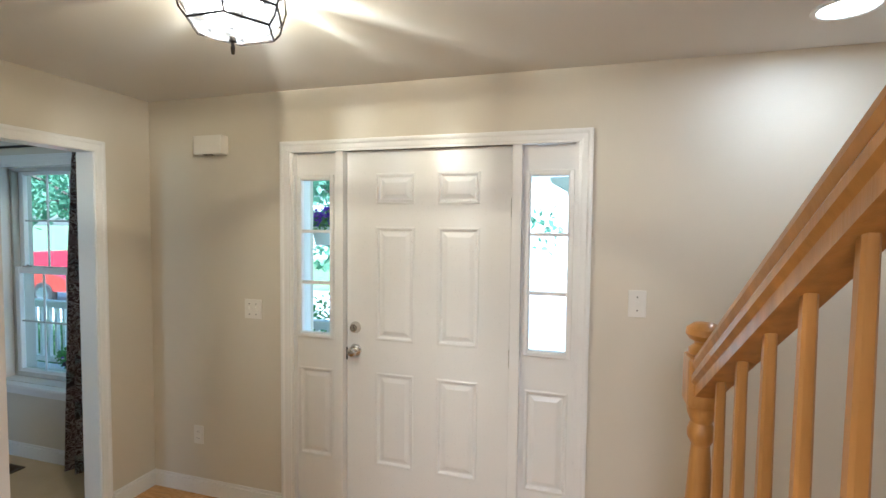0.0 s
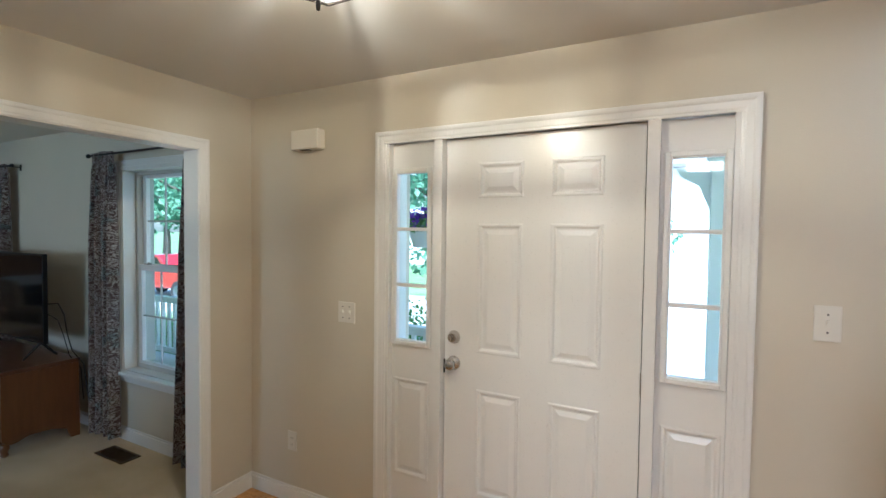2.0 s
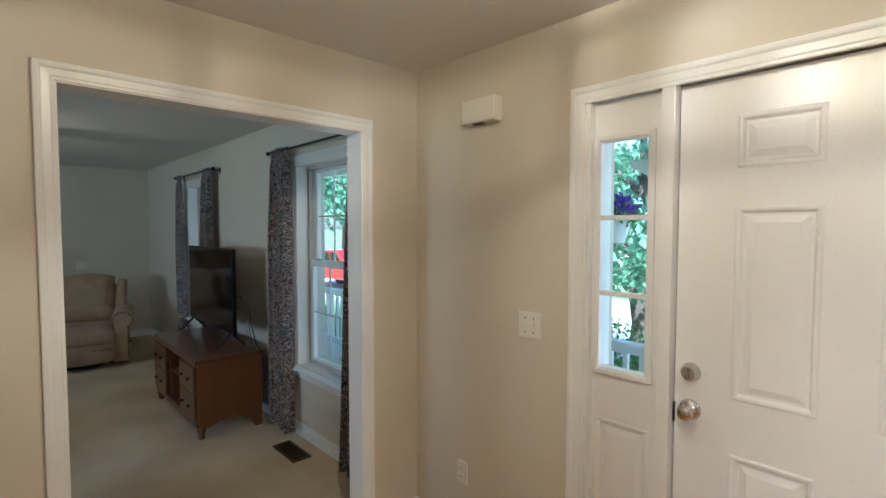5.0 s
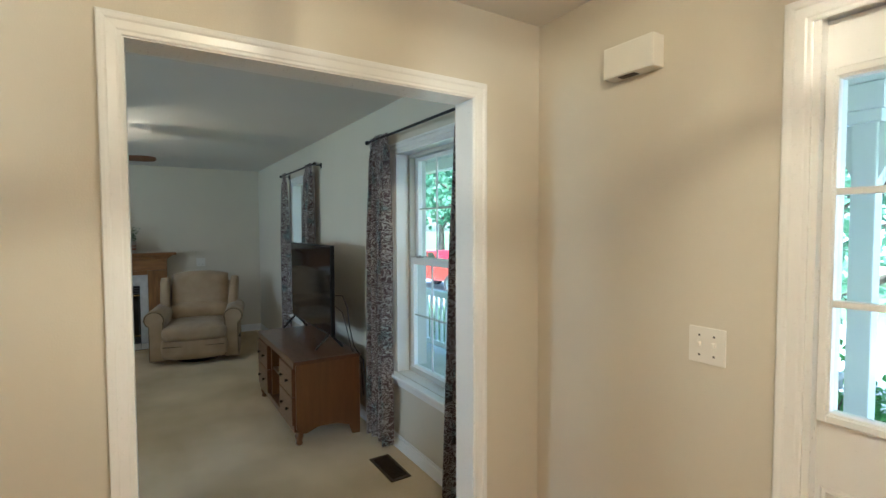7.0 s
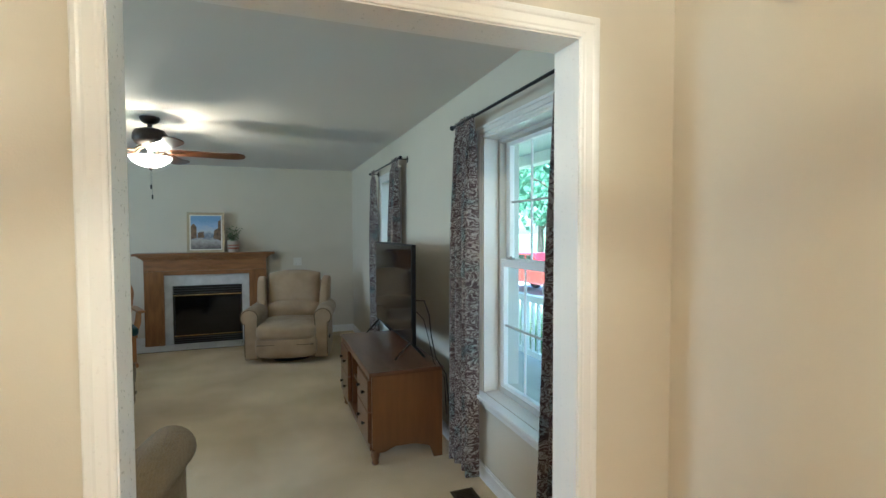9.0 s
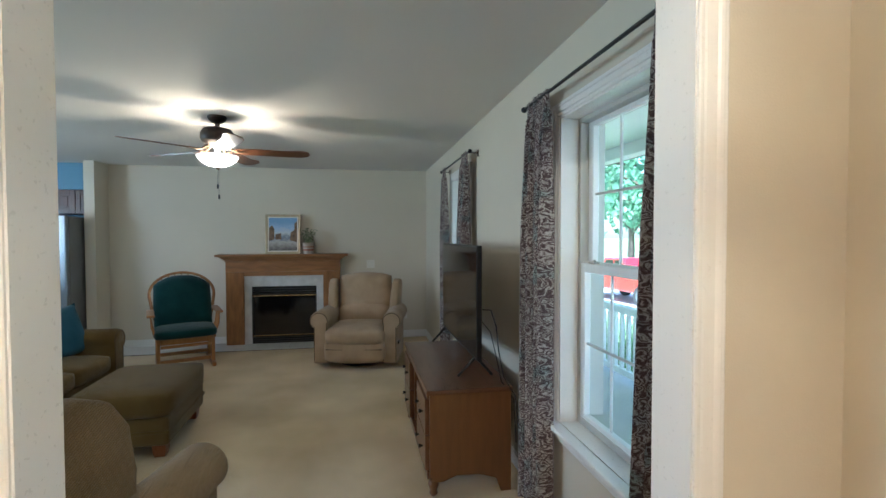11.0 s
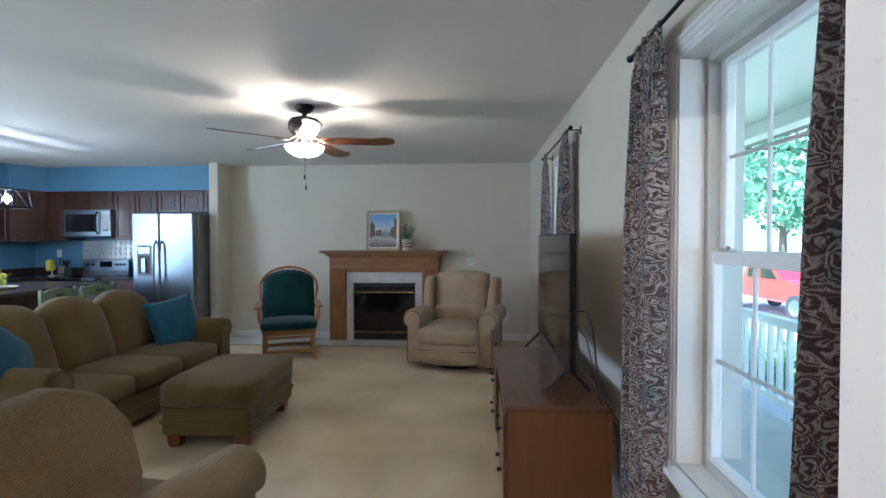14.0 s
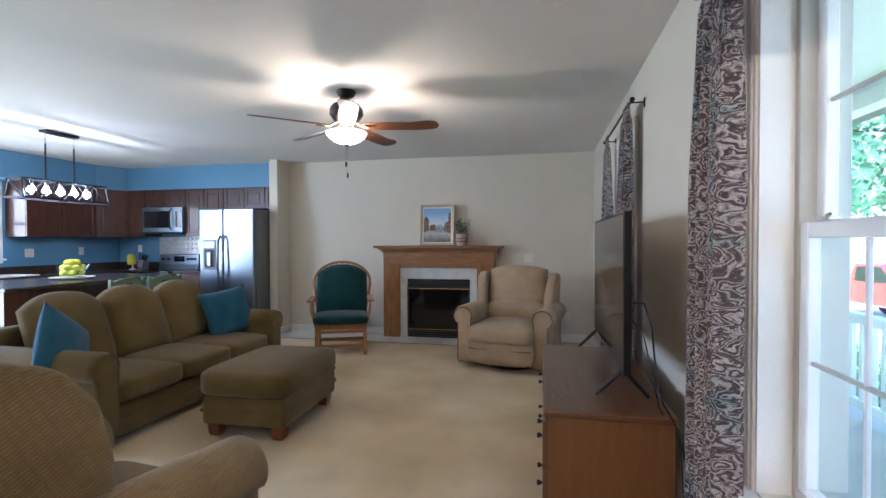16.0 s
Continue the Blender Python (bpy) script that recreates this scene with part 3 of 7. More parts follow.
while yb > -2.2:
    ztop = 1.355 - 0.05 + (-0.03 - yb) * SL
    zb = STEP * (int((0.1 - yb) / RUN) + 1) - 0.002
    if ztop - zb > 0.2 and zb < 2.2:
        t = bmesh.new()
        prism_w = ((0.0125, zb), (0.0125, zb + 0.22), (0.0115, zb + 0.24), (0.0105, ztop - 0.3), (0.0085, ztop + 0.02))
        rr = []
        for w, z in prism_w:
            rr.append([t.verts.new((a * w, yb + b * w, z)) for a, b in ((-1, -0.6), (-0.6, -1), (0.6, -1), (1, -0.6), (1, 0.6), (0.6, 1), (-0.6, 1), (-1, 0.6))])
        for a, b in zip(rr, rr[1:]):
            for i in range(8):
                t.faces.new((a[i], a[(i + 1) % 8], b[(i + 1) % 8], b[i]))
        part("baluster", t, M_oak, rail, "slim square oak baluster")
    yb -= 0.125

# ---- windows of the front wall ----
M_vinyl = material("white_vinyl", (0.78, 0.79, 0.79), 0.35, var=0.01, bump=0)
M_greyvinyl = material("grey_vinyl", (0.50, 0.49, 0.46), 0.45, var=0.04, scale=12, bump=0.01)


def front_window(W, label):
    x0, x1, z0, z1 = W
    c = (x0 + x1) / 2
    w = (x1 - x0) / 2
    t = thing("window_1", (c, WY, 0), label, "window", "front windows of the living room", kind="structure")
    # white jamb lining and casing
    bm = bmesh.new()
    box(bm, -w, -0.002, z0, -w + 0.012, 0.092, z1)
    box(bm, w - 0.012, -0.002, z0, w, 0.092, z1)
    box(bm, -w + 0.012, -0.002, z1 - 0.012, w - 0.012, 0.092, z1)
    part("jamb", bm, M_white, t, "white painted jamb lining")
    bm = bmesh.new()
    for a, b, d in ((0, 0.018, 0.010), (0.018, 0.045, 0.015), (0.045, 0.062, 0.020)):
        box(bm, -w - b, -d, z0 - 0.02, -w - a, 0, z1 + a, bevel=0.002, seg=1)
        box(bm, w + a, -d, z0 - 0.02, w + b, 0, z1 + a, bevel=0.002, seg=1)
        box(bm, -w - b, -d, z1 + a, w + b, 0, z1 + b, bevel=0.002, seg=1)
    part("window_casing", bm, M_white, t, "white painted moulded casing")
    bm = boxes((-w - 0.085, -0.062, z0 - 0.026, w + 0.085, 0.0, z0 + 0.0), bevel=0.008)
    box(bm, -w, 0.0, z0 - 0.02, w, 0.092, z0 + 0.001)
    part("window_sill", bm, M_white, t, "white painted window stool")
    part("apron", boxes((-w - 0.062, -0.016, z0 - 0.085, w + 0.062, 0, z0 - 0.026), bevel=0.003), M_white, t, "white painted apron under the stool")
    # frame
    bm = bmesh.new()
    frame_rect(bm, -w, z0, w, z1, 0.035, 0.092, 0.225)
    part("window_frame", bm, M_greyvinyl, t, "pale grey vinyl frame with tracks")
    zr = 1.335
    gl = 0.045

    def sash(name, za, zb, y0, y1, rows):
        a, b = -w + 0.03, w - 0.03
        s = bmesh.new()
        frame_rect(s, a, za, b, zb, gl, y0, y1, 0.004)
        so = part(name, s, M_vinyl, t, "white vinyl sash")
        gx0, gx1, gz0, gz1 = a + gl, b - gl, za + gl, zb - gl
        ym = (y0 + y1) / 2
        cols = 3
        for i in range(1, cols):
            x = gx0 + (gx1 - gx0) * i / cols
            part("muntin", boxes((x - 0.006, ym - 0.006, gz0, x + 0.006, ym + 0.006, gz1), bevel=0.002, seg=1), M_vinyl, so)
        z = (gz0 + gz1) / 2
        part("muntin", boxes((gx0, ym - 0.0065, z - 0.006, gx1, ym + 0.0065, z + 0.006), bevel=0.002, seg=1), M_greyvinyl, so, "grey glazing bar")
        p = part("glass", boxes((gx0, ym + 0.010, gz0, gx1, ym + 0.013, gz1)), M_glass, so, "clear glass")
        p.visible_shadow = False
    sash("lower_sash", z0 + 0.012, zr + 0.02, 0.097, 0.132, 2)
    sash("upper_sash", zr - 0.02, z1 - 0.012, 0.137, 0.172, 2)
    lk = boxes((-0.30, 0.092, zr + 0.02, -0.24, 0.122, zr + 0.032), bevel=0.003)
    tube([(-0.27, 0.107, zr + 0.036), (-0.235, 0.095, zr + 0.036)], 0.005, 6, lk)
    part("sash_lock", lk, M_nickel, t, "metal sash lock")
    return t


front_window(W1, "white double-hung window with grilles, deep white jambs and a white stool")
front_window(W2, "white double-hung window with grilles beside the fireplace wall")


def paisley():
    m = bpy.data.materials.new("paisley_cloth")
    m.use_nodes = True
    n, k = m.node_tree.nodes, m.node_tree.links
    b = n["Principled BSDF"]
    b.inputs["Roughness"].default_value = 0.9
    b.inputs["Specular IOR Level"].default_value = 0.1
    uv = n.new("ShaderNodeUVMap")
    uv.uv_map = "cloth"
    nz = n.new("ShaderNodeTexNoise")
    nz.inputs["Scale"].default_value = 24.0
    nz.inputs["Detail"].default_value = 1.5
    k.new(uv.outputs[0], nz.inputs["Vector"])
    sub = n.new("ShaderNodeVectorMath")
    sub.operation = "MULTIPLY_ADD"
    sub.inputs[1].default_value = (0.11, 0.11, 0)
    k.new(nz.outputs["Color"], sub.inputs[0])
    k.new(uv.outputs[0], sub.inputs[2])
    vo = n.new("ShaderNodeTexVoronoi")
    vo.inputs["Scale"].default_value = 19
    k.new(sub.outputs[0], vo.inputs["Vector"])
    mu = n.new("ShaderNodeMath")
    mu.operation = "MULTIPLY"
    mu.inputs[1].default_value = 27
    k.new(vo.outputs["Distance"], mu.inputs[0])
    sn = n.new("ShaderNodeMath")
    sn.operation = "SINE"
    k.new(mu.outputs[0], sn.inputs[0])
    fine = n.new("ShaderNodeTexNoise")
    fine.inputs["Scale"].default_value = 210
    fine.inputs["Detail"].default_value = 6
    fine.inputs["Roughness"].default_value = 0.68
    k.new(sub.outputs[0], fine.inputs["Vector"])
    ad = n.new("ShaderNodeMath")
    ad.operation = "MULTIPLY_ADD"
    ad.inputs[1].default_value = 9.0
    k.new(fine.outputs["Fac"], ad.inputs[0])
    k.new(sn.outputs[0], ad.inputs[2])
    rp = n.new("ShaderNodeValToRGB")
    e = rp.color_ramp
    e.interpolation = "LINEAR"
    mr = n.new("ShaderNodeMapRange")
    mr.inputs["From Min"].default_value, mr.inputs["From Max"].default_value = 1.6, 7.4
    k.new(ad.outputs[0], mr.inputs["Value"])
    k.new(mr.outputs[0], rp.inputs[0])
    e.elements[0].position, e.elements[0].color = 0.34, (0.100, 0.070, 0.070, 1)
    e.elements[1].position, e.elements[1].color = 0.57, (0.36, 0.31, 0.28, 1)
    x = e.elements.new(0.47)
    x.color = (0.17, 0.115, 0.12, 1)
    x = e.elements.new(0.72)
    x.color = (0.60, 0.56, 0.52, 1)
    tn = n.new("ShaderNodeTexNoise")
    tn.inputs["Scale"].default_value = 5.5
    k.new(uv.outputs[0], tn.inputs["Vector"])
    rt = n.new("ShaderNodeValToRGB")
    rt.color_ramp.elements[0].position, rt.color_ramp.elements[1].position = 0.55, 0.62
    rt.color_ramp.elements[0].color, rt.color_ramp.elements[1].color = (0, 0, 0, 1), (0.75, 0.75, 0.75, 1)
    k.new(tn.outputs["Fac"], rt.inputs[0])
    mx = n.new("ShaderNodeMix")
    mx.data_type, mx.blend_type = "RGBA", "MULTIPLY"
    mx.inputs["B"].default_value = (0.55, 0.78, 0.84, 1)
    k.new(rt.outputs[0], mx.inputs["Factor"])
    k.new(rp.outputs[0], mx.inputs["A"])
    k.new(mx.outputs["Result"], b.inputs["Base Color"])
    tr = n.new("ShaderNodeBsdfTranslucent")
    k.new(mx.outputs["Result"], tr.inputs["Color"])
    ms = n.new("ShaderNodeMixShader")
    ms.inputs[0].default_value = 0.35
    out = n["Material Output"]
    k.new(b.outputs[0], ms.inputs[1])
    k.new(tr.outputs[0], ms.inputs[2])
    k.new(ms.outputs[0], out.inputs[0])
    return m


M_paisley = paisley()


def curtain_panel(x0t, x1t, x0b, x1b, zt, zb, seed, folds=4, name="panel", parent=None, c=0.0):
    """A gathered panel that hangs on a rod pocket, with soft uneven folds."""
    rnd = random.Random(seed)
    ph = [rnd.uniform(0, 6.28) for _ in range(4)]
    bm = bmesh.new()
    uvl = bm.loops.layers.uv.new("cloth")
    nx, nz_ = 72, 34
    g = []
    for j in range(nz_ + 1):
        v = j / nz_
        z = zt + (zb - zt) * v
        row = []
        sw = v ** 1.3
        for i in range(nx + 1):
            u = i / nx
            a, b = x0t + (x0b - x0t) * sw, x1t + (x1b - x1t) * sw
            amp = 0.012 + 0.030 * min(1, v * 3)
            y = amp * math.sin(2 * math.pi * folds * u + ph[0] + 0.5 * math.sin(2.2 * v + ph[1])) + 0.010 * math.sin(2 * math.pi * (folds * 2 + 1) * u + ph[2] + v)
            if v < 0.04:
                y *= 0.4
            x = a + (b - a) * (u + 0.018 * math.sin(2 * math.pi * folds * u + ph[3]))
            row.append(bm.verts.new((x - c, y, z + 0.004 * math.sin(9 * u + ph[1]) * (1 if j in (0, nz_) else 0))))
        g.append(row)
    wd = max(abs(x1b - x0b), abs(x1t - x0t)) * 2.1
    for j in range(nz_):
        for i in range(nx):
            f = bm.faces.new((g[j][i], g[j][i + 1], g[j + 1][i + 1], g[j + 1][i]))
            f.smooth = True
            for lp, (p, q) in zip(f.loops, ((i, j), (i + 1, j), (i + 1, j + 1), (i, j + 1))):
                lp[uvl].uv = (p / nx * wd + seed * 1.7, q / nz_ * abs(zt - zb) + seed)
    ob = part(name, bm, M_paisley, parent, "brown, cream and teal paisley cloth", 80)
    return ob


def curtain_set(rx0, rx1, panels, seed, label):
    c = (rx0 + rx1) / 2
    YR = WY - 0.085
    t = thing("curtains", (c, YR, 0), label, "curtains", "curtains of the front windows")
    zr = 2.19
    rod = tube([(rx0 - c, 0, zr), (rx1 - c, 0, zr)], 0.0085, 10)
    part("curtain_rod", rod, M_dark, t, "thin black rod")
    for s, x in ((-1, rx0), (1, rx1)):
        part("rod_finial", lathe([(0, -0.022), (0.012, -0.018), (0.017, -0.004), (0.012, 0.008), (0.008, 0.014), (0.012, 0.018), (0.010, 0.024), (0, 0.024)], 14, m=pose(x - c - s * 0.0, 0, zr, 0, s * -90, 0)), M_dark, t, "black knob", True)
        bx = x - c - s * 0.05
        part("bracket", boxes((bx - 0.006, 0, zr - 0.01, bx + 0.006, 0.080, zr - 0.002), (bx - 0.012, 0.078, zr - 0.035, bx + 0.012, 0.085, zr + 0.02), bevel=0.002), M_dark, t, "black bracket")
    for i, (a, b, a2, b2, f) in enumerate(panels):
        curtain_panel(a, b, a2, b2, zr + 0.022, 0.045, seed + i, f, "curtain_panel", t, c)
    return t


curtain_set(-3.575, -2.10, [(-3.535, -3.24, -3.575, -3.235, 4), (-2.41, -2.12, -2.51, -2.14, 4)], 3, "brown and cream paisley curtains on a black rod by the console")
curtain_set(-6.20, -4.87, [(-6.15, -6.00, -6.16, -5.99, 2), (-5.19, -4.96, -5.21, -4.96, 3)], 8, "brown and cream paisley curtains on a black rod beside the television")

# ---- upholstery ----
def fabric(name, color, color2, scale=260, rib=0.0, bump=0.25):
    """Woven cloth: mottled nap, fine weave and, with rib, a broken herringbone."""
    m = material(name, color, 0.92, var=0.1, scale=5, bump=bump, bscale=scale, color2=color2, spec=0.08, sheen=0.2)
    if rib:
        n, k = m.node_tree.nodes, m.node_tree.links
        b = n["Principled BSDF"]
        tc = n.new("ShaderNodeTexCoord")
        br = n.new("ShaderNodeTexBrick")
        br.inputs["Scale"].default_value = rib
        br.inputs["Mortar Size"].default_value = 0.03
        br.inputs["Brick Width"].default_value = 0.55
        br.inputs["Row Height"].default_value = 0.20
        br.inputs["Color1"].default_value, br.inputs["Color2"].default_value, br.inputs["Mortar"].default_value = (1, 1, 1, 1), (0.82, 0.82, 0.8, 1), (0.60, 0.56, 0.50, 1)
        mp = n.new("ShaderNodeMapping")
        mp.inputs["Rotation"].default_value = (radians(90), radians(12), radians(60))
        k.new(tc.outputs["Object"], mp.inputs["Vector"])
        k.new(mp.outputs[0], br.inputs["Vector"])
        mx = n.new("ShaderNodeMix")
        mx.data_type, mx.blend_type = "RGBA", "MULTIPLY"
        mx.inputs["Factor"].default_value = 0.85
        src = b.inputs["Base Color"].links[0].from_socket
        k.new(src, mx.inputs["A"])
        k.new(br.outputs["Color"], mx.inputs["B"])
        k.new(mx.outputs["Result"], b.inputs["Base Color"])
    return m


M_olive = fabric("olive_brown_chenille", (0.128, 0.080, 0.024), (0.165, 0.107, 0.035))
M_tan = fabric("tan_velour", (0.36, 0.255, 0.155), (0.44, 0.325, 0.21), bump=0.15)
M_herring = fabric("tan_ribbed_cloth", (0.25, 0.165, 0.072), (0.31, 0.21, 0.10), rib=38.0)
M_teal = fabric("teal_velvet", (0.022, 0.085, 0.14), (0.034, 0.118, 0.18), bump=0.1)
M_green = fabric("dark_green_tufted_cloth", (0.005, 0.032, 0.032), (0.010, 0.048, 0.046), bump=0.1)
M_cherry = material("reddish_brown_wood", (0.115, 0.046, 0.019), 0.3, var=0.15, scale=5, stretch=(0.8, 6, 6), bump=0.0, bscale=40, coat=0.3)
M_cherry_v = material("reddish_brown_wood_upright", (0.155, 0.066, 0.022), 0.32, var=0.12, scale=5, stretch=(6, 6, 0.8), bump=0.02, bscale=40, coat=0.2)
M_foot = material("red_brown_foot", (0.20, 0.06, 0.02), 0.3, var=0.1)
M_pipe = fabric("dark_piping", (0.10, 0.07, 0.035), (0.12, 0.085, 0.045))


def rolled_arm(length, r, h, w, seg=14, depth0=0.0):
    """An upholstered arm along -y..0: a roll of radius r on top of a panel h high and w wide; front face at y=0, x outwards."""
    bm = bmesh.new()
    pts = []
    pts.append((-w / 2, 0.06))
    pts.append((-w / 2, h - r * 1.2))
    for i in range(seg + 1):
        a = math.radians(200 - 235 * i / seg)
        pts.append((math.cos(a) * r + 0.02, h - r + math.sin(a) * r))
    pts.append((w / 2, h - r * 1.7))
    pts.append((w / 2, 0.06))
    n = len(pts)
    st = [(-0.0, 0.90), (0.012, 0.97), (0.035, 1.0), (length - 0.03, 1.0), (length, 0.95)]
    rings = []
    cz = h * 0.6
    for d, s in st:
        rings.append([bm.verts.new((x * s, -d, cz + (z - cz) * s)) for x, z in pts])
    for a, b in zip(rings, rings[1:]):
        for i in range(n):
            j = (i + 1) % n
            bm.faces.new((a[i], a[j], b[j], b[i]))
    bm.faces.new(rings[0])
    bm.faces.new(rings[-1])
    return bm


def arm_piping(r, h, w):
    pts = [(-w / 2 * 0.9, 0.004, 0.1), (-w / 2 * 0.9, 0.004, h - r * 1.3)]
    for i in range(13):
        a = math.radians(200 - 235 * i / 12)
        pts.append((math.cos(a) * r * 0.9 + 0.018, 0.004, h - r + math.sin(a) * r * 0.9 - 0.004))
    pts += [(w / 2 * 0.9, 0.004, h - r * 1.75), (w / 2 * 0.9, 0.004, 0.1)]
    return tube(pts, 0.005, 6)


def back_cushion(w, d, z0, z1, lean=0.16, crown=0.07, n=12, m=10):
    """A tall loose-looking back cushion with an arched top; front faces +y, leaning back."""
    bm = bmesh.new()
    def surf(u, v, side):
        edge = (1 - abs(u) ** 4) * (1 - abs(2 * v - 1) ** 5)
        top = z1 - crown * (abs(u) ** 2.6)
        z = z0 + (top - z0) * v
        y = side * d / 2 * (0.30 + 0.70 * max(0, edge) ** 0.5) - lean * v
        return bm.verts.new((u * w / 2 * (0.985 + 0.015 * math.sin(v * 3.1)), y, z))
    grids = []
    for side in (1, -1):
        grids.append([[surf(-1 + 2 * i / n, j / m, side) for i in range(n + 1)] for j in range(m + 1)])
    for g in grids:
        for j in range(m):
            for i in range(n):
                bm.faces.new((g[j][i], g[j][i + 1], g[j + 1][i + 1], g[j + 1][i]))
    F, K = grids
    for i in range(n):
        bm.faces.new((F[0][i], F[0][i + 1], K[0][i + 1], K[0][i]))
        bm.faces.new((F[m][i], F[m][i + 1], K[m][i + 1], K[m][i]))
    for j in range(m):
        bm.faces.new((F[j][0], F[j + 1][0], K[j + 1][0], K[j][0]))
        bm.faces.new((F[j][n], F[j + 1][n], K[j + 1][n], K[j][n]))
    return bm


def moved(bm, m):
    bmesh.ops.transform(bm, matrix=m, verts=bm.verts[:])
    return bm


def throw_pillow(label, at, rx, ry, rz):
    t = thing("throw_pillow", at, label, "pillow", "teal pillows on the sofa")
    bm = bmesh.new()
    n = 16
    s = 0.235
    for side in (1, -1):
        g = []
        for j in range(n + 1):
            row = []
            for i in range(n + 1):
                u, v = -1 + 2 * i / n, -1 + 2 * j / n
                e = max(0, (1 - u * u) * (1 - v * v))
                pin = 1 - 0.09 * (1 - abs(v) ** 2) * abs(u) ** 3, 1 - 0.09 * (1 - abs(u) ** 2) * abs(v) ** 3
                y = side * (0.085 * e ** 0.42 + 0.006 * math.sin(7 * u + 3 * v) * e)
                row.append(bm.verts.new((u * s * pin[0], y, v * s * pin[1])))
            g.append(row)
        for j in range(n):
            for i in range(n):
                bm.faces.new((g[j][i], g[j][i + 1], g[j + 1][i + 1], g[j + 1][i]))
    bmesh.ops.remove_doubles(bm, verts=bm.verts[:], dist=0.0005)
    moved(bm, pose(0, 0, 0, rx, ry, rz))
    part("cover", bm, M_teal, t, "", 80)
    return t


# ---- sofa: local +y is the front, x along its length ----
sofa = thing("sofa", (-5.03, -0.93, 0), "olive brown three-seat sofa with rolled arms and loose cushions", "sofa", rz=-1.0)
sofa.scale = (0.96, 0.96, 0.955)
SW = 2.10
part("base", boxes((-SW / 2 + 0.17, -0.96, 0.07, SW / 2 - 0.17, -0.02, 0.27), bevel=0.02), M_olive, sofa, "")
part("front_band", boxes((-SW / 2 + 0.16, -0.05, 0.06, SW / 2 - 0.16, 0.004, 0.165), bevel=0.018), M_olive, sofa)
part("back_frame", boxes((-SW / 2 + 0.10, -1.04, 0.07, SW / 2 - 0.10, -0.88, 0.76), bevel=0.05, seg=3), M_olive, sofa)
for s in (-1, 1):
    ab = rolled_arm(0.98, 0.108, 0.655, 0.16)
    if s < 0:
        bmesh.ops.scale(ab, vec=(-1, 1, 1), verts=ab.verts[:])
    part("arm", moved(ab, pose(s * (SW / 2 - 0.10), 0.03, 0)), M_olive, sofa, "", 50)
    pb = arm_piping(0.108, 0.655, 0.16)
    if s < 0:
        bmesh.ops.scale(pb, vec=(-1, 1, 1), verts=pb.verts[:])
    part("piping", moved(pb, pose(s * (SW / 2 - 0.10), 0.028, 0)), M_pipe, sofa, "darker piping", True)
CW = (SW - 0.40) / 3
for i in range(3):
    x = (i - 1) * CW
    part("seat_cushion", cushion(bmesh.new(), x - CW / 2 + 0.004, -0.66, 0.27, x + CW / 2 - 0.004, 0.02, 0.435, 0.022), M_olive, sofa, "", 60)
    part("back_cushion", moved(back_cushion(CW + 0.02, 0.26, 0.40, 0.985, 0.17, 0.115), pose(x, -0.66, 0)), M_olive, sofa, "", 60)
for x in (-SW / 2 + 0.12, SW / 2 - 0.12):
    for y in (-0.08, -0.95):
        part("foot", lathe([(0, 0), (0.026, 0), (0.034, 0.05), (0.036, 0.075), (0, 0.075)], 12, m=pose(x, y, 0)), M_foot, sofa, "red brown wood", True)
throw_pillow("teal square pillow leaning on the sofa arm beside the ottoman", (-4.19, -1.35, 0.61), 14, -34, 15)
throw_pillow("teal square pillow in the corner of the sofa by the refrigerator", (-5.76, -1.29, 0.62), 16, 8, -25)

# ---- ottoman ----
ott = thing("ottoman", (-4.86, -0.24, 0), "olive brown upholstered ottoman with piping on reddish wood feet", "ottoman", rz=1.5)
part("cushion_top", cushion(bmesh.new(), -0.425, -0.315, 0.27, 0.425, 0.315, 0.455, 0.018), M_olive, ott, "", 60)
bm = boxes((-0.41, -0.30, 0.085, 0.41, 0.30, 0.285), bevel=0.03, seg=3)
for z in (0.275,):
    tube([(-0.415, -0.29, z), (0.415, -0.29, z)], 0.012, 8, bm)
    tube([(-0.415, 0.29, z), (0.415, 0.29, z)], 0.012, 8, bm)
part("base", bm, M_olive, ott)
bm = bmesh.new()
for z in (0.19,):
    box(bm, -0.418, -0.308, z - 0.022, 0.418, 0.308, z + 0.004, bevel=0.010)
part("band", bm, M_olive, ott)
for x in (-0.34, 0.34):
    for y in (-0.23, 0.23):
        part("foot", lathe([(0, 0), (0.046, 0), (0.058, 0.035), (0.060, 0.09), (0, 0.09)], 4, m=pose(x, y, 0, 0, 0, 45)), M_foot, ott, "reddish wood block foot")


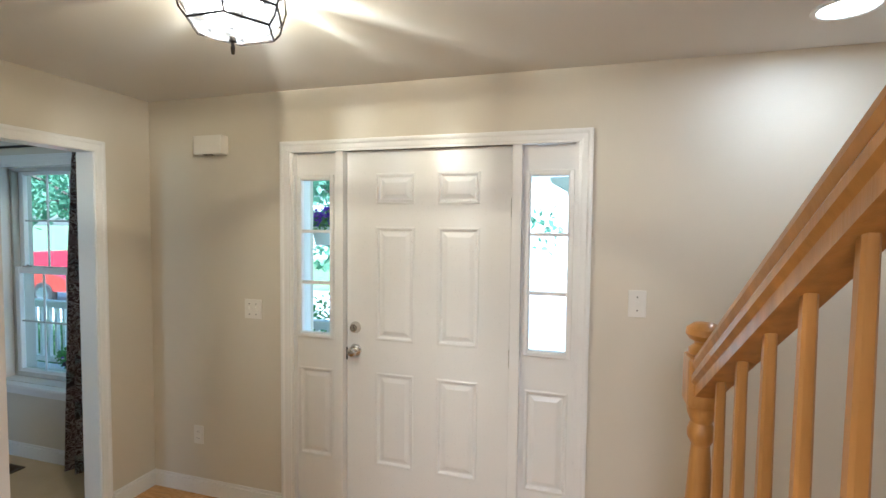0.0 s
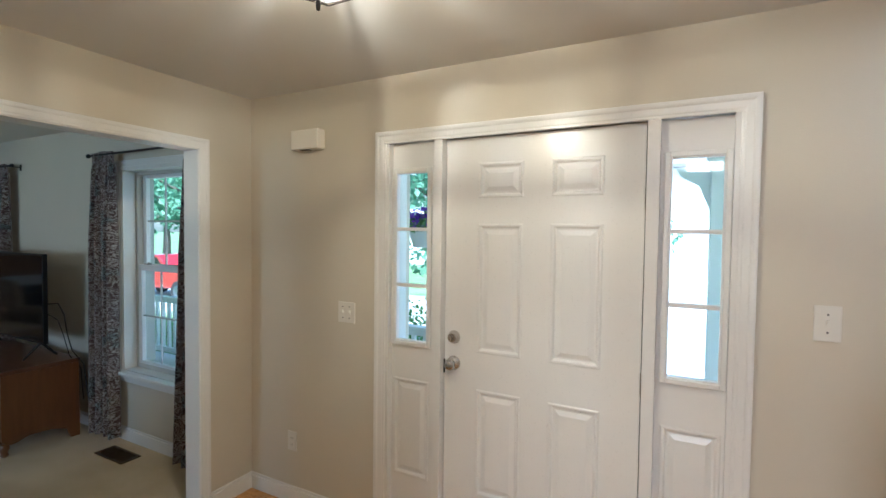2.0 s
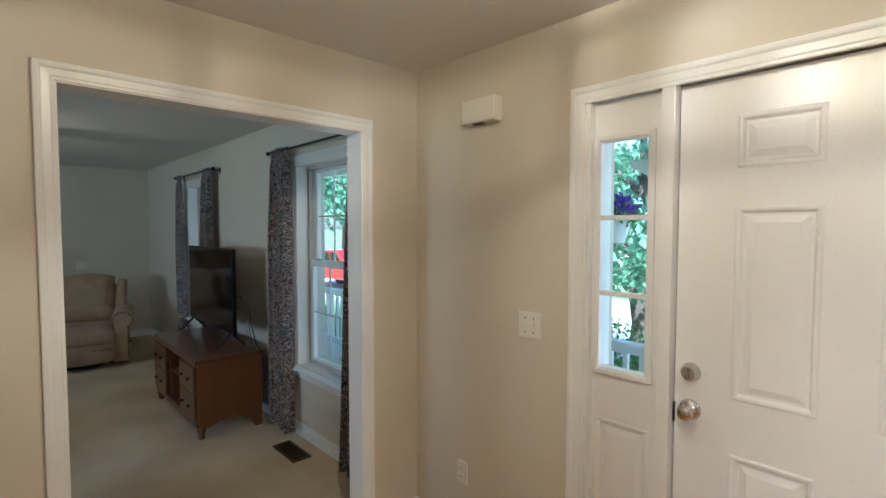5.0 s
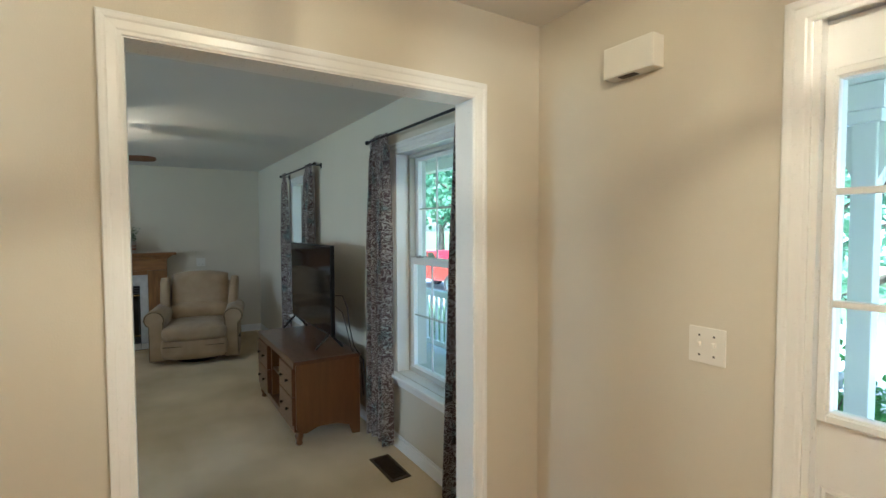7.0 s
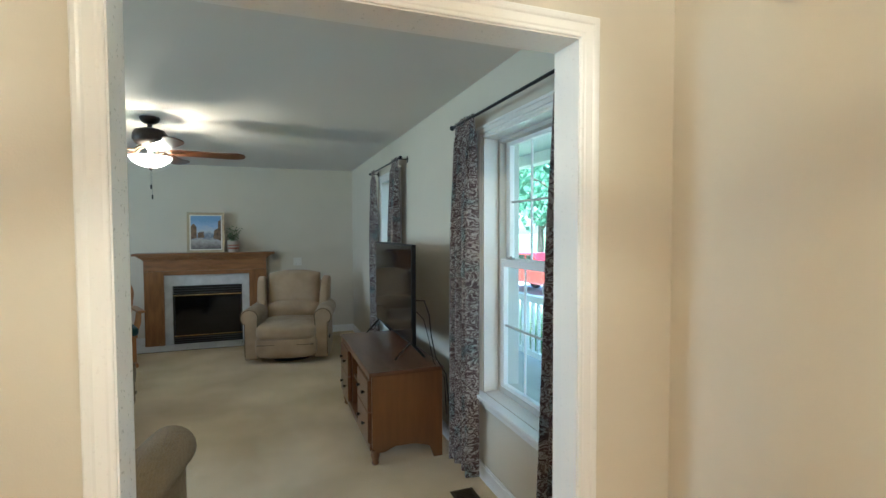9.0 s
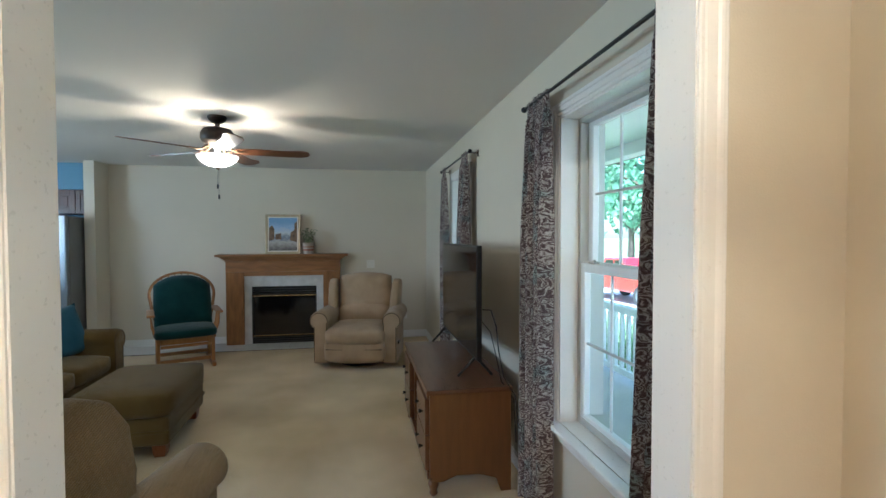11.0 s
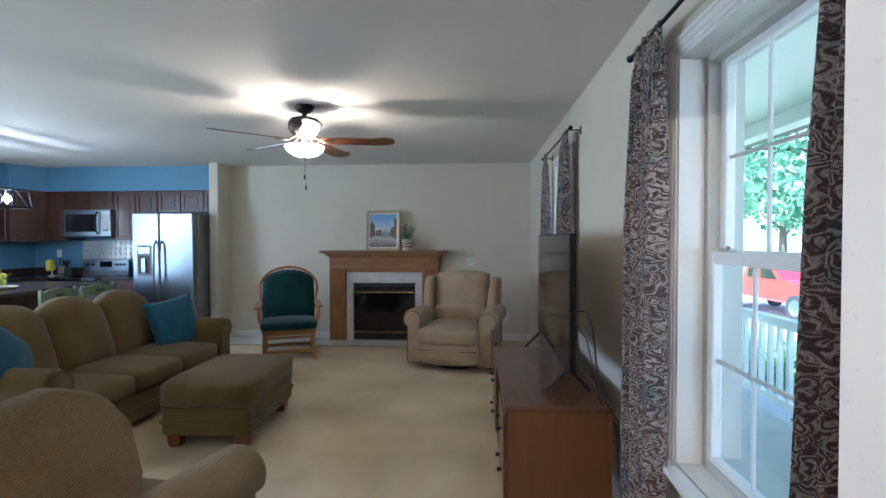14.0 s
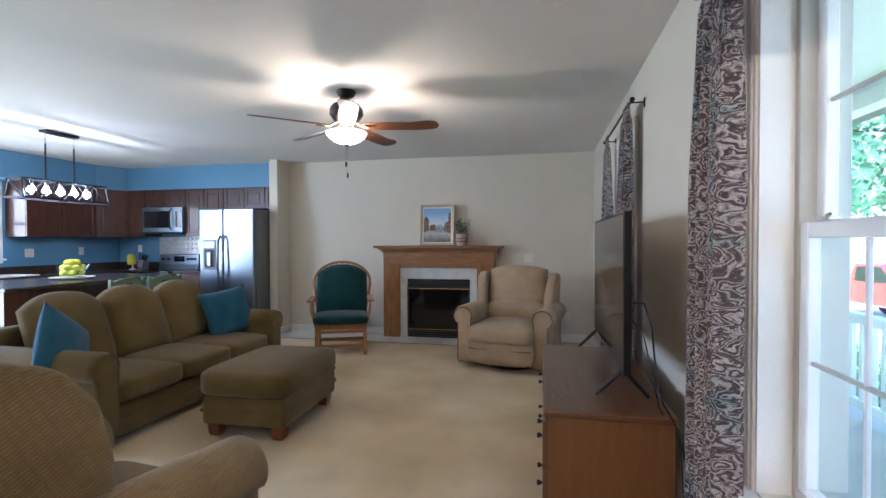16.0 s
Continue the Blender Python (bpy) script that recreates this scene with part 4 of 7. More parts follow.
# ---- armchair by the opening and recliner by the fireplace; local +y is the front ----
def armchair(name, at, rz, mat, label, wing=True, w=0.90, recl=False):
    t = thing(name, at, label, "armchair", rz=rz)
    aw = 0.19
    d = 0.86
    inner = w / 2 - aw
    part("base", boxes((-inner - 0.05, -0.34, 0.08, inner + 0.05, 0.40, 0.30), bevel=0.04, seg=3), mat, t)
    if recl:
        part("footrest", cushion(bmesh.new(), -inner - 0.03, 0.34, 0.10, inner + 0.03, 0.475, 0.345, 0.028), mat, t, "", 60)
        part("footrest_seam", boxes((-inner - 0.025, 0.470, 0.245, inner + 0.025, 0.498, 0.251), bevel=0.002), M_pipe, t, "dark seam")
        part("seat_cushion", cushion(bmesh.new(), -inner - 0.03, -0.24, 0.30, inner + 0.03, 0.50, 0.475, 0.035), mat, t, "", 60)
        part("swivel_base", lathe([(0, 0), (0.25, 0), (0.26, 0.02), (0.25, 0.05), (0.1, 0.09), (0, 0.09)], 28, m=pose(0, 0.02, 0)), M_dark, t, "dark round swivel base", True)
    else:
        part("seat_cushion", cushion(bmesh.new(), -inner - 0.01, -0.24, 0.29, inner + 0.01, 0.40, 0.46, 0.035), mat, t, "", 60)
        for x in (-w / 2 + 0.1, w / 2 - 0.1):
            for y in (-0.35, 0.34):
                part("foot", lathe([(0, 0), (0.025, 0), (0.034, 0.05), (0.034, 0.09), (0, 0.09)], 12, m=pose(x, y, 0)), M_foot, t, "red brown wood", True)
    for s in (-1, 1):
        ab = rolled_arm(0.80, 0.105, 0.665 if recl else 0.63, 0.15)
        if s < 0:
            bmesh.ops.scale(ab, vec=(-1, 1, 1), verts=ab.verts[:])
        if not recl:
            for v in ab.verts:
                if v.co.z > 0.3:
                    v.co.z += 0.05 * min(1, max(0, -v.co.y) / 0.6)
        part("arm", moved(ab, pose(s * (w / 2 - 0.09), 0.40, 0)), mat, t, "", 50)
        if recl:
            pb = arm_piping(0.105, 0.665, 0.15)
            if s < 0:
                bmesh.ops.scale(pb, vec=(-1, 1, 1), verts=pb.verts[:])
            part("piping", moved(pb, pose(s * (w / 2 - 0.09), 0.398, 0)), M_pipe, t, "darker piping", True)
        if wing:
            wg = bmesh.new()
            pr = [(-0.42, 0.30), (-0.10, 0.30), (-0.06, 0.55), (-0.09, 0.72), (-0.13, 0.86), (-0.20, 0.955), (-0.30, 0.99), (-0.40, 0.975), (-0.46, 0.92), (-0.45, 0.6)]
            if not recl:
                pr = [(-0.42, 0.30), (-0.06, 0.30), (-0.05, 0.60), (-0.05, 0.74), (-0.09, 0.90), (-0.17, 1.0), (-0.28, 1.045), (-0.40, 1.03), (-0.47, 0.95), (-0.46, 0.6)]
            prism(wg, pr, "x", -0.045, 0.045)
            bmesh.ops.bevel(wg, geom=wg.edges[:], offset=0.03, segments=3, profile=0.6, affect="EDGES")
            part("wing", moved(wg, pose(s * (inner + 0.045), 0, 0, 0, s * (3 if recl else 3), s * (3 if recl else -6))), mat, t, "", 60)
    bw = 2 * inner + 0.02
    if recl:
        part("back_cushion", moved(back_cushion(bw + 0.05, 0.24, 0.60, 1.06, 0.10, 0.045), pose(0, -0.26, 0)), mat, t, "", 60)
        part("lumbar_cushion", cushion(bmesh.new(), -bw / 2, -0.34, 0.42, bw / 2, -0.12, 0.655, 0.04), mat, t, "", 60)
    else:
        part("back_cushion", moved(back_cushion(bw, 0.24, 0.42, 1.00, 0.14, 0.08), pose(0, -0.24, 0)), mat, t, "", 60)
    part("back_frame", boxes((-inner - 0.06, -0.50, 0.10, inner + 0.06, -0.38, 0.92), bevel=0.05, seg=3), mat, t)
    return t


armchair("armchair", (-2.83, 0.25, 0), 82, M_herring, "tan ribbed-cloth wing armchair with sloping rolled arms beside the hall opening")
rec = armchair("recliner", (-6.79, 1.37, 0), -101, M_tan, "tan velour recliner with rolled arms and piping beside the fireplace", w=0.94, recl=True)
rec.scale = (1.02, 1.0, 0.97)
part("recline_lever", boxes((-0.47, 0.18, 0.27, -0.455, 0.30, 0.30), bevel=0.004), M_dark, rec, "dark lever")

# ---- television and its console ----
con = thing("tv_console", (-4.29, 1.957, 0), "reddish brown wooden television console with drawers, open shelves and turned feet", "tv stand")
L2, D2, H2 = 0.635, 0.255, 0.615
part("top", boxes((-L2, -D2, H2 - 0.028, L2, D2, H2), bevel=0.008), M_cherry, con, "polished reddish brown top")
part("side_panel", prism(bmesh.new(), [(-D2 + 0.02, H2 - 0.029), (-D2 + 0.02, 0.12), (-D2 + 0.06, 0.085), (-D2 + 0.10, 0.085), (-0.08, 0.115), (0.06, 0.11), (D2 - 0.10, 0.08), (D2 - 0.07, 0.0), (D2 - 0.01, 0.0), (D2 - 0.01, H2 - 0.029)], "x", L2 - 0.035, L2 - 0.012), M_cherry_v, con)
part("side_panel", prism(bmesh.new(), [(-D2 + 0.02, H2 - 0.029), (-D2 + 0.02, 0.12), (-D2 + 0.06, 0.085), (-D2 + 0.10, 0.085), (-0.08, 0.115), (0.06, 0.11), (D2 - 0.10, 0.08), (D2 - 0.07, 0.0), (D2 - 0.01, 0.0), (D2 - 0.01, H2 - 0.029)], "x", -L2 + 0.012, -L2 + 0.035), M_cherry_v, con)
part("bottom_board", boxes((-L2 + 0.036, -D2 + 0.03, 0.11, L2 - 0.036, D2 - 0.02, 0.135)), M_cherry, con)
part("back_board", boxes((-L2 + 0.036, D2 - 0.035, 0.136, L2 - 0.036, D2 - 0.02, H2 - 0.03)), M_cherry, con)
for x in (-0.20, 0.20):
    part("divider", boxes((x - 0.011, -D2 + 0.03, 0.136, x + 0.011, D2 - 0.037, H2 - 0.03)), M_cherry_v, con)
part("shelf", boxes((-0.187, -D2 + 0.04, 0.36, 0.187, D2 - 0.037, 0.378)), M_cherry, con)
part("front_rail", boxes((-L2 + 0.037, -D2 + 0.008, H2 - 0.055, L2 - 0.037, -D2 + 0.03, H2 - 0.0285), (-L2 + 0.037, -D2 + 0.008, 0.095, L2 - 0.037, -D2 + 0.029, 0.14), bevel=0.002), M_cherry, con)
for sx in (-1, 1):
    for z0, z1 in ((0.145, 0.345), (0.352, 0.555)):
        xa, xb = sorted((sx * 0.215, sx * (L2 - 0.04)))
        dr = part("drawer", boxes((xa, -D2 - 0.004, z0, xb, -D2 + 0.028, z1), bevel=0.006), M_cherry, con, "drawer front")
        for fx in (0.28, 0.72):
            xx = xa + (xb - xa) * fx
            part("knob", lathe([(0, 0.026), (0.009, 0.025), (0.0125, 0.018), (0.009, 0.010), (0.005, 0.006), (0.006, 0)], 12, m=pose(xx, -D2 - 0.003, (z0 + z1) / 2, 90, 0, 0)), M_dark, dr, "small black knob", True)
    part("turned_foot", lathe([(0, 0), (0.018, 0), (0.026, 0.012), (0.020, 0.028), (0.026, 0.045), (0.032, 0.065), (0.024, 0.085), (0.030, 0.10), (0, 0.10)], 16, m=pose(sx * (L2 - 0.045), -D2 + 0.045, 0)), M_cherry_v, con, "turned foot", True)
box_ = thing("media_player", (-4.29, 1.93, 0.378), "slim black media player on the console shelf", "media player")
part("case", boxes((-0.15, -0.12, 0.002, 0.15, 0.12, 0.05), bevel=0.004), M_dark, box_)
part("display", boxes((0.02, -0.122, 0.018, 0.12, -0.1185, 0.034)), M_slot, box_, "dark display strip")
box2 = thing("media_box", (-4.25, 1.93, 0.135), "silver grey media box on the console's bottom board", "media box")
part("case", boxes((-0.13, -0.10, 0.002, 0.13, 0.12, 0.06), bevel=0.004), M_nickel, box2)
M_screen = material("tv_screen", (0.006, 0.006, 0.007), 0.08, var=0.02, bump=0, spec=0.6, rough_var=0.01)
tv = thing("television", (-4.385, 2.045, 0), "large black flat television standing on v-shaped feet on the console", "television")
part("screen", boxes((-0.565, -0.013, 0.742, 0.565, -0.008, 1.418)), M_screen, tv, "glossy dark screen")
part("housing", boxes((-0.575, -0.0115, 0.730, 0.575, 0.020, 1.430), bevel=0.004), M_dark, tv)
part("rear_box", boxes((-0.40, 0.019, 0.76, 0.40, 0.055, 1.12), bevel=0.015), M_dark, tv)
for x in (-0.49, 0.50):
    f = tube([(x, -0.005, 0.735), (x, -0.115, 0.622)], [0.011, 0.008], 8)
    tube([(x, 0.005, 0.735), (x, 0.105, 0.622)], [0.011, 0.008], 8, f)
    part("stand_foot", f, M_dark, tv, "angled black foot")
cb = thing("tv_cables", (-3.78, 2.12, 0.62), "thin black cables hanging behind the television", "cable")
part("cable", tube([(-0.05, -0.045, 0.42), (0.04, -0.02, 0.43), (0.085, 0.0, 0.34), (0.10, 0.01, 0.2), (0.13, 0.03, 0.06), (0.165, 0.09, -0.05), (0.17, 0.12, -0.35)], 0.004, 6), M_dark, cb)
part("cable", tube([(-0.06, -0.045, 0.34), (0.03, -0.02, 0.30), (0.07, 0.0, 0.18), (0.085, 0.03, 0.02), (0.08, 0.11, -0.1), (0.09, 0.12, -0.35)], 0.003, 6), M_dark, cb)

# ---- floor register ----
M_brass = material("aged_brown_metal", (0.10, 0.07, 0.04), 0.4, metal=0.8, var=0.2, scale=25)
reg = thing("floor_register", (-3.04, 2.15, 0.0), "brown metal floor register in the carpet under the window", "floor vent")
bm = bmesh.new()
bars_ = [(-0.17, -0.07, 0.17, -0.052), (-0.17, 0.052, 0.17, 0.07), (-0.17, -0.052, -0.15, 0.052), (0.15, -0.052, 0.17, 0.052)]
for a in bars_:
    box(bm, a[0], a[1], 0.001, a[2], a[3], 0.009, bevel=0.002, seg=1)
part("frame", bm, M_brass, reg, "brown metal frame")
for i in range(18):
    x = -0.142 + i * 0.0167
    part("slat", boxes((x - 0.004, -0.052, 0.002, x + 0.004, 0.052, 0.007)), M_brass, reg)
part("duct", boxes((-0.15, -0.052, 0.0005, 0.15, 0.052, 0.0015)), M_slot, reg, "dark duct opening")

# ---- fireplace ----
M_mantel = material("honey_brown_oak", (0.24, 0.105, 0.035), 0.35, var=0.25, scale=5, stretch=(6, 0.9, 6), bump=0.03, bscale=60, coat=0.2)
M_mantel_v = material("honey_brown_oak_upright", (0.25, 0.11, 0.035), 0.35, var=0.25, scale=5, stretch=(6, 6, 0.9), bump=0.03, bscale=60, coat=0.2)
M_marble = material("grey_white_marble", (0.55, 0.55, 0.54), 0.2, var=0.12, scale=9, bump=0.0)
M_soot = material("matt_black_steel", (0.012, 0.012, 0.012), 0.45, var=0.3, scale=14, bump=0.03)
M_gold = material("polished_brass", (0.72, 0.52, 0.24), 0.25, metal=1.0, var=0.05)
fpl = thing("fireplace", (BX, 0.330, 0), "oak fireplace mantel with a marble surround and a black gas firebox", "fireplace")
FP = 0.155
part("pilaster", boxes((0, -0.755, 0, FP, -0.525, 1.09), bevel=0.006), M_mantel_v, fpl)
part("pilaster", boxes((0, 0.525, 0, FP, 0.755, 1.09), bevel=0.006), M_mantel_v, fpl)
part("frieze", boxes((0, -0.755, 1.092, FP + 0.002, 0.755, 1.245), (0, -0.524, 1.035, FP, 0.524, 1.090), bevel=0.004), M_mantel, fpl)
bm = bmesh.new()
for z0, z1, e in ((1.235, 1.252, 0.012), (1.252, 1.268, 0.028), (1.268, 1.284, 0.048), (1.284, 1.298, 0.066)):
    box(bm, 0, -0.755 - e, z0, FP + e, 0.755 + e, z1, bevel=0.005)
part("crown_moulding", bm, M_mantel, fpl)
part("mantel_shelf", boxes((0, -0.868, 1.298, FP + 0.095, 0.868, 1.330), bevel=0.006), M_mantel, fpl, "oak shelf")
bm = bmesh.new()
for sgn in (-1, 1):
    tube([(FP + 0.006, sgn * u, 1.165 - 0.03 * math.cos(u * 12) * (1 - u / 0.2)) for u in (0.0, 0.03, 0.06, 0.10, 0.14, 0.19)], [0.010, 0.009, 0.008, 0.007, 0.006, 0.003], 6, bm)
    for i in range(7):
        u = 0.02 + i * 0.025
        lathe([(0, 0.010), (0.010 - i * 0.0008, 0.004), (0, -0.006)], 8, bm, pose(FP + 0.003, sgn * u, 1.150 + (0.012 if i % 2 else -0.004) + i * 0.003, 0, 90, 0))
part("carved_garland", bm, M_mantel, fpl, "small carved garland", True)
part("marble_surround", boxes((0, -0.523, 0.0, 0.125, -0.43, 1.033), (0, 0.43, 0.0, 0.125, 0.523, 1.033), (0, -0.4295, 0.92, 0.1245, 0.4295, 1.033)), M_marble, fpl, "grey white marble")
fb = part("firebox", boxes((0, -0.43, 0, 0.05, 0.43, 0.92)), M_soot, fpl, "matt black steel firebox")
for a in ((0.05, -0.425, 0.80, 0.125, 0.425, 0.825), (0.05, -0.425, 0.835, 0.118, 0.425, 0.855), (0.05, -0.425, 0.865, 0.112, 0.425, 0.885), (0.05, -0.425, 0.892, 0.106, 0.425, 0.915), (0.05, -0.425, 0.05, 0.112, 0.425, 0.07), (0.05, -0.425, 0.085, 0.118, 0.425, 0.105), (0.05, -0.425, 0.012, 0.106, 0.425, 0.035)):
    part("louver", boxes(a), M_soot, fb, "black louvre")
for z in (0.795, 0.142):
    part("brass_trim", boxes((0.118, -0.425, z, 0.128, 0.425, z + 0.011), bevel=0.002), M_gold, fb, "brass strip")
part("fire_glass", boxes((0.104, -0.425, 0.16, 0.108, 0.425, 0.79)), M_screen, fb, "dark smoked glass")
for a in ((0.05, -0.429, 0.11, 0.112, -0.405, 0.795), (0.05, 0.405, 0.11, 0.112, 0.429, 0.795)):
    part("side_frame", boxes(a), M_soot, fb)

_zs = ((0.0, 0.0), (0.142, 0.118), (0.795, 0.665), (0.92, 0.80), (1.033, 0.945), (1.33, 1.245))
for _o in fpl.children_recursive:
    for _v in _o.data.vertices:
        _v.co.z = float(np.interp(_v.co.z, [a for a, b in _zs], [b for a, b in _zs]))

# hearth of flush tiles
tile_floor = structure("floor_hearth", boxes((BX, -1.885, 0.0, BX + 0.48, 1.10, 0.004)), M_slot, "grout bed of the hearth")
for i in range(2):
    for j in range(9):
        y0 = -1.88 + j * 0.33
        x0 = BX + 0.004 + i * 0.237
        tb = boxes((x0, y0, 0.0045, x0 + 0.233, y0 + 0.325, 0.012), bevel=0.0015, seg=1)
        part("tile", tb, M_tile, tile_floor, "")


# ---- picture and plant on the mantel ----
def painting_material():
    m = bpy.data.materials.new("street_painting")
    m.use_nodes = True
    n, k = m.node_tree.nodes, m.node_tree.links
    b = n["Principled BSDF"]
    b.inputs["Roughness"].default_value = 0.5
    tc, mp, sep, nz, rp, r2, mx, ad = (n.new("ShaderNode" + s) for s in ("TexCoord", "Mapping", "SeparateXYZ", "TexNoise", "ValToRGB", "ValToRGB", "Mix", "Math"))
    k.new(tc.outputs["Generated"], mp.inputs[0])
    k.new(mp.outputs[0], sep.inputs[0])
    nz.inputs["Scale"].default_value = 9
    nz.inputs["Detail"].default_value = 6
    k.new(mp.outputs[0], nz.inputs["Vector"])
    ad.operation = "MULTIPLY_ADD"
    ad.inputs[1].default_value = 0.28
    k.new(nz.outputs["Fac"], ad.inputs[0])
    k.new(sep.outputs["Z"], ad.inputs[2])
    k.new(ad.outputs[0], rp.inputs[0])
    e = rp.color_ramp.elements
    e[0].position, e[0].color = 0.15, (0.10, 0.09, 0.09, 1)
    e[1].position, e[1].color = 1.0, (0.20, 0.36, 0.62, 1)
    for p, c in ((0.30, (0.30, 0.28, 0.27)), (0.42, (0.45, 0.44, 0.44)), (0.52, (0.16, 0.20, 0.28)), (0.68, (0.55, 0.60, 0.66)), (0.84, (0.35, 0.50, 0.72))):
        x = e.new(p)
        x.color = (*c, 1)
    k.new(rp.outputs[0], b.inputs["Base Color"])
    return m


PX = BX + 0.14
pic = thing("framed_picture", (PX, 0.320, 1.246), "small street painting in a silver-gold frame on the mantel", "painting")
pw, ph_ = 0.232, 0.272
tilt = Matrix.Rotation(radians(-5), 4, "Y")
bm = bmesh.new()
for w_, d_ in ((0.020, 0.024), (0.032, 0.014)):
    box(bm, 0, -pw, 0, d_, -pw + w_, 2 * ph_, bevel=0.003)
    box(bm, 0, pw - w_, 0, d_, pw, 2 * ph_, bevel=0.003)
    box(bm, 0, -pw + w_, 0, d_, pw - w_, w_, bevel=0.003)
    box(bm, 0, -pw + w_, 2 * ph_ - w_, d_, pw - w_, 2 * ph_, bevel=0.003)
M_sgold = material("silvered_gold", (0.42, 0.36, 0.25), 0.35, metal=0.7, var=0.15, scale=30)
part("frame", moved(bm, tilt), M_sgold, pic, "silver-gold frame")
part("liner", moved(boxes((0.002, -pw + 0.030, 0.030, 0.010, -pw + 0.045, 2 * ph_ - 0.03), (0.002, pw - 0.045, 0.03, 0.010, pw - 0.030, 2 * ph_ - 0.03), (0.002, -pw + 0.045, 0.03, 0.010, pw - 0.045, 0.045), (0.002, -pw + 0.045, 2 * ph_ - 0.045, 0.010, pw - 0.045, 2 * ph_ - 0.03)), tilt), M_plastic, pic, "cream liner")
part("canvas", moved(boxes((0.001, -pw + 0.044, 0.044, 0.006, pw - 0.044, 2 * ph_ - 0.044)), tilt), painting_material(), pic, "blue sky over a grey street")
M_bld = material("painted_buildings", (0.16, 0.10, 0.06), 0.5, var=0.5, scale=30)
bm = bmesh.new()
prism(bm, [(-0.185, 0.18), (-0.185, 0.355), (-0.15, 0.395), (-0.115, 0.345), (-0.115, 0.20)], "x", 0.0065, 0.0075)
prism(bm, [(0.185, 0.16), (0.185, 0.45), (0.15, 0.42), (0.15, 0.33), (0.10, 0.30), (0.09, 0.19)], "x", 0.0065, 0.0075)
prism(bm, [(-0.10, 0.20), (-0.10, 0.27), (-0.03, 0.285), (-0.02, 0.20)], "x", 0.0065, 0.0073)
part("painted_houses", moved(bm, tilt), M_bld, pic, "brown painted house fronts")

pot = thing("potted_plant", (BX + 0.17, 0.660, 1.246), "small trailing green plant in a striped clay pot on the mantel", "plant")
M_pot = material("cream_pot", (0.42, 0.36, 0.30), 0.6, var=0.1, scale=20)
M_stripe = material("rust_stripe", (0.28, 0.08, 0.05), 0.6)
M_leaf = material("green_leaf", (0.055, 0.12, 0.035), 0.5, var=0.35, scale=20, bump=0.02)
part("pot", lathe([(0, 0), (0.062, 0), (0.070, 0.02), (0.078, 0.135), (0.082, 0.14), (0.082, 0.155), (0.072, 0.155), (0.068, 0.13), (0, 0.13)], 24), M_pot, pot, "cream clay pot", True)
part("stripe", lathe([(0.0725, 0.045), (0.0735, 0.045), (0.0745, 0.065), (0.0735, 0.065)], 24), M_stripe, pot, "rust stripe", True)
part("stripe", lathe([(0.0760, 0.090), (0.0768, 0.090), (0.0775, 0.102), (0.0765, 0.102)], 24), M_stripe, pot, "rust stripe", True)
rnd = random.Random(5)
for s_ in range(16):
    a = rnd.uniform(0, 6.28)
    h = rnd.uniform(0.05, 0.22)
    rr = rnd.uniform(0.03, 0.12)
    top_ = Vector((math.cos(a) * rr, math.sin(a) * rr, 0.15 + h))
    bm = tube([(math.cos(a) * 0.02, math.sin(a) * 0.02, 0.13), (math.cos(a) * rr * 0.5, math.sin(a) * rr * 0.5, 0.15 + h * 0.7), top_], 0.0022, 5)
    for q in range(4):
        f = 0.45 + 0.18 * q
        c_ = Vector((math.cos(a) * rr * f, math.sin(a) * rr * f, 0.14 + h * f))
        yaw = a + rnd.uniform(-1.5, 1.5)
        o = Matrix.Translation(c_) @ Matrix.Rotation(yaw, 4, "Z") @ Matrix.Rotation(rnd.uniform(-0.6, 0.6), 4, "Y")
        L_ = rnd.uniform(0.035, 0.055)
        vs = [bm.verts.new(o @ Vector(p)) for p in ((0, 0, 0), (L_ * 0.4, L_ * 0.33, 0.006), (L_, 0, -0.004), (L_ * 0.4, -L_ * 0.33, 0.006))]
        bm.faces.new(vs)
    part("sprig", bm, M_leaf, pot, "leafy green sprig")

wall_plate((BX, 1.515, 1.085), 0.115, 0.115, 90, "ivory double switch plate on the fireplace wall", gang=2)
wall_plate((BX, 2.01, 0.33), 0.070, 0.115, 90, "ivory duplex outlet low on the fireplace wall", "outlet", category="outlet")

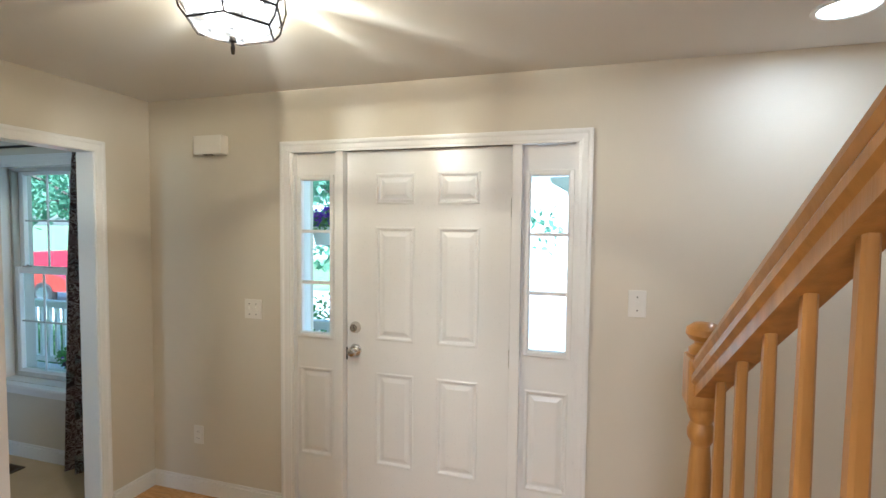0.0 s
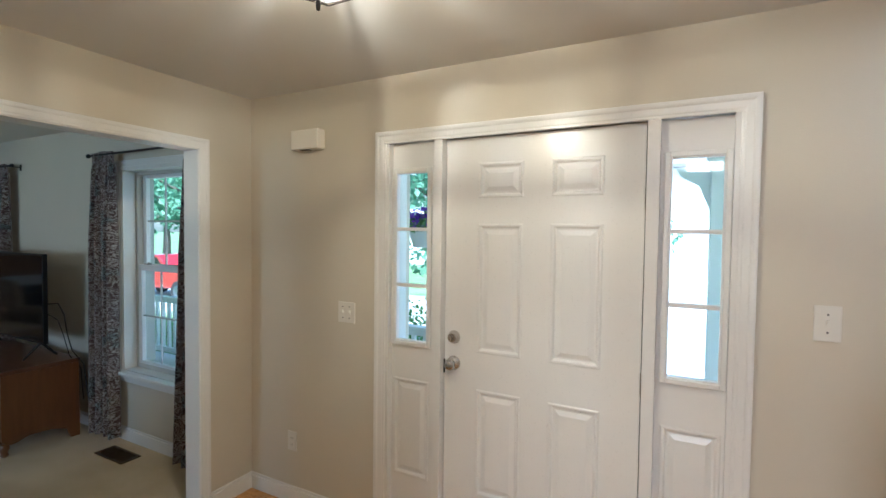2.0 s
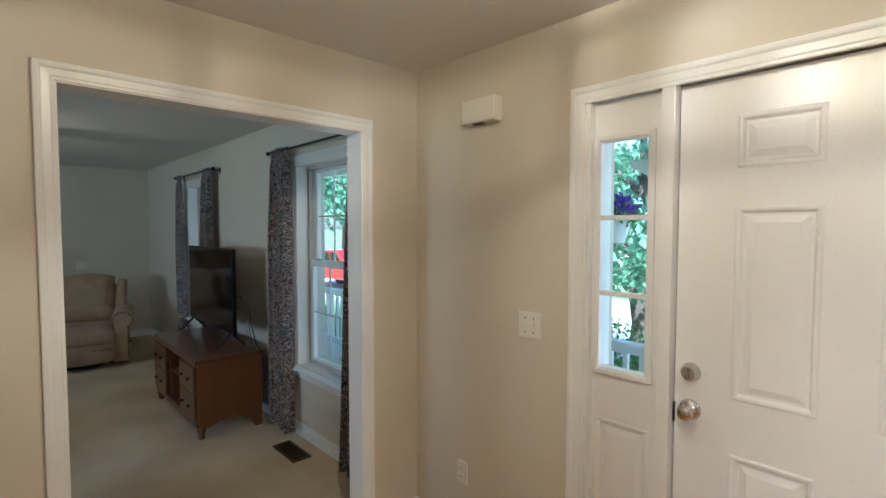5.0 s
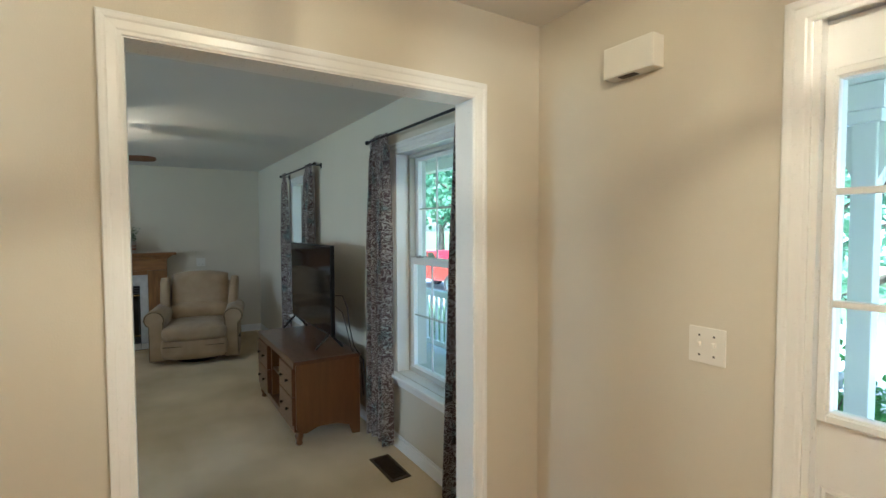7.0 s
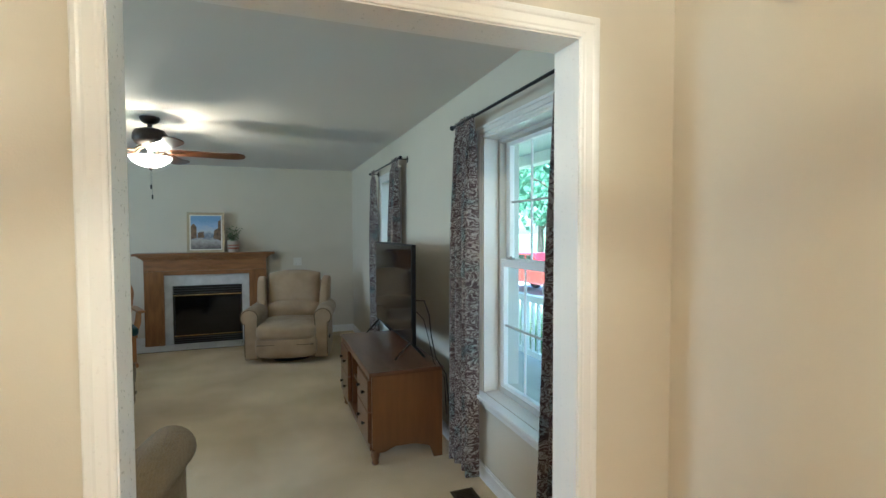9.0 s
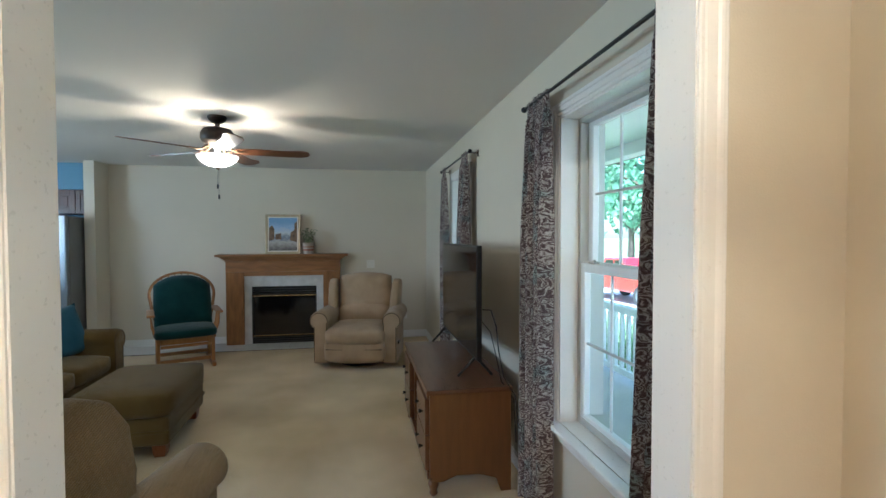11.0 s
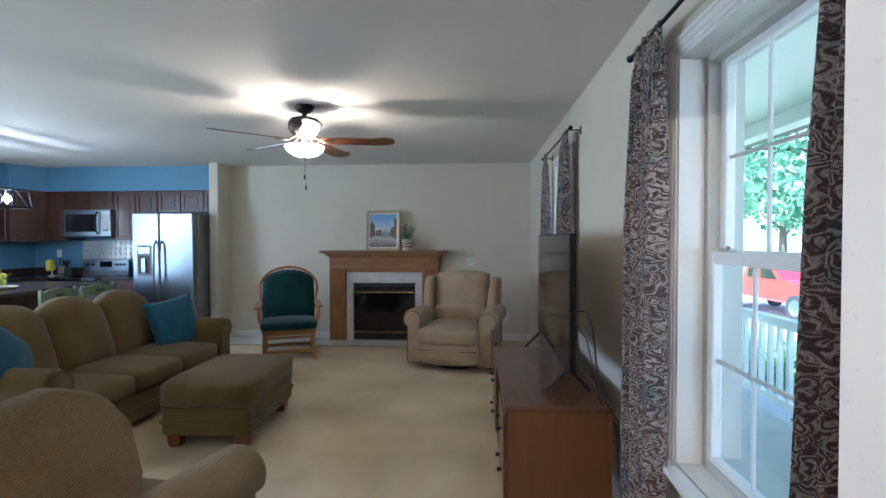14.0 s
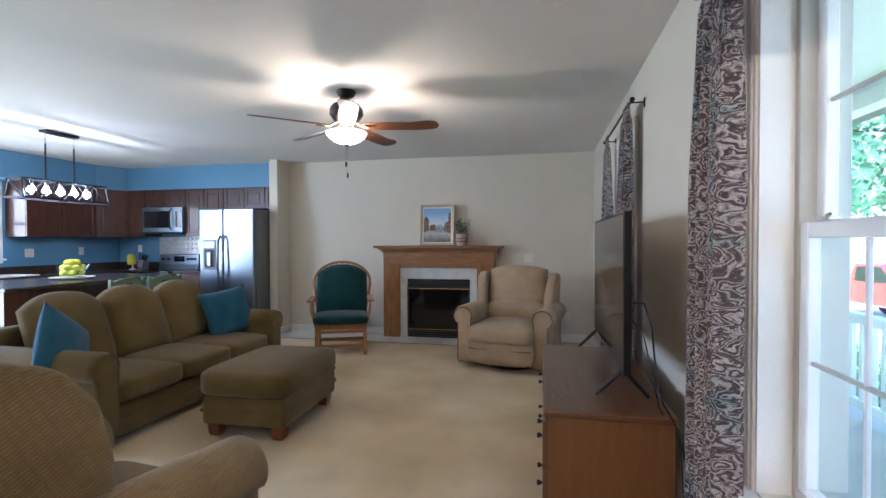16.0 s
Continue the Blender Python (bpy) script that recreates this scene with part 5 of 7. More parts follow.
# ---- glider rocker; local +y is the front ----
gl_ = thing("glider_rocker", (-7.02, -0.67, 0), "oak glider rocking chair with dark green tufted cushions by the fireplace", "rocking chair", rz=-68)
gl_.scale = (1.10, 1.06, 0.97)
M_goak = material("light_oak", (0.36, 0.16, 0.05), 0.32, var=0.2, scale=6, stretch=(5, 5, 1), bump=0.02, coat=0.3)
G = M_goak
for s in (-1, 1):
    part("base_rail", boxes((s * 0.25 - 0.02, -0.32, 0.0, s * 0.25 + 0.02, 0.30, 0.045), bevel=0.008), G, gl_)
    for y in (-0.22, 0.16):
        part("base_post", boxes((s * 0.25 - 0.018, y, 0.045, s * 0.25 + 0.018, y + 0.055, 0.36), bevel=0.006), G, gl_)
    part("seat_rail", boxes((s * 0.225 - 0.016, -0.24, 0.30, s * 0.225 + 0.006, 0.27, 0.36), bevel=0.006), G, gl_)
    part("arm", boxes((s * 0.31 - 0.035, -0.20, 0.625, s * 0.31 + 0.035, 0.28, 0.655), bevel=0.012), G, gl_)
    for y in (0.02, 0.09, 0.16, 0.23):
        part("arm_spindle", tube([(s * 0.265, y, 0.37), (s * 0.30, y, 0.50), (s * 0.31, y, 0.63)], [0.009, 0.012, 0.008], 8), G, gl_, "", True)
    part("arm_bracket", boxes((s * 0.262 - 0.012, -0.12, 0.34, s * 0.262 + 0.012, 0.26, 0.375), bevel=0.004), G, gl_)
part("stretcher", boxes((-0.25, 0.17, 0.07, 0.25, 0.20, 0.11), (-0.25, -0.21, 0.07, 0.25, -0.18, 0.11), (-0.23, 0.23, 0.255, 0.23, 0.25, 0.29), (-0.23, 0.0, 0.14, 0.23, 0.03, 0.16), bevel=0.004), G, gl_)
part("front_apron", boxes((-0.235, 0.245, 0.30, 0.235, 0.268, 0.365), bevel=0.005), G, gl_)
hoop = []
for i in range(21):
    a = math.pi * i / 20
    hoop.append((math.cos(a) * (0.315 + 0.015 * math.sin(a)), -0.26 - 0.14 * math.sin(a), 0.80 + 0.275 * math.sin(a)))
hoop = [(0.225, -0.14, 0.34), (0.285, -0.20, 0.60)] + hoop + [(-0.285, -0.20, 0.60), (-0.225, -0.14, 0.34)]
part("back_hoop", tube(hoop, 0.0165, 10), G, gl_, "bent oak hoop", True)
for i in range(-3, 4):
    x = i * 0.065
    ztop = 0.80 + 0.275 * math.sqrt(max(0, 1 - (x / 0.30) ** 2))
    part("back_spindle", tube([(x * 0.9, -0.165, 0.36), (x, -0.27, 0.72), (x, -0.26 - 0.14 * (ztop - 0.8) / 0.275, ztop)], [0.008, 0.0095, 0.006], 8), G, gl_, "", True)
part("seat_cushion", cushion(bmesh.new(), -0.275, -0.20, 0.365, 0.275, 0.31, 0.465, 0.022), M_green, gl_, "dark green seat cushion", 60)
bc = back_cushion(0.56, 0.13, 0.45, 1.045, 0.20, 0.12)
for v in bc.verts:
    r_ = math.hypot(v.co.x, v.co.z - 0.80)
    if v.co.y > -0.2 * (v.co.z - 0.45) / 0.6:
        v.co.y -= 0.018 * math.cos(r_ * 42) * max(0, 1 - r_ / 0.3)
part("back_cushion", moved(bc, pose(0, -0.115, 0)), M_green, gl_, "dark green tufted back cushion", 70)
for bx_, bz in ((0, 0.80), (-0.13, 0.72), (0.13, 0.72), (-0.12, 0.90), (0.12, 0.90), (0, 0.65)):
    part("tuft_button", lathe([(0, 0.008), (0.012, 0.005), (0.012, 0), (0, -0.004)], 10, m=pose(bx_, -0.115 + 0.05 - 0.2 * (bz - 0.45) / 0.6, bz, -80, 0, 0)), M_green, gl_, "cloth button", True)

# ---- ceiling fan ----
fan = thing("ceiling_fan", (-5.08, 0.24, CEIL), "walnut five-blade ceiling fan with a lit frosted glass bowl", "ceiling fan")
M_blade = material("walnut_blade", (0.13, 0.05, 0.02), 0.3, var=0.25, scale=6, stretch=(1, 1, 1), coat=0.3)
M_bowl = lit_glass("frosted_bowl_glass", (1, 0.90, 0.74), 0.75, 0.32)
part("canopy", lathe([(0, 0), (0.070, 0), (0.074, -0.012), (0.062, -0.035), (0.040, -0.052), (0.018, -0.058), (0.016, -0.10), (0, -0.10)], 28), M_bronze, fan, "dark bronze canopy", True)
part("motor", lathe([(0, -0.085), (0.05, -0.088), (0.105, -0.105), (0.124, -0.135), (0.126, -0.180), (0.104, -0.212), (0.072, -0.236), (0, -0.240)], 36), M_bronze, fan, "black motor housing", True)
part("fitter", lathe([(0.05, -0.236), (0.036, -0.245), (0.026, -0.262), (0.024, -0.312), (0, -0.314)], 32), M_nickel, fan, "metal light fitter", True)
bwl = part("bowl", lathe([(0.152, -0.312), (0.152, -0.322), (0.134, -0.350), (0.098, -0.378), (0.050, -0.396), (0, -0.401)], 36), M_bowl, fan, "lit frosted glass bowl", True)
part("bowl_cap", lathe([(0, -0.390), (0.020, -0.394), (0.022, -0.406), (0.010, -0.416), (0.007, -0.424), (0, -0.426)], 16), M_nickel, fan, "small metal cap", True)
part("pull_chain", tube([(0.01, 0, -0.42), (0.01, 0, -0.54)], 0.0016, 5), M_nickel, fan, "thin chain")
part("pull_chain", tube([(-0.01, 0.004, -0.42), (-0.01, 0.004, -0.62)], 0.0016, 5), M_nickel, fan, "thin chain")
part("pull_knob", lathe([(0, -0.535), (0.006, -0.537), (0.007, -0.56), (0.005, -0.572), (0, -0.574)], 10, m=pose(0.01, 0, 0)), M_dark, fan, "dark pull knob", True)
part("pull_knob", lathe([(0, -0.615), (0.006, -0.617), (0.007, -0.64), (0.005, -0.652), (0, -0.654)], 10, m=pose(-0.01, 0.004, 0)), M_dark, fan, "dark pull knob", True)
for i in range(5):
    a = FAN_A + i * 72
    m = pose(0, 0, -0.275, 0, 0, a)
    arm = bmesh.new()
    tube([(0.06, 0, 0.045), (0.09, 0, 0.03), (0.13, 0, 0.0), (0.18, 0, 0.0)], [0.012, 0.010, 0.009, 0.008], 8, arm)
    box(arm, 0.14, -0.035, -0.004, 0.225, 0.035, 0.001, bevel=0.002)
    part("blade_iron", moved(arm, m), M_brass, fan, "bronze blade iron", True)
    bl = bmesh.new()
    out = [(0.135, -0.046), (0.19, -0.054), (0.30, -0.062), (0.52, -0.052), (0.63, -0.070), (0.69, -0.048), (0.705, 0.0), (0.69, 0.048), (0.63, 0.070), (0.52, 0.072), (0.30, 0.062), (0.19, 0.054), (0.135, 0.046)]
    prism(bl, out, "z", 0.001, 0.008)
    part("blade", moved(bl, m @ Matrix.Rotation(radians(-12), 4, "X")), M_blade, fan, "walnut brown blade")

# ---- kitchen ----
M_cab = material("cherry_cabinet", (0.075, 0.026, 0.014), 0.3, var=0.25, scale=4, stretch=(5, 5, 0.8), bump=0.02, bscale=40, coat=0.3)
M_steel = material("stainless_steel", (0.22, 0.25, 0.28), 0.30, metal=1.0, var=0.04, scale=3, stretch=(30, 30, 0.5), bump=0.01, bscale=60)
M_steel_side = material("grey_appliance_paint", (0.16, 0.16, 0.165), 0.5, var=0.05)
M_counter = material("dark_brown_laminate", (0.040, 0.026, 0.022), 0.2, var=0.5, scale=60, bump=0.01, color2=(0.09, 0.06, 0.05))
M_blackglass = material("black_glass", (0.008, 0.008, 0.009), 0.06, var=0.02, bump=0, rough_var=0.01)
M_tin = material("pressed_tin", (0.60, 0.59, 0.58), 0.3, metal=0.9, var=0.1, scale=20)
M_sage = material("sage_green_paint", (0.15, 0.20, 0.125), 0.5, var=0.05)
M_yellow = material("yellow_glaze", (0.72, 0.58, 0.03), 0.4, var=0.1)
M_lemon = material("lemon_peel", (0.75, 0.62, 0.04), 0.45, var=0.12, scale=15, bump=0.08, bscale=300, color2=(0.60, 0.62, 0.05))
KB = -7.93
PLACE[:] = [-0.32, 0.0, -0.055]
UX = KB + 0.33
UY = KY + 0.33

structure("soffit", prism(bmesh.new(), [(KX, -2.032), (KX + 0.342, -2.032), (KX + 0.342, -4.60), (-7.53, UY + 0.012), (LX, UY + 0.012), (LX, KY), (KX, KY)], "z", 2.097, CEIL), M_blue, "blue painted soffit over the kitchen cabinets")


def cab_door(parent, at, w, h, rz, name="door", knob_side=0):
    """A raised-panel cabinet door whose face looks along local -y; at is the middle of its bottom edge."""
    bm = bmesh.new()
    r = 0.055 if w > 0.2 and h > 0.2 else 0.028
    frame_rect(bm, -w / 2, 0, w / 2, h, r, -0.020, 0)
    q = bmesh.new()
    box(q, -w / 2 + r, -0.010, r, w / 2 - r, 0, h - r)
    if w > 2 * r + 0.07 and h > 2 * r + 0.07:
        box(q, -w / 2 + r + 0.028, -0.017, r + 0.028, w / 2 - r - 0.028, -0.008, h - r - 0.028, bevel=0.005)
    merge(bm, q)
    return part(name, moved(bm, pose(*at, 0, 0, rz)), M_cab, parent)


def cabinet(name, at, w, d, h, rz, doors, label, category="cabinet", drawers=()):
    """A box on local y 0..d (back at +d), front at y=0 looking along -y."""
    t = thing(name, at, label, category, rz=rz)
    part("carcass", boxes((-w / 2 + 0.001, 0.002, 0, w / 2 - 0.001, d, h), bevel=0.002), M_cab, t)
    n = doors
    dz = 0.15 if drawers else 0
    for i in range(n):
        x = -w / 2 + w * (i + 0.5) / n
        cab_door(t, (x, 0.002, 0.006), w / n - 0.008, h - 0.012 - dz, 0)
    for i in range(len(drawers)):
        x = -w / 2 + w * (i + 0.5) / len(drawers)
        part("drawer", boxes((x - w / len(drawers) / 2 + 0.006, -0.018, h - 0.145, x + w / len(drawers) / 2 - 0.006, 0.002, h - 0.008), bevel=0.006), M_cab, t)
    return t


WG = "wall cabinets of the kitchen"
def wall_cab_w(y0, y1, z0, z1, doors, label):
    c = cabinet("wall_cabinet", (UX, (y0 + y1) / 2, z0), y1 - y0, 0.325, z1 - z0, 90, doors, label)
    c["group"] = WG


wall_cab_w(-4.60, -4.285, 1.44, 2.15, 1, "cherry wall cabinet with one raised-panel door, beside the microwave")
wall_cab_w(-4.283, -3.572, 1.885, 2.15, 2, "short cherry wall cabinet with two doors above the microwave")
wall_cab_w(-3.570, -3.252, 1.44, 2.15, 1, "tall cherry wall cabinet with one door right of the microwave".replace(" right of", " next to"))
wall_cab_w(-3.250, -2.922, 1.44, 2.15, 1, "cherry wall cabinet with one door between microwave and refrigerator")
wall_cab_w(-2.920, -1.90, 1.84, 2.15, 3, "short cherry wall cabinet with three doors above the refrigerator")
c = cabinet("wall_cabinet", (-6.72, UY, 1.43), 0.98, 0.325, 0.72, 180, 2, "cherry wall cabinet with two raised-panel doors on the blue wall")
c["group"] = WG
# corner cabinet with a slanted front
cc = thing("corner_cabinet", (KB, KY, 1.43), "cherry corner wall cabinet with a slanted raised-panel door", "cabinet")
part("carcass", prism(bmesh.new(), [(0.002, 0.002), (0.718, 0.002), (0.718, 0.33), (0.33, 0.518), (0.002, 0.518)], "z", 0, 0.72), M_cab, cc)
a0, a1 = Vector((0.718, 0.33, 0)), Vector((0.33, 0.518, 0))
mid, dv = (a0 + a1) / 2, (a1 - a0)
cab_door(cc, (mid.x + 0.002, mid.y + 0.004, 0.008), dv.length - 0.02, 0.70, math.degrees(math.atan2(dv.y, dv.x)))

M_warmstrip = glow("under_cabinet_lens", (1, 0.9, 0.7), 2)
for i, (x, y) in enumerate(((-6.95, KY + 0.24), (-7.50, KY + 0.36))):
    u = thing("under_cabinet_light", (x, y, 1.43), "small round under-cabinet puck light, lit", "light", "under-cabinet lights")
    part("rim", lathe([(0.032, 0), (0.036, -0.004), (0.034, -0.012), (0.028, -0.012)], 20), M_nickel, u, "", True)
    part("lens", lathe([(0, -0.011), (0.028, -0.011), (0.028, -0.002), (0, -0.002)], 20), M_warmstrip, u, "lit lens")

# base cabinets and counters
BG = "base cabinets of the kitchen"
def base_cab(x, y, w, rz, doors, label, dr=1):
    c = cabinet("base_cabinet", (x, y, 0.09), w, 0.58, 0.745, rz, doors, label, "cabinet", range(dr))
    c["group"] = BG
    part("toe_kick", boxes((-w / 2, 0.06, -0.09, w / 2, 0.57, 0.0)), M_slot, c, "dark recessed toe kick")


base_cab(-7.33, -3.20, 0.72, 90, 2, "cherry base cabinet with drawers between range and refrigerator", 1)
base_cab(-7.33, -4.56, 0.50, 90, 1, "cherry base cabinet beside the range", 1)
for i in range(3):
    base_cab(-6.80 + i * 0.80, KY + 0.60, 0.78, 180, 2, ("cherry base cabinet with two doors under the dark counter", "cherry sink base cabinet with two doors", "cherry base cabinet under the end of the counter")[i], 2)
ct = thing("countertop", (KB, KY, 0.895), "dark brown laminate countertop with a low backsplash along the blue walls", "countertop")
bm = bmesh.new()
prism(bm, [(0.002, 0.002), (2.9, 0.002), (2.9, 0.64), (0.64, 0.64), (0.64, 0.80), (0.002, 0.80)], "z", 0, 0.038)
part("counter_corner", bm, M_counter, ct)
part("counter_end", boxes((0.002, 1.56, 0, 0.64, 2.26, 0.038), bevel=0.006), M_counter, ct)
part("backsplash", boxes((0.002, 0.002, 0.038, 0.022, 0.80, 0.14), bevel=0.003), M_counter, ct)
part("backsplash", boxes((0.022, 0.002, 0.038, 2.9, 0.022, 0.14), bevel=0.003), M_counter, ct)
part("backsplash", boxes((0.002, 1.56, 0.038, 0.022, 2.26, 0.14), bevel=0.003), M_counter, ct)
sink = thing("sink", (-5.95, KY + 0.33, 0.934), "white kitchen sink rim set in the dark counter", "sink")
part("rim", boxes((-0.28, -0.22, 0, 0.28, -0.19, 0.012), (-0.28, 0.19, 0, 0.28, 0.22, 0.012), (-0.28, -0.19, 0, -0.25, 0.19, 0.012), (0.25, -0.19, 0, 0.28, 0.19, 0.012), bevel=0.004), M_white, sink, "white rim")
part("basin", boxes((-0.25, -0.19, 0.0, 0.25, 0.19, 0.002)), M_white, sink, "white basin")

# pressed tin panel behind the range
tin = thing("tin_backsplash", (KB, -3.95, 1.12), "embossed pressed-tin backsplash panel behind the range", "backsplash")
part("backing", boxes((0.001, -0.40, 0, 0.004, 0.40, 0.32)), M_tin, tin)
for i in range(10):
    for j in range(4):
        y, z = -0.36 + i * 0.08, 0.04 + j * 0.08
        part("tin_tile", lathe([(0, 0.010), (0.012, 0.009), (0.022, 0.003), (0.030, 0.006), (0.037, 0.0)], 4, m=pose(0.004, y, z, 0, 90, 0) @ pose(0, 0, 0, 0, 0, 45)), M_tin, tin)

# range
rg = thing("range", (-7.25, -3.925, 0), "stainless steel electric range with a black glass top", "stove")
rg.scale.z = 0.945
part("body", boxes((-0.62, -0.355, 0.03, -0.02, 0.355, 0.90), bevel=0.004), M_steel_side, rg)
part("cooktop", boxes((-0.60, -0.358, 0.902, 0.025, 0.358, 0.925), bevel=0.006), M_blackglass, rg, "black glass cooktop")
od = part("oven_door", boxes((-0.018, -0.35, 0.26, 0.018, 0.35, 0.80), bevel=0.006), M_steel, rg, "stainless steel oven door")
part("oven_window", boxes((0.017, -0.22, 0.40, 0.0205, 0.22, 0.66)), M_blackglass, od, "dark oven window")
part("oven_handle", tube([(0.02, -0.30, 0.765), (0.055, -0.28, 0.765), (0.055, 0.28, 0.765), (0.02, 0.30, 0.765)], 0.011, 8), M_steel, od, "steel bar handle", True)
part("control_strip", boxes((-0.018, -0.35, 0.808, 0.016, 0.35, 0.900), bevel=0.004), M_blackglass, rg)
part("storage_drawer", boxes((-0.018, -0.35, 0.05, 0.016, 0.35, 0.25), bevel=0.006), M_steel, rg)
bp = part("back_panel", prism(bmesh.new(), [(-0.655, 0.92), (-0.575, 0.92), (-0.60, 1.005), (-0.605, 1.165), (-0.655, 1.175)], "y", -0.355, 0.355), M_steel, rg, "stainless back panel")
part("display", boxes((-0.606, -0.09, 1.05, -0.598, 0.10, 1.14), bevel=0.002), M_blackglass, bp, "black clock display")
for y in (-0.28, -0.19, 0.17, 0.23, 0.29):
    part("knob", lathe([(0, 0.022), (0.018, 0.020), (0.022, 0.0), (0, 0.0)], 16, m=pose(-0.603, y, 1.09, 0, 90, 0)), M_dark, bp, "black knob", True)

# microwave
mw = thing("microwave", (-7.53, -3.925, 1.485), "stainless steel over-range microwave with a dark window, mounted under a cabinet", "microwave")
part("body", boxes((-0.39, -0.352, 0, -0.012, 0.352, 0.395), bevel=0.004), M_steel_side, mw)
md = part("door", boxes((-0.011, -0.352, 0.02, 0.014, 0.205, 0.395), bevel=0.006), M_steel, mw, "stainless door")
part("window", boxes((0.013, -0.315, 0.085, 0.0165, 0.13, 0.33), bevel=0.001), M_blackglass, md, "dark window")
part("handle", tube([(0.014, 0.165, 0.055), (0.05, 0.165, 0.09), (0.056, 0.165, 0.21), (0.05, 0.165, 0.33), (0.014, 0.165, 0.365)], 0.012, 8), M_dark, md, "curved dark handle", True)
part("control_panel", boxes((-0.011, 0.207, 0.02, 0.012, 0.352, 0.395), bevel=0.004), M_steel, mw)
part("keypad", boxes((0.0115, 0.235, 0.09, 0.0145, 0.33, 0.33)), M_blackglass, mw, "black keypad")
part("vent_strip", boxes((-0.2, -0.35, -0.006, 0.010, 0.35, 0.018), bevel=0.002), M_dark, mw)

# refrigerator
fr = thing("refrigerator", (-7.0, -2.455, 0), "stainless steel side-by-side refrigerator with an ice dispenser", "refrigerator")
fr.scale = (1.0, 0.92, 0.975)
part("body", boxes((-0.86, -0.445, 0.02, -0.07, 0.445, 1.775), bevel=0.006), M_steel_side, fr, "dark grey cabinet")
for nm, y0, y1 in (("freezer_door", -0.445, -0.055), ("fridge_door", -0.045, 0.445)):
    part(nm, boxes((-0.066, y0, 0.09, 0.0, y1, 1.79), bevel=0.016, seg=3), M_steel, fr)
for y in (-0.092, -0.008):
    part("handle", tube([(0.0, y, 0.62), (0.045, y, 0.68), (0.062, y, 1.0), (0.045, y, 1.36), (0.0, y, 1.42)], 0.014, 8), M_steel, fr, "long bowed steel handle", True)
dp = part("dispenser", boxes((-0.003, -0.375, 0.95, 0.006, -0.165, 1.36), bevel=0.004), M_steel_side, fr, "grey ice dispenser")
part("dispenser_niche", boxes((0.0055, -0.355, 0.985, 0.0085, -0.185, 1.22)), M_slot, dp, "dark recess")
part("dispenser_chute", boxes((0.008, -0.30, 1.0, 0.03, -0.235, 1.19), bevel=0.006), M_steel, dp, "pale chute")
part("dispenser_panel", boxes((0.006, -0.355, 1.25, 0.010, -0.185, 1.335), bevel=0.001), M_steel, dp, "pale control panel")
part("grille", boxes((-0.06, -0.44, 0.01, -0.02, 0.44, 0.085)), M_slot, fr, "dark kick grille")

# things on the counter
kb = thing("knife_block", (-7.62, -4.37, 0.933), "dark knife block full of black-handled knives on the counter", "knife block")
part("block", moved(boxes((-0.05, -0.05, 0.01, 0.07, 0.05, 0.12), bevel=0.006), pose(0, 0, 0.015, 0, -12, 0)), M_steel_side, kb)
part("block_foot", boxes((-0.06, -0.05, 0, 0.07, 0.05, 0.02), bevel=0.004), M_steel_side, kb)
rnd = random.Random(2)
for i in range(7):
    y = -0.045 + i * 0.015
    part("knife_handle", tube([(0.01, y, 0.12), (-0.03 + rnd.uniform(-0.02, 0.02), y * 1.5, 0.20 + rnd.uniform(0, 0.06))], 0.009, 6), M_dark, kb)
pl = thing("yellow_lamp", (-7.56, -4.50, 0.933), "small yellow-shaded table lamp on the kitchen counter", "table lamp")
part("base", lathe([(0, 0), (0.045, 0), (0.045, 0.008), (0.010, 0.016), (0.008, 0.09), (0, 0.09)], 18), M_plastic, pl, "", True)
part("shade", lathe([(0.055, 0.08), (0.062, 0.10), (0.055, 0.20), (0.035, 0.235), (0, 0.24)], 20, m=pose(0, 0, 0, 8, 0, 0)), M_yellow, pl, "yellow shade", True)
wall_plate((-6.52, KY, 1.21), 0.115, 0.115, 180, "ivory double switch plate on the blue kitchen wall", gang=2)
wall_plate((-7.26, KY, 1.22), 0.075, 0.115, 180, "ivory duplex outlet on the blue kitchen wall", "outlet", category="outlet")
wall_plate((KB, -4.72, 1.25), 0.075, 0.115, 90, "ivory duplex outlet on the blue wall beside the range", "outlet", category="outlet")

# kitchen window
kw = thing("window_2", ((KW[0] + KW[1]) / 2 + 0.32, KY, 0), "white kitchen window with plain casing over the counter", "window", kind="structure")
hw = (KW[1] - KW[0]) / 2
bm = bmesh.new()
frame_rect(bm, -hw - 0.06, KW[2] - 0.06, hw + 0.06, KW[3] + 0.06, 0.06, 0.0, 0.016)
part("window_casing", bm, M_white, kw)
part("window_sill", boxes((-hw - 0.08, 0, KW[2] - 0.025, hw + 0.08, 0.05, KW[2]), bevel=0.005), M_white, kw)
bm = bmesh.new()
frame_rect(bm, -hw, KW[2], hw, KW[3], 0.04, -0.12, -0.06)
box(bm, -hw + 0.04, -0.11, (KW[2] + KW[3]) / 2 - 0.02, hw - 0.04, -0.07, (KW[2] + KW[3]) / 2 + 0.02)
part("sash", bm, M_vinyl, kw)

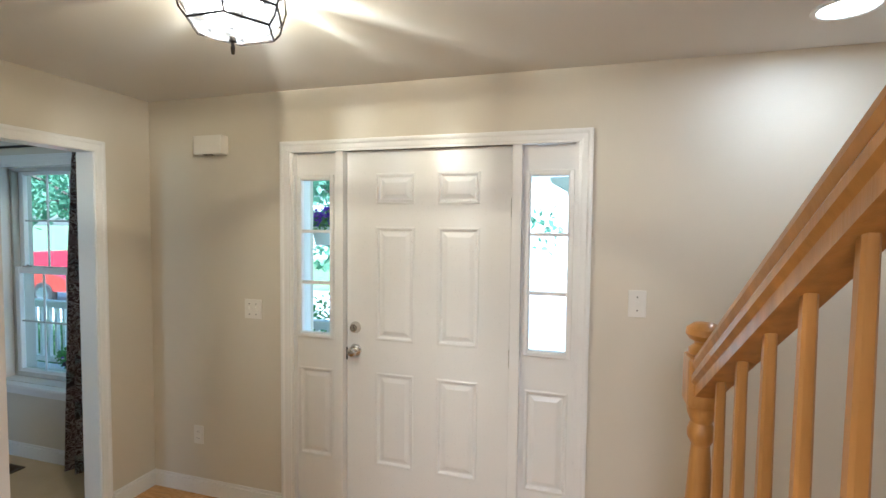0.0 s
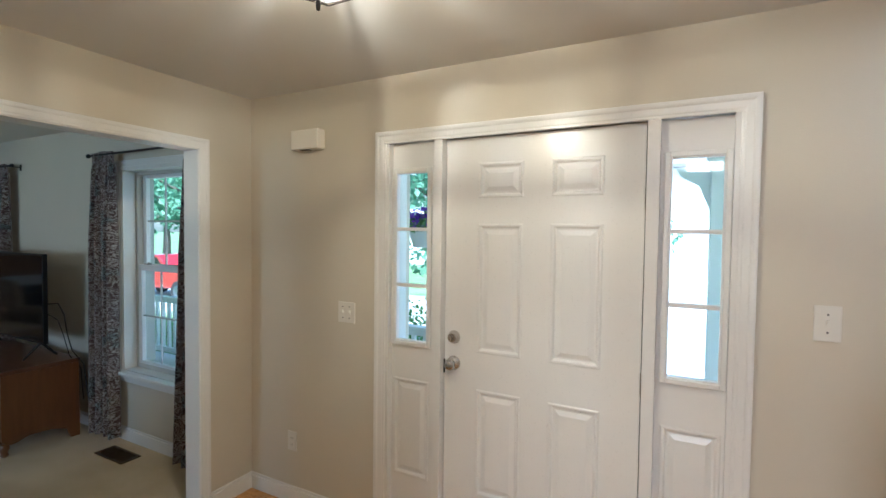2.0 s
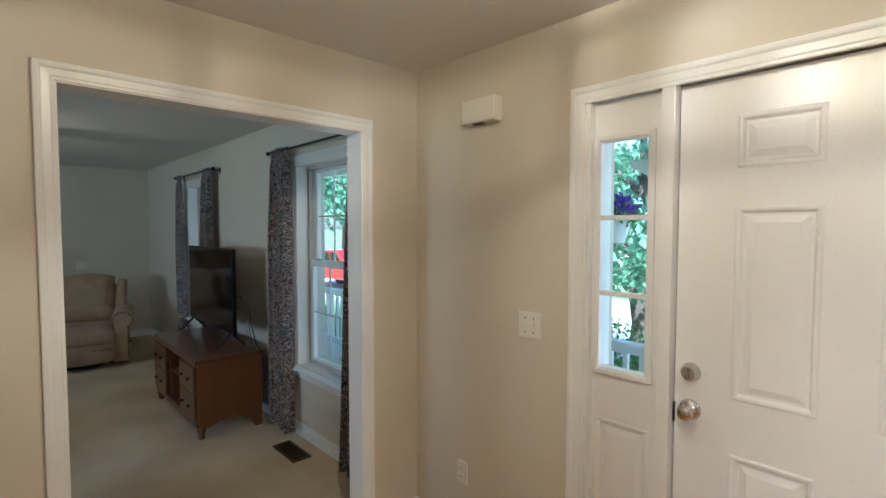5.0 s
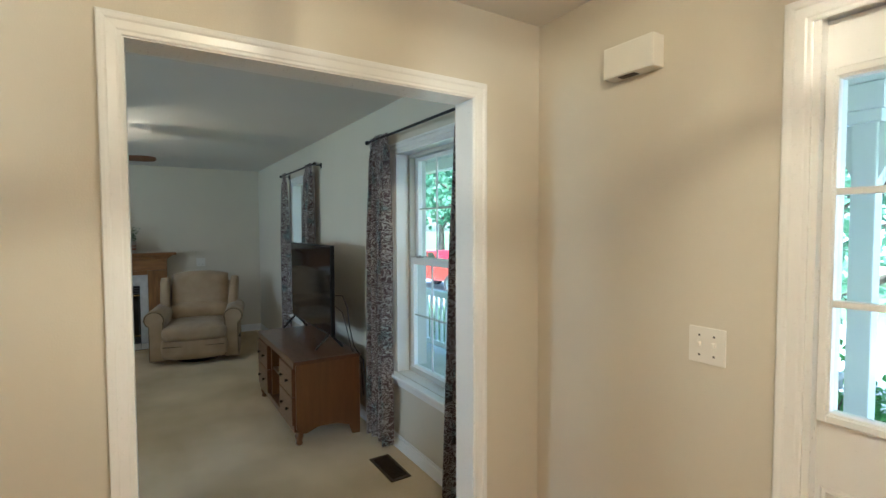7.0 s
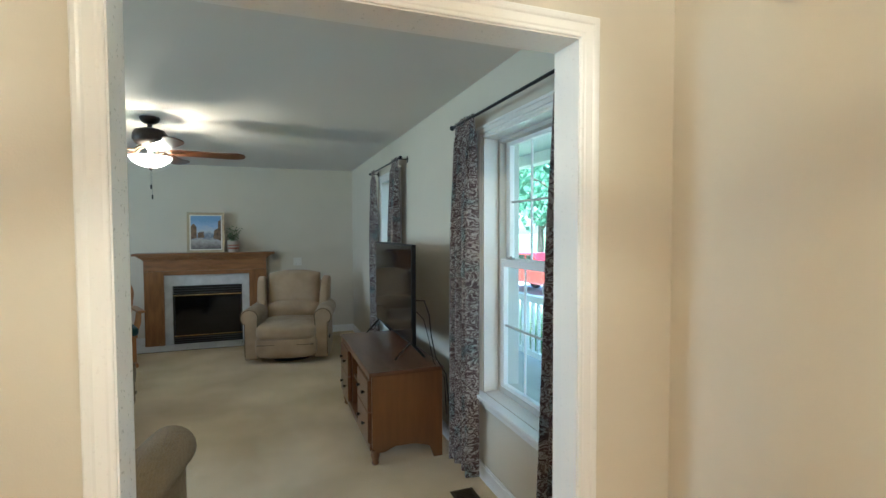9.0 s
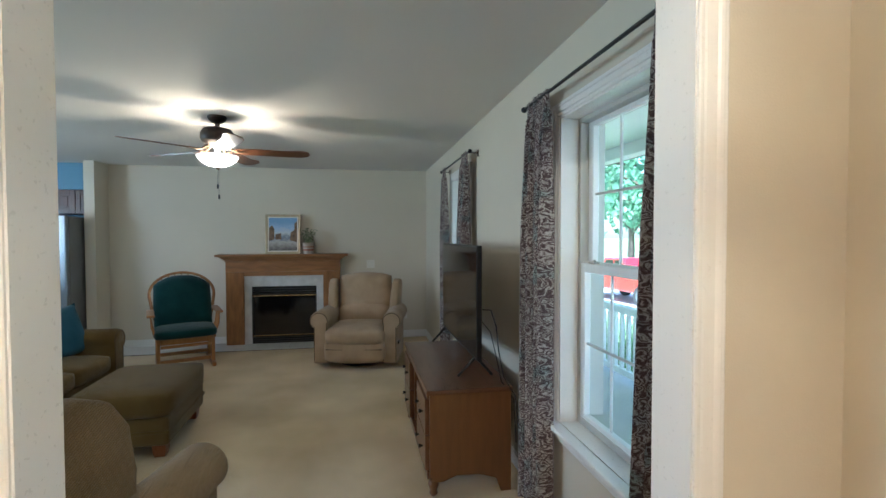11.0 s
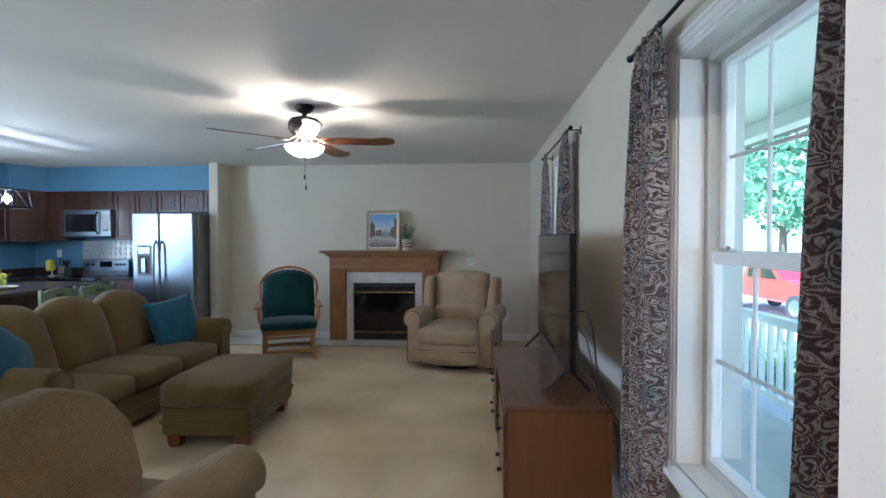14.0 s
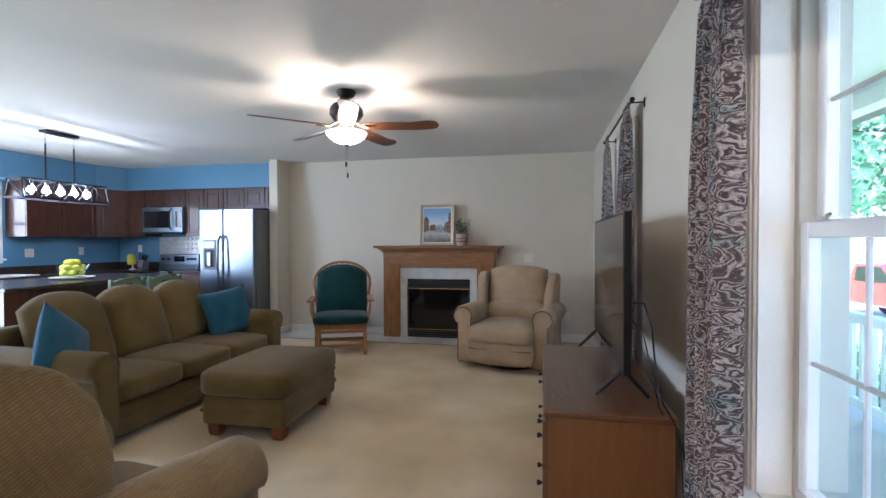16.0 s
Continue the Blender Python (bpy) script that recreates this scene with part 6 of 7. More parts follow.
# island with bowl and stools
isl = thing("kitchen_island", (-5.45, -3.22, 0), "kitchen island with a dark polished top and cherry base", "kitchen island")
isl.scale.z = 0.943
part("island_top", boxes((-0.95, -0.52, 0.93, 0.95, 0.52, 0.965), bevel=0.010, seg=3), M_counter, isl)
part("island_base", boxes((-0.70, -0.42, 0.0, 0.70, 0.15, 0.929), bevel=0.004), M_cab, isl)
pt = thing("round_plate", (-5.52, -3.22, 0.966), "round pale board under the fruit bowl on the island", "plate")
part("board", lathe([(0, 0), (0.16, 0), (0.20, 0.016), (0.20, 0.022), (0.15, 0.018), (0, 0.018)], 32), M_tile, pt, "", True)
bo = thing("fruit_bowl", (-5.52, -3.22, 0.985), "clear glass bowl of lemons on the kitchen island", "bowl")
part("glass_bowl", lathe([(0, 0), (0.06, 0), (0.10, 0.03), (0.155, 0.13), (0.151, 0.13), (0.096, 0.036), (0.055, 0.008), (0, 0.008)], 28), M_glass, bo, "clear glass", True)
rnd = random.Random(4)
for i in range(17):
    ly = i // 6
    a = i * 2.4
    r = (0.075, 0.085, 0.035)[min(ly, 2)] * (1 if i % 6 else 0.3)
    z = (0.045, 0.10, 0.155)[min(ly, 2)]
    lm = thing("lemon", (-5.52 + r * math.cos(a), -3.22 + r * math.sin(a), 0.985 + z), "ripe yellow lemon in the glass bowl", "lemon", "lemons in the bowl", rz=rnd.uniform(0, 360))
    part("fruit", lathe([(0, -0.046), (0.006, -0.043), (0.024, -0.030), (0.034, -0.005), (0.030, 0.020), (0.016, 0.037), (0.007, 0.043), (0, 0.050)], 14, m=pose(0, 0, 0, rnd.uniform(50, 120), 0, 0)), M_lemon, lm, "", True)


def stool(x, y, rz):
    t = thing("counter_chair", (x, y, 0), "sage green painted counter chair with a slotted top rail", "chair", "green chairs at the island", rz=rz)
    t.scale.z = 0.945
    for s in (-1, 1):
        part("back_post", boxes((s * 0.20 - 0.018, -0.19, 0, s * 0.20 + 0.018, -0.155, 0.985), bevel=0.008), M_sage, t)
        part("front_leg", boxes((s * 0.19 - 0.018, 0.15, 0, s * 0.19 + 0.018, 0.185, 0.60), bevel=0.006), M_sage, t)
    part("seat", boxes((-0.21, -0.16, 0.60, 0.21, 0.21, 0.635), bevel=0.012), M_sage, t)
    r = bmesh.new()
    n = 12
    xs_ = [-0.182 + 0.364 * i / n for i in range(n + 1)]
    top = [(x, 0.955 + 0.035 * (1 - (x / 0.19) ** 2)) for x in xs_]
    prism(r, [(-0.182, 0.87)] + [(0.182, 0.87)] + top[::-1], "y", -0.185, -0.160)
    part("hand_slot", boxes((-0.05, -0.187, 0.905, 0.05, -0.158, 0.932), bevel=0.004), M_slot, t, "dark hand slot")
    part("top_rail", r, M_sage, t, "arched top rail with a hand slot")
    for z in (0.72, 0.79):
        part("back_slat", boxes((-0.182, -0.182, z, 0.182, -0.165, z + 0.04), bevel=0.003), M_sage, t)
    for z in (0.22, 0.40):
        part("stretcher", boxes((-0.18, 0.16, z, 0.18, 0.178, z + 0.025), (-0.18, -0.18, z, 0.18, -0.162, z + 0.025)), M_sage, t)
    return t


stool(-5.44, -2.62, 182)
stool(-5.92, -2.60, 177)

# linear pendant over the island
pd = thing("island_pendant", (-5.42, -3.24, CEIL - PLACE[2]), "black open rectangular island pendant with five lit bulbs on two rods", "pendant light")
part("canopy", boxes((-0.175, -0.055, -0.028, 0.175, 0.055, 0), bevel=0.01, seg=3), M_dark, pd)
for s in (-1, 1):
    part("rod", tube([(s * 0.15, 0, -0.14), (s * 0.15, 0, -0.52)], 0.008, 8), M_dark, pd)
    ch = bmesh.new()
    for q in range(5):
        z = -0.03 - q * 0.022
        lk = [(s * 0.15 + 0.008 * math.cos(a) * (1 if q % 2 else 0), 0.008 * math.cos(a) * (0 if q % 2 else 1), z - 0.011 + 0.014 * math.sin(a)) for a in [k_ * math.pi / 4 for k_ in range(9)]]
        tube(lk, 0.0022, 5, ch, caps=False)
    part("chain", ch, M_nickel, pd, "short metal chain")
zt_, zb_ = -0.52, -0.705
bm = bmesh.new()
fw, fd = 0.455, 0.12
for z, sc in ((zt_, 0.97), (zb_, 1.0)):
    X, Y = fw * sc, fd * (0.75 if z == zt_ else 1)
    for a in ((-X, -Y - 0.008, z - 0.008, X, -Y + 0.008, z + 0.008), (-X, Y - 0.008, z - 0.008, X, Y + 0.008, z + 0.008), (-X - 0.008, -Y, z - 0.008, -X + 0.008, Y, z + 0.008), (X - 0.008, -Y, z - 0.008, X + 0.008, Y, z + 0.008)):
        box(bm, *a)
box(bm, -0.44, -0.02, zt_ - 0.006, 0.44, 0.02, zt_ + 0.010)
for sx in (-1, 1):
    for sy in (-1, 1):
        tube([(sx * fw * 0.97, sy * fd * 0.75, zt_), (sx * fw, sy * fd, zb_)], 0.009, 6, bm)
part("box_frame", bm, M_dark, pd, "black metal box frame")
M_grain = material("weathered_wood_strip", (0.45, 0.28, 0.10), 0.5, var=0.2)
bm = bmesh.new()
for sy in (-1, 1):
    bm = bmesh.new()
    zig = [(-0.44, zb_), (-0.28, zt_), (-0.10, zb_), (0.10, zt_), (0.28, zb_), (0.44, zt_)]
    for a, b in zip(zig, zig[1:]):
        y = sy * fd * 0.88
        tube([(a[0], y, a[1]), (b[0], y, b[1])], 0.009, 6, bm)
    part("lattice", bm, M_dark, pd, "black zigzag bars")
M_pend = glow("white_bulb", (0.95, 0.97, 1.0), 5)
for i in range(5):
    x = 0.145 * (i - 2)
    part("socket", lathe([(0, 0), (0.016, 0), (0.018, -0.03), (0.014, -0.05), (0, -0.05)], 12, m=pose(x, 0, zt_ - 0.004)), M_nickel, pd, "metal socket", True)
    b_ = part("bulb", lathe([(0, 0.02), (0.014, 0.015), (0.022, -0.005), (0.036, -0.03), (0.037, -0.05), (0.026, -0.052), (0, -0.082)], 18, m=pose(x, 0, zt_ - 0.065)), M_pend, pd, "lit round bulb", True)
    b_.visible_shadow = False

PLACE[:] = [0.0, 0.0, 0.0]

# ---- outside ----
M_bark = material("grey_brown_bark", (0.10, 0.08, 0.065), 0.9, var=0.35, scale=12, bump=0.3, bscale=40)
M_brickpath = material("pale_concrete", (0.50, 0.49, 0.46), 0.85, var=0.08, scale=3)
M_deck = material("grey_deck_boards", (0.34, 0.33, 0.31), 0.6, var=0.1, stretch=(1, 10, 1))
M_outwhite = material("white_outdoor_paint", (0.80, 0.82, 0.82), 0.45, var=0.02, scale=4)
M_red = material("red_car_paint", (0.30, 0.012, 0.016), 0.2, var=0.02, bump=0, coat=1.0)
M_tyre = material("tyre_rubber", (0.02, 0.02, 0.02), 0.8)
M_siding = material("pale_siding", (0.74, 0.73, 0.71), 0.7, var=0.04)
# far panes: the glare on the glass is put into this pale colour
M_farpane = material("pale_far_glass", (0.45, 0.47, 0.48), 0.3, var=0.05)
M_roof = material("grey_shingle", (0.20, 0.19, 0.19), 0.9, var=0.2, scale=6)
M_teal_car = material("teal_car_paint", (0.05, 0.22, 0.24), 0.25, coat=1.0, bump=0)
M_blue_car = material("blue_car_paint", (0.05, 0.12, 0.30), 0.25, coat=1.0, bump=0)


def leaf_material(name, c1, c2):
    m = bpy.data.materials.new(name)
    m.use_nodes = True
    n, k = m.node_tree.nodes, m.node_tree.links
    b = n["Principled BSDF"]
    g = n.new("ShaderNodeNewGeometry")
    rp = n.new("ShaderNodeValToRGB")
    rp.color_ramp.elements[0].color, rp.color_ramp.elements[1].color = (*c1, 1), (*c2, 1)
    k.new(g.outputs["Random Per Island"], rp.inputs[0])
    k.new(rp.outputs[0], b.inputs["Base Color"])
    b.inputs["Roughness"].default_value = 0.5
    tr = n.new("ShaderNodeBsdfTranslucent")
    k.new(rp.outputs[0], tr.inputs["Color"])
    ms = n.new("ShaderNodeMixShader")
    ms.inputs[0].default_value = 0.45
    k.new(b.outputs[0], ms.inputs[1])
    k.new(tr.outputs[0], ms.inputs[2])
    k.new(ms.outputs[0], n["Material Output"].inputs[0])
    return m


M_leafA = leaf_material("green_tree_leaves", (0.10, 0.22, 0.13), (0.20, 0.38, 0.25))
M_leafB = leaf_material("hedge_leaves", (0.08, 0.22, 0.05), (0.18, 0.38, 0.12))
M_purple = leaf_material("purple_petals", (0.09, 0.03, 0.45), (0.22, 0.08, 0.60))


def ground_height(x, y):
    f = min(1, max(0, (y - 5.2) / 4.0))
    return -0.50 - 0.60 * f + (0.04 * math.sin(x * 0.7) * math.sin(y * 0.5) if 5 < y < 9.3 else 0)


bm = bmesh.new()
xs = [-400, -120, -60] + [-40 + i * 2.0 for i in range(36)] + [60, 120, 400]
ys = [-60, -5.4, 2.5, 4.4, 5.2, 5.9, 6.6, 7.3, 8.0, 8.7, 9.3, 18, 30, 60, 150, 500]
gv = [[bm.verts.new((x, y, ground_height(x, y))) for x in xs] for y in ys]
for j in range(len(ys) - 1):
    for i in range(len(xs) - 1):
        if -5.4 <= ys[j] < 2.5 and -8.2 < xs[i] < 2.2:
            pass
        bm.faces.new((gv[j][i], gv[j][i + 1], gv[j + 1][i + 1], gv[j + 1][i]))
structure("ground", bm, M_ground, "mown green lawn sloping down to the street")
structure("road", boxes((-200, 9.7, -1.15, 200, 17.5, -1.085)), M_road, "sunlit pale asphalt street")
# added pale slab: stands for overexposed white beyond the street
structure("court", boxes((-4.5, 17.51, -1.15, 40, 26, -1.09)), M_brickpath, "added pale slab across the street that imitates overexposed white")
structure("kerb", boxes((-200, 9.55, -1.15, 200, 9.7, -1.0), bevel=0.01), M_brickpath, "concrete kerb")
structure("pavement", boxes((-1.1, 4.36, -0.52, 0.62, 9.5, -0.47)), M_brickpath, "pale concrete front path")
# made extra wide so its pale colour fills in for outdoor glare
structure("driveway", prism(bmesh.new(), [(5.6, -0.50), (9.6, -1.05), (9.6, -1.3), (5.6, -1.3)], "x", 0.75, 9.0), M_brickpath, "pale concrete driveway widened to imitate outdoor glare")
pf = structure("porch_floor", boxes((-8.6, WYO, -0.50, 2.6, 4.36, -0.135)), M_brickpath, "concrete base of the front porch")
structure("porch_ceiling", boxes((-8.8, WYO, 2.46, 2.8, 4.36, 2.50)), M_outwhite, "pale painted porch ceiling")
structure("porch_beam", boxes((-8.7, 4.12, 2.33, 2.7, 4.28, 2.46), bevel=0.01), M_outwhite, "white porch beam")
structure("porch_roof", prism(bmesh.new(), [(WYO, 3.3), (4.7, 2.52), (4.7, 2.44), (4.37, 2.44), (4.37, 2.50), (WYO, 2.505)], "x", -8.9, 2.9), M_roof, "grey shingled porch roof")
structure("roof_house", boxes((-8.8, -6.0, CEIL + 0.16, 2.8, WYO, CEIL + 0.9)), M_siding, "upper storey of the house")


def column(x):
    t = thing("porch_column", (x, 4.2, -0.134), "square white porch column with base and cap", "column", "white porch columns")
    part("shaft", boxes((-0.055, -0.055, 0.22, 0.055, 0.055, 2.30), bevel=0.008), M_outwhite, t)
    part("base_block", boxes((-0.085, -0.085, 0, 0.085, 0.085, 0.20), (-0.07, -0.07, 0.20, 0.07, 0.07, 0.23), bevel=0.008), M_outwhite, t)
    part("cap_block", boxes((-0.075, -0.075, 2.25, 0.075, 0.075, 2.32), (-0.085, -0.085, 2.32, 0.085, 0.085, 2.462), bevel=0.008), M_outwhite, t)
    for s in (-1, 1):
        part("bracket", prism(bmesh.new(), [(s * 0.055, 2.22), (s * 0.055, 1.95), (s * 0.075, 2.0), (s * 0.13, 2.13), (s * 0.25, 2.20), (s * 0.27, 2.25), (s * 0.055, 2.25)], "y", -0.025, 0.025), M_outwhite, t, "curved white bracket")


for x in (-8.3, -4.9, -1.27, 0.74):
    column(x)


def porch_rail(x0, x1):
    c = (x0 + x1) / 2
    t = thing("porch_railing", (c, 4.2, -0.134), "white painted porch railing with square balusters", "railing", "porch railings")
    part("top_rail", boxes((x0 - c, -0.045, 0.815, x1 - c, 0.045, 0.855), bevel=0.008), M_outwhite, t)
    part("sub_rail", boxes((x0 - c, -0.02, 0.765, x1 - c, 0.02, 0.815), bevel=0.004), M_outwhite, t)
    part("bottom_rail", boxes((x0 - c, -0.025, 0.09, x1 - c, 0.025, 0.16), bevel=0.006), M_outwhite, t)
    n = int((x1 - x0) / 0.125)
    me = None
    for i in range(n):
        x = x0 - c + (x1 - x0) * (i + 0.5) / n
        if me is None:
            o = part("baluster", boxes((-0.019, -0.019, 0.16, 0.019, 0.019, 0.765)), M_outwhite, t)
            me = o.data
        else:
            o = new("baluster", me)
            o.parent = t
        o.location = (x, 0, 0)


porch_rail(-8.22, -4.98)
porch_rail(-4.82, -1.35)
porch_rail(0.82, 2.5)


def leaves(bm, rnd, centre, radii, n, size, lower=-1.0):
    """n small leaves scattered in an uneven clump."""
    for _ in range(n):
        while True:
            p = Vector((rnd.uniform(-1, 1), rnd.uniform(-1, 1), rnd.uniform(lower, 1)))
            if 0.25 < p.length < 1:
                break
        p = Vector(centre) + Vector((p.x * radii[0], p.y * radii[1], p.z * radii[2]))
        s = size * rnd.uniform(0.6, 1.3)
        o = Euler((rnd.uniform(-1.2, 1.2), rnd.uniform(-1.2, 1.2), rnd.uniform(0, 6.28))).to_matrix()
        bm.faces.new([bm.verts.new(p + o @ Vector(q)) for q in ((0, 0, 0), (s * 0.5, s * 0.35, s * 0.08), (s, 0, 0), (s * 0.5, -s * 0.35, s * 0.08))])


def tree(x, y, h, r, n, size, seed, label, trunk=0.16, low=0.30, z0=None):
    rnd = random.Random(seed)
    z = ground_height(x, y) if z0 is None else z0
    t = thing("tree", (x, y, z), label, "tree", "street trees")
    limbs = bmesh.new()
    tr = tube([(0, 0, -0.05), (0.05, 0.02, h * 0.18), (-0.05, 0.05, h * low), (0.05, 0, h * 0.55), (0, 0, h * 0.85)], [trunk * 1.3, trunk, trunk * 0.85, trunk * 0.5, trunk * 0.12], 10)
    cr = bmesh.new()
    ends = []
    for i in range(11):
        a = i * 2.4 + rnd.uniform(-0.3, 0.3)
        zb = h * (low * 0.8 + 0.05 * i * (1 - low))
        L = r * rnd.uniform(0.65, 1.0) * (1 - 0.04 * i)
        p0 = Vector((0, 0, zb))
        p1 = p0 + Vector((math.cos(a) * L * 0.4, math.sin(a) * L * 0.4, L * 0.28))
        p2 = p0 + Vector((math.cos(a + 0.2) * L * 0.8, math.sin(a + 0.2) * L * 0.8, L * rnd.uniform(0.25, 0.6)))
        tube([p0, p1, p2], [trunk * 0.42, trunk * 0.26, trunk * 0.06], 6, limbs)
        for q in range(3):
            b = a + rnd.uniform(-0.9, 0.9)
            p3 = p1 + (p2 - p1) * (0.3 + 0.3 * q) 
            p4 = p3 + Vector((math.cos(b) * L * 0.3, math.sin(b) * L * 0.3, rnd.uniform(-0.05, 0.25) * L))
            tube([p3, p4], [trunk * 0.12, trunk * 0.03], 5, limbs)
            ends.append(p4)
        ends += [p2, (p1 + p2) / 2]
    ends += [Vector((rnd.uniform(-0.3, 0.3) * r, rnd.uniform(-0.3, 0.3) * r, h * rnd.uniform(0.75, 1))) for _ in range(6)]
    per = max(8, n // len(ends))
    for e in ends:
        rr = r * rnd.uniform(0.16, 0.30)
        leaves(cr, rnd, e, (rr, rr, rr * 0.7), per, size)
    part("trunk", tr, M_bark, t, "grey brown bark", True)
    part("limb", limbs, M_bark, t, "", True)
    part("crown", cr, M_leafA, t, "small green leaves")


tree(-3.1, 7.9, 5.6, 3.0, 7000, 0.13, 1, "small spreading street tree with dark limbs in front of the porch", 0.15, 0.26)
tree(-9.6, 8.0, 6.0, 3.4, 6000, 0.16, 2, "leafy green tree on the lawn by the street", 0.16, 0.42)
tree(-19, 21, 9, 4.6, 4500, 0.32, 3, "tall leafy green tree across the street", 0.28, 0.3)
tree(-31, 24, 10, 5.2, 4500, 0.36, 4, "tall leafy green tree across the street", 0.28, 0.3)
tree(-10, 26, 9, 4.6, 4000, 0.34, 5, "tall leafy green tree across the street", 0.28, 0.3)
tree(-44, 28, 11, 6, 4000, 0.42, 7, "tall leafy green tree across the street", 0.3, 0.28)


def bush(x, y, r, h, n, seed, label):
    t = thing("bush", (x, y, -0.50), label, "bush", "bushes along the porch")
    rnd = random.Random(seed)
    b = bmesh.new()
    for i in range(5):
        a = i * 1.26
        tube([(0, 0, 0), (math.cos(a) * r * 0.3, math.sin(a) * r * 0.3, h * 0.4), (math.cos(a) * r * 0.55, math.sin(a) * r * 0.55, h * 0.75)], [0.014, 0.010, 0.004], 5, b)
    part("stem", b, M_bark, t)
    b = bmesh.new()
    for i in range(7):
        a = i * 0.9
        leaves(b, rnd, (math.cos(a) * r * 0.45, math.sin(a) * r * 0.3, h * rnd.uniform(0.45, 0.62)), (r * 0.6, r * 0.5, h * 0.42), n // 7, 0.055)
    part("foliage", b, M_leafB, t, "dense small green leaves")


for i in range(7):
    bush(-8.0 + i * 0.85, 4.85, 0.55, 0.80, 900, 20 + i, "low clipped green bush behind the porch railing")
for i in range(3):
    bush(-2.35 + i * 0.50, 5.0, 0.50, 1.32 - 0.1 * i, 1500, 40 + i, "full green bush beside the porch column")
bush(-0.72, 5.3, 0.40, 0.95, 1100, 50, "rounded green bush beside the front path")

# hanging basket of purple flowers
hb = thing("hanging_basket", (-1.53, 3.9, 1.50), "white hanging basket of purple petunias on the porch", "hanging basket")
part("basket", lathe([(0, 0), (0.09, 0), (0.135, 0.15), (0.142, 0.155), (0.142, 0.17), (0.128, 0.165), (0, 0.15)], 24), M_outwhite, hb, "white plastic basket", True)
bm = bmesh.new()
leaves(bm, random.Random(8), (0, 0, 0.20), (0.20, 0.20, 0.10), 420, 0.04)
part("foliage", bm, M_leafB, hb, "green leaves")
bm = bmesh.new()
leaves(bm, random.Random(9), (0, 0, 0.25), (0.21, 0.21, 0.09), 150, 0.06)
part("flowers", bm, M_purple, hb, "purple petals")
for i in range(3):
    a = i * 2.09
    part("hanger", tube([(0.13 * math.cos(a), 0.13 * math.sin(a), 0.165), (0, 0, 0.62)], 0.002, 5), M_dark, hb, "thin wire")
part("hook", tube([(0, 0, 0.62), (0, 0, 0.955)], 0.003, 5), M_dark, hb, "thin wire hook")

# planter and low dark table on the porch
pp = thing("flower_pot", (-4.35, 3.75, -0.134), "dark pot of green leaves and purple flowers on the porch", "flower pot")
part("pot", lathe([(0, 0), (0.13, 0), (0.17, 0.28), (0.18, 0.30), (0.16, 0.30), (0, 0.27)], 20), M_slot, pp, "dark pot", True)
bm = bmesh.new()
leaves(bm, random.Random(11), (0, 0, 0.38), (0.26, 0.26, 0.15), 500, 0.06)
part("foliage", bm, M_leafB, pp, "green leaves")
bm = bmesh.new()
leaves(bm, random.Random(12), (0, 0, 0.45), (0.24, 0.24, 0.12), 50, 0.05)
part("flowers", bm, M_purple, pp, "purple petals")
M_wicker = material("black_wicker", (0.02, 0.022, 0.03), 0.6, var=0.4, scale=60, bump=0.4, bscale=120)
pcx = thing("porch_chair", (-3.55, 3.45, -0.134), "black wicker porch chair seen through the window", "chair", rz=200)
part("seat", boxes((-0.28, -0.26, 0.30, 0.28, 0.28, 0.40), bevel=0.03, seg=3), M_wicker, pcx)
part("back", moved(boxes((-0.28, -0.03, 0.0, 0.28, 0.03, 0.36), bevel=0.028, seg=3), pose(0, -0.26, 0.38, 12, 0, 0)), M_wicker, pcx)
for sx in (-1, 1):
    part("arm", boxes((sx * 0.30 - 0.035, -0.28, 0.50, sx * 0.30 + 0.035, 0.26, 0.545), bevel=0.02), M_wicker, pcx)
    for yy in (-0.24, 0.22):
        part("leg", boxes((sx * 0.29 - 0.02, yy - 0.02, 0, sx * 0.29 + 0.02, yy + 0.02, 0.50), bevel=0.006), M_wicker, pcx)


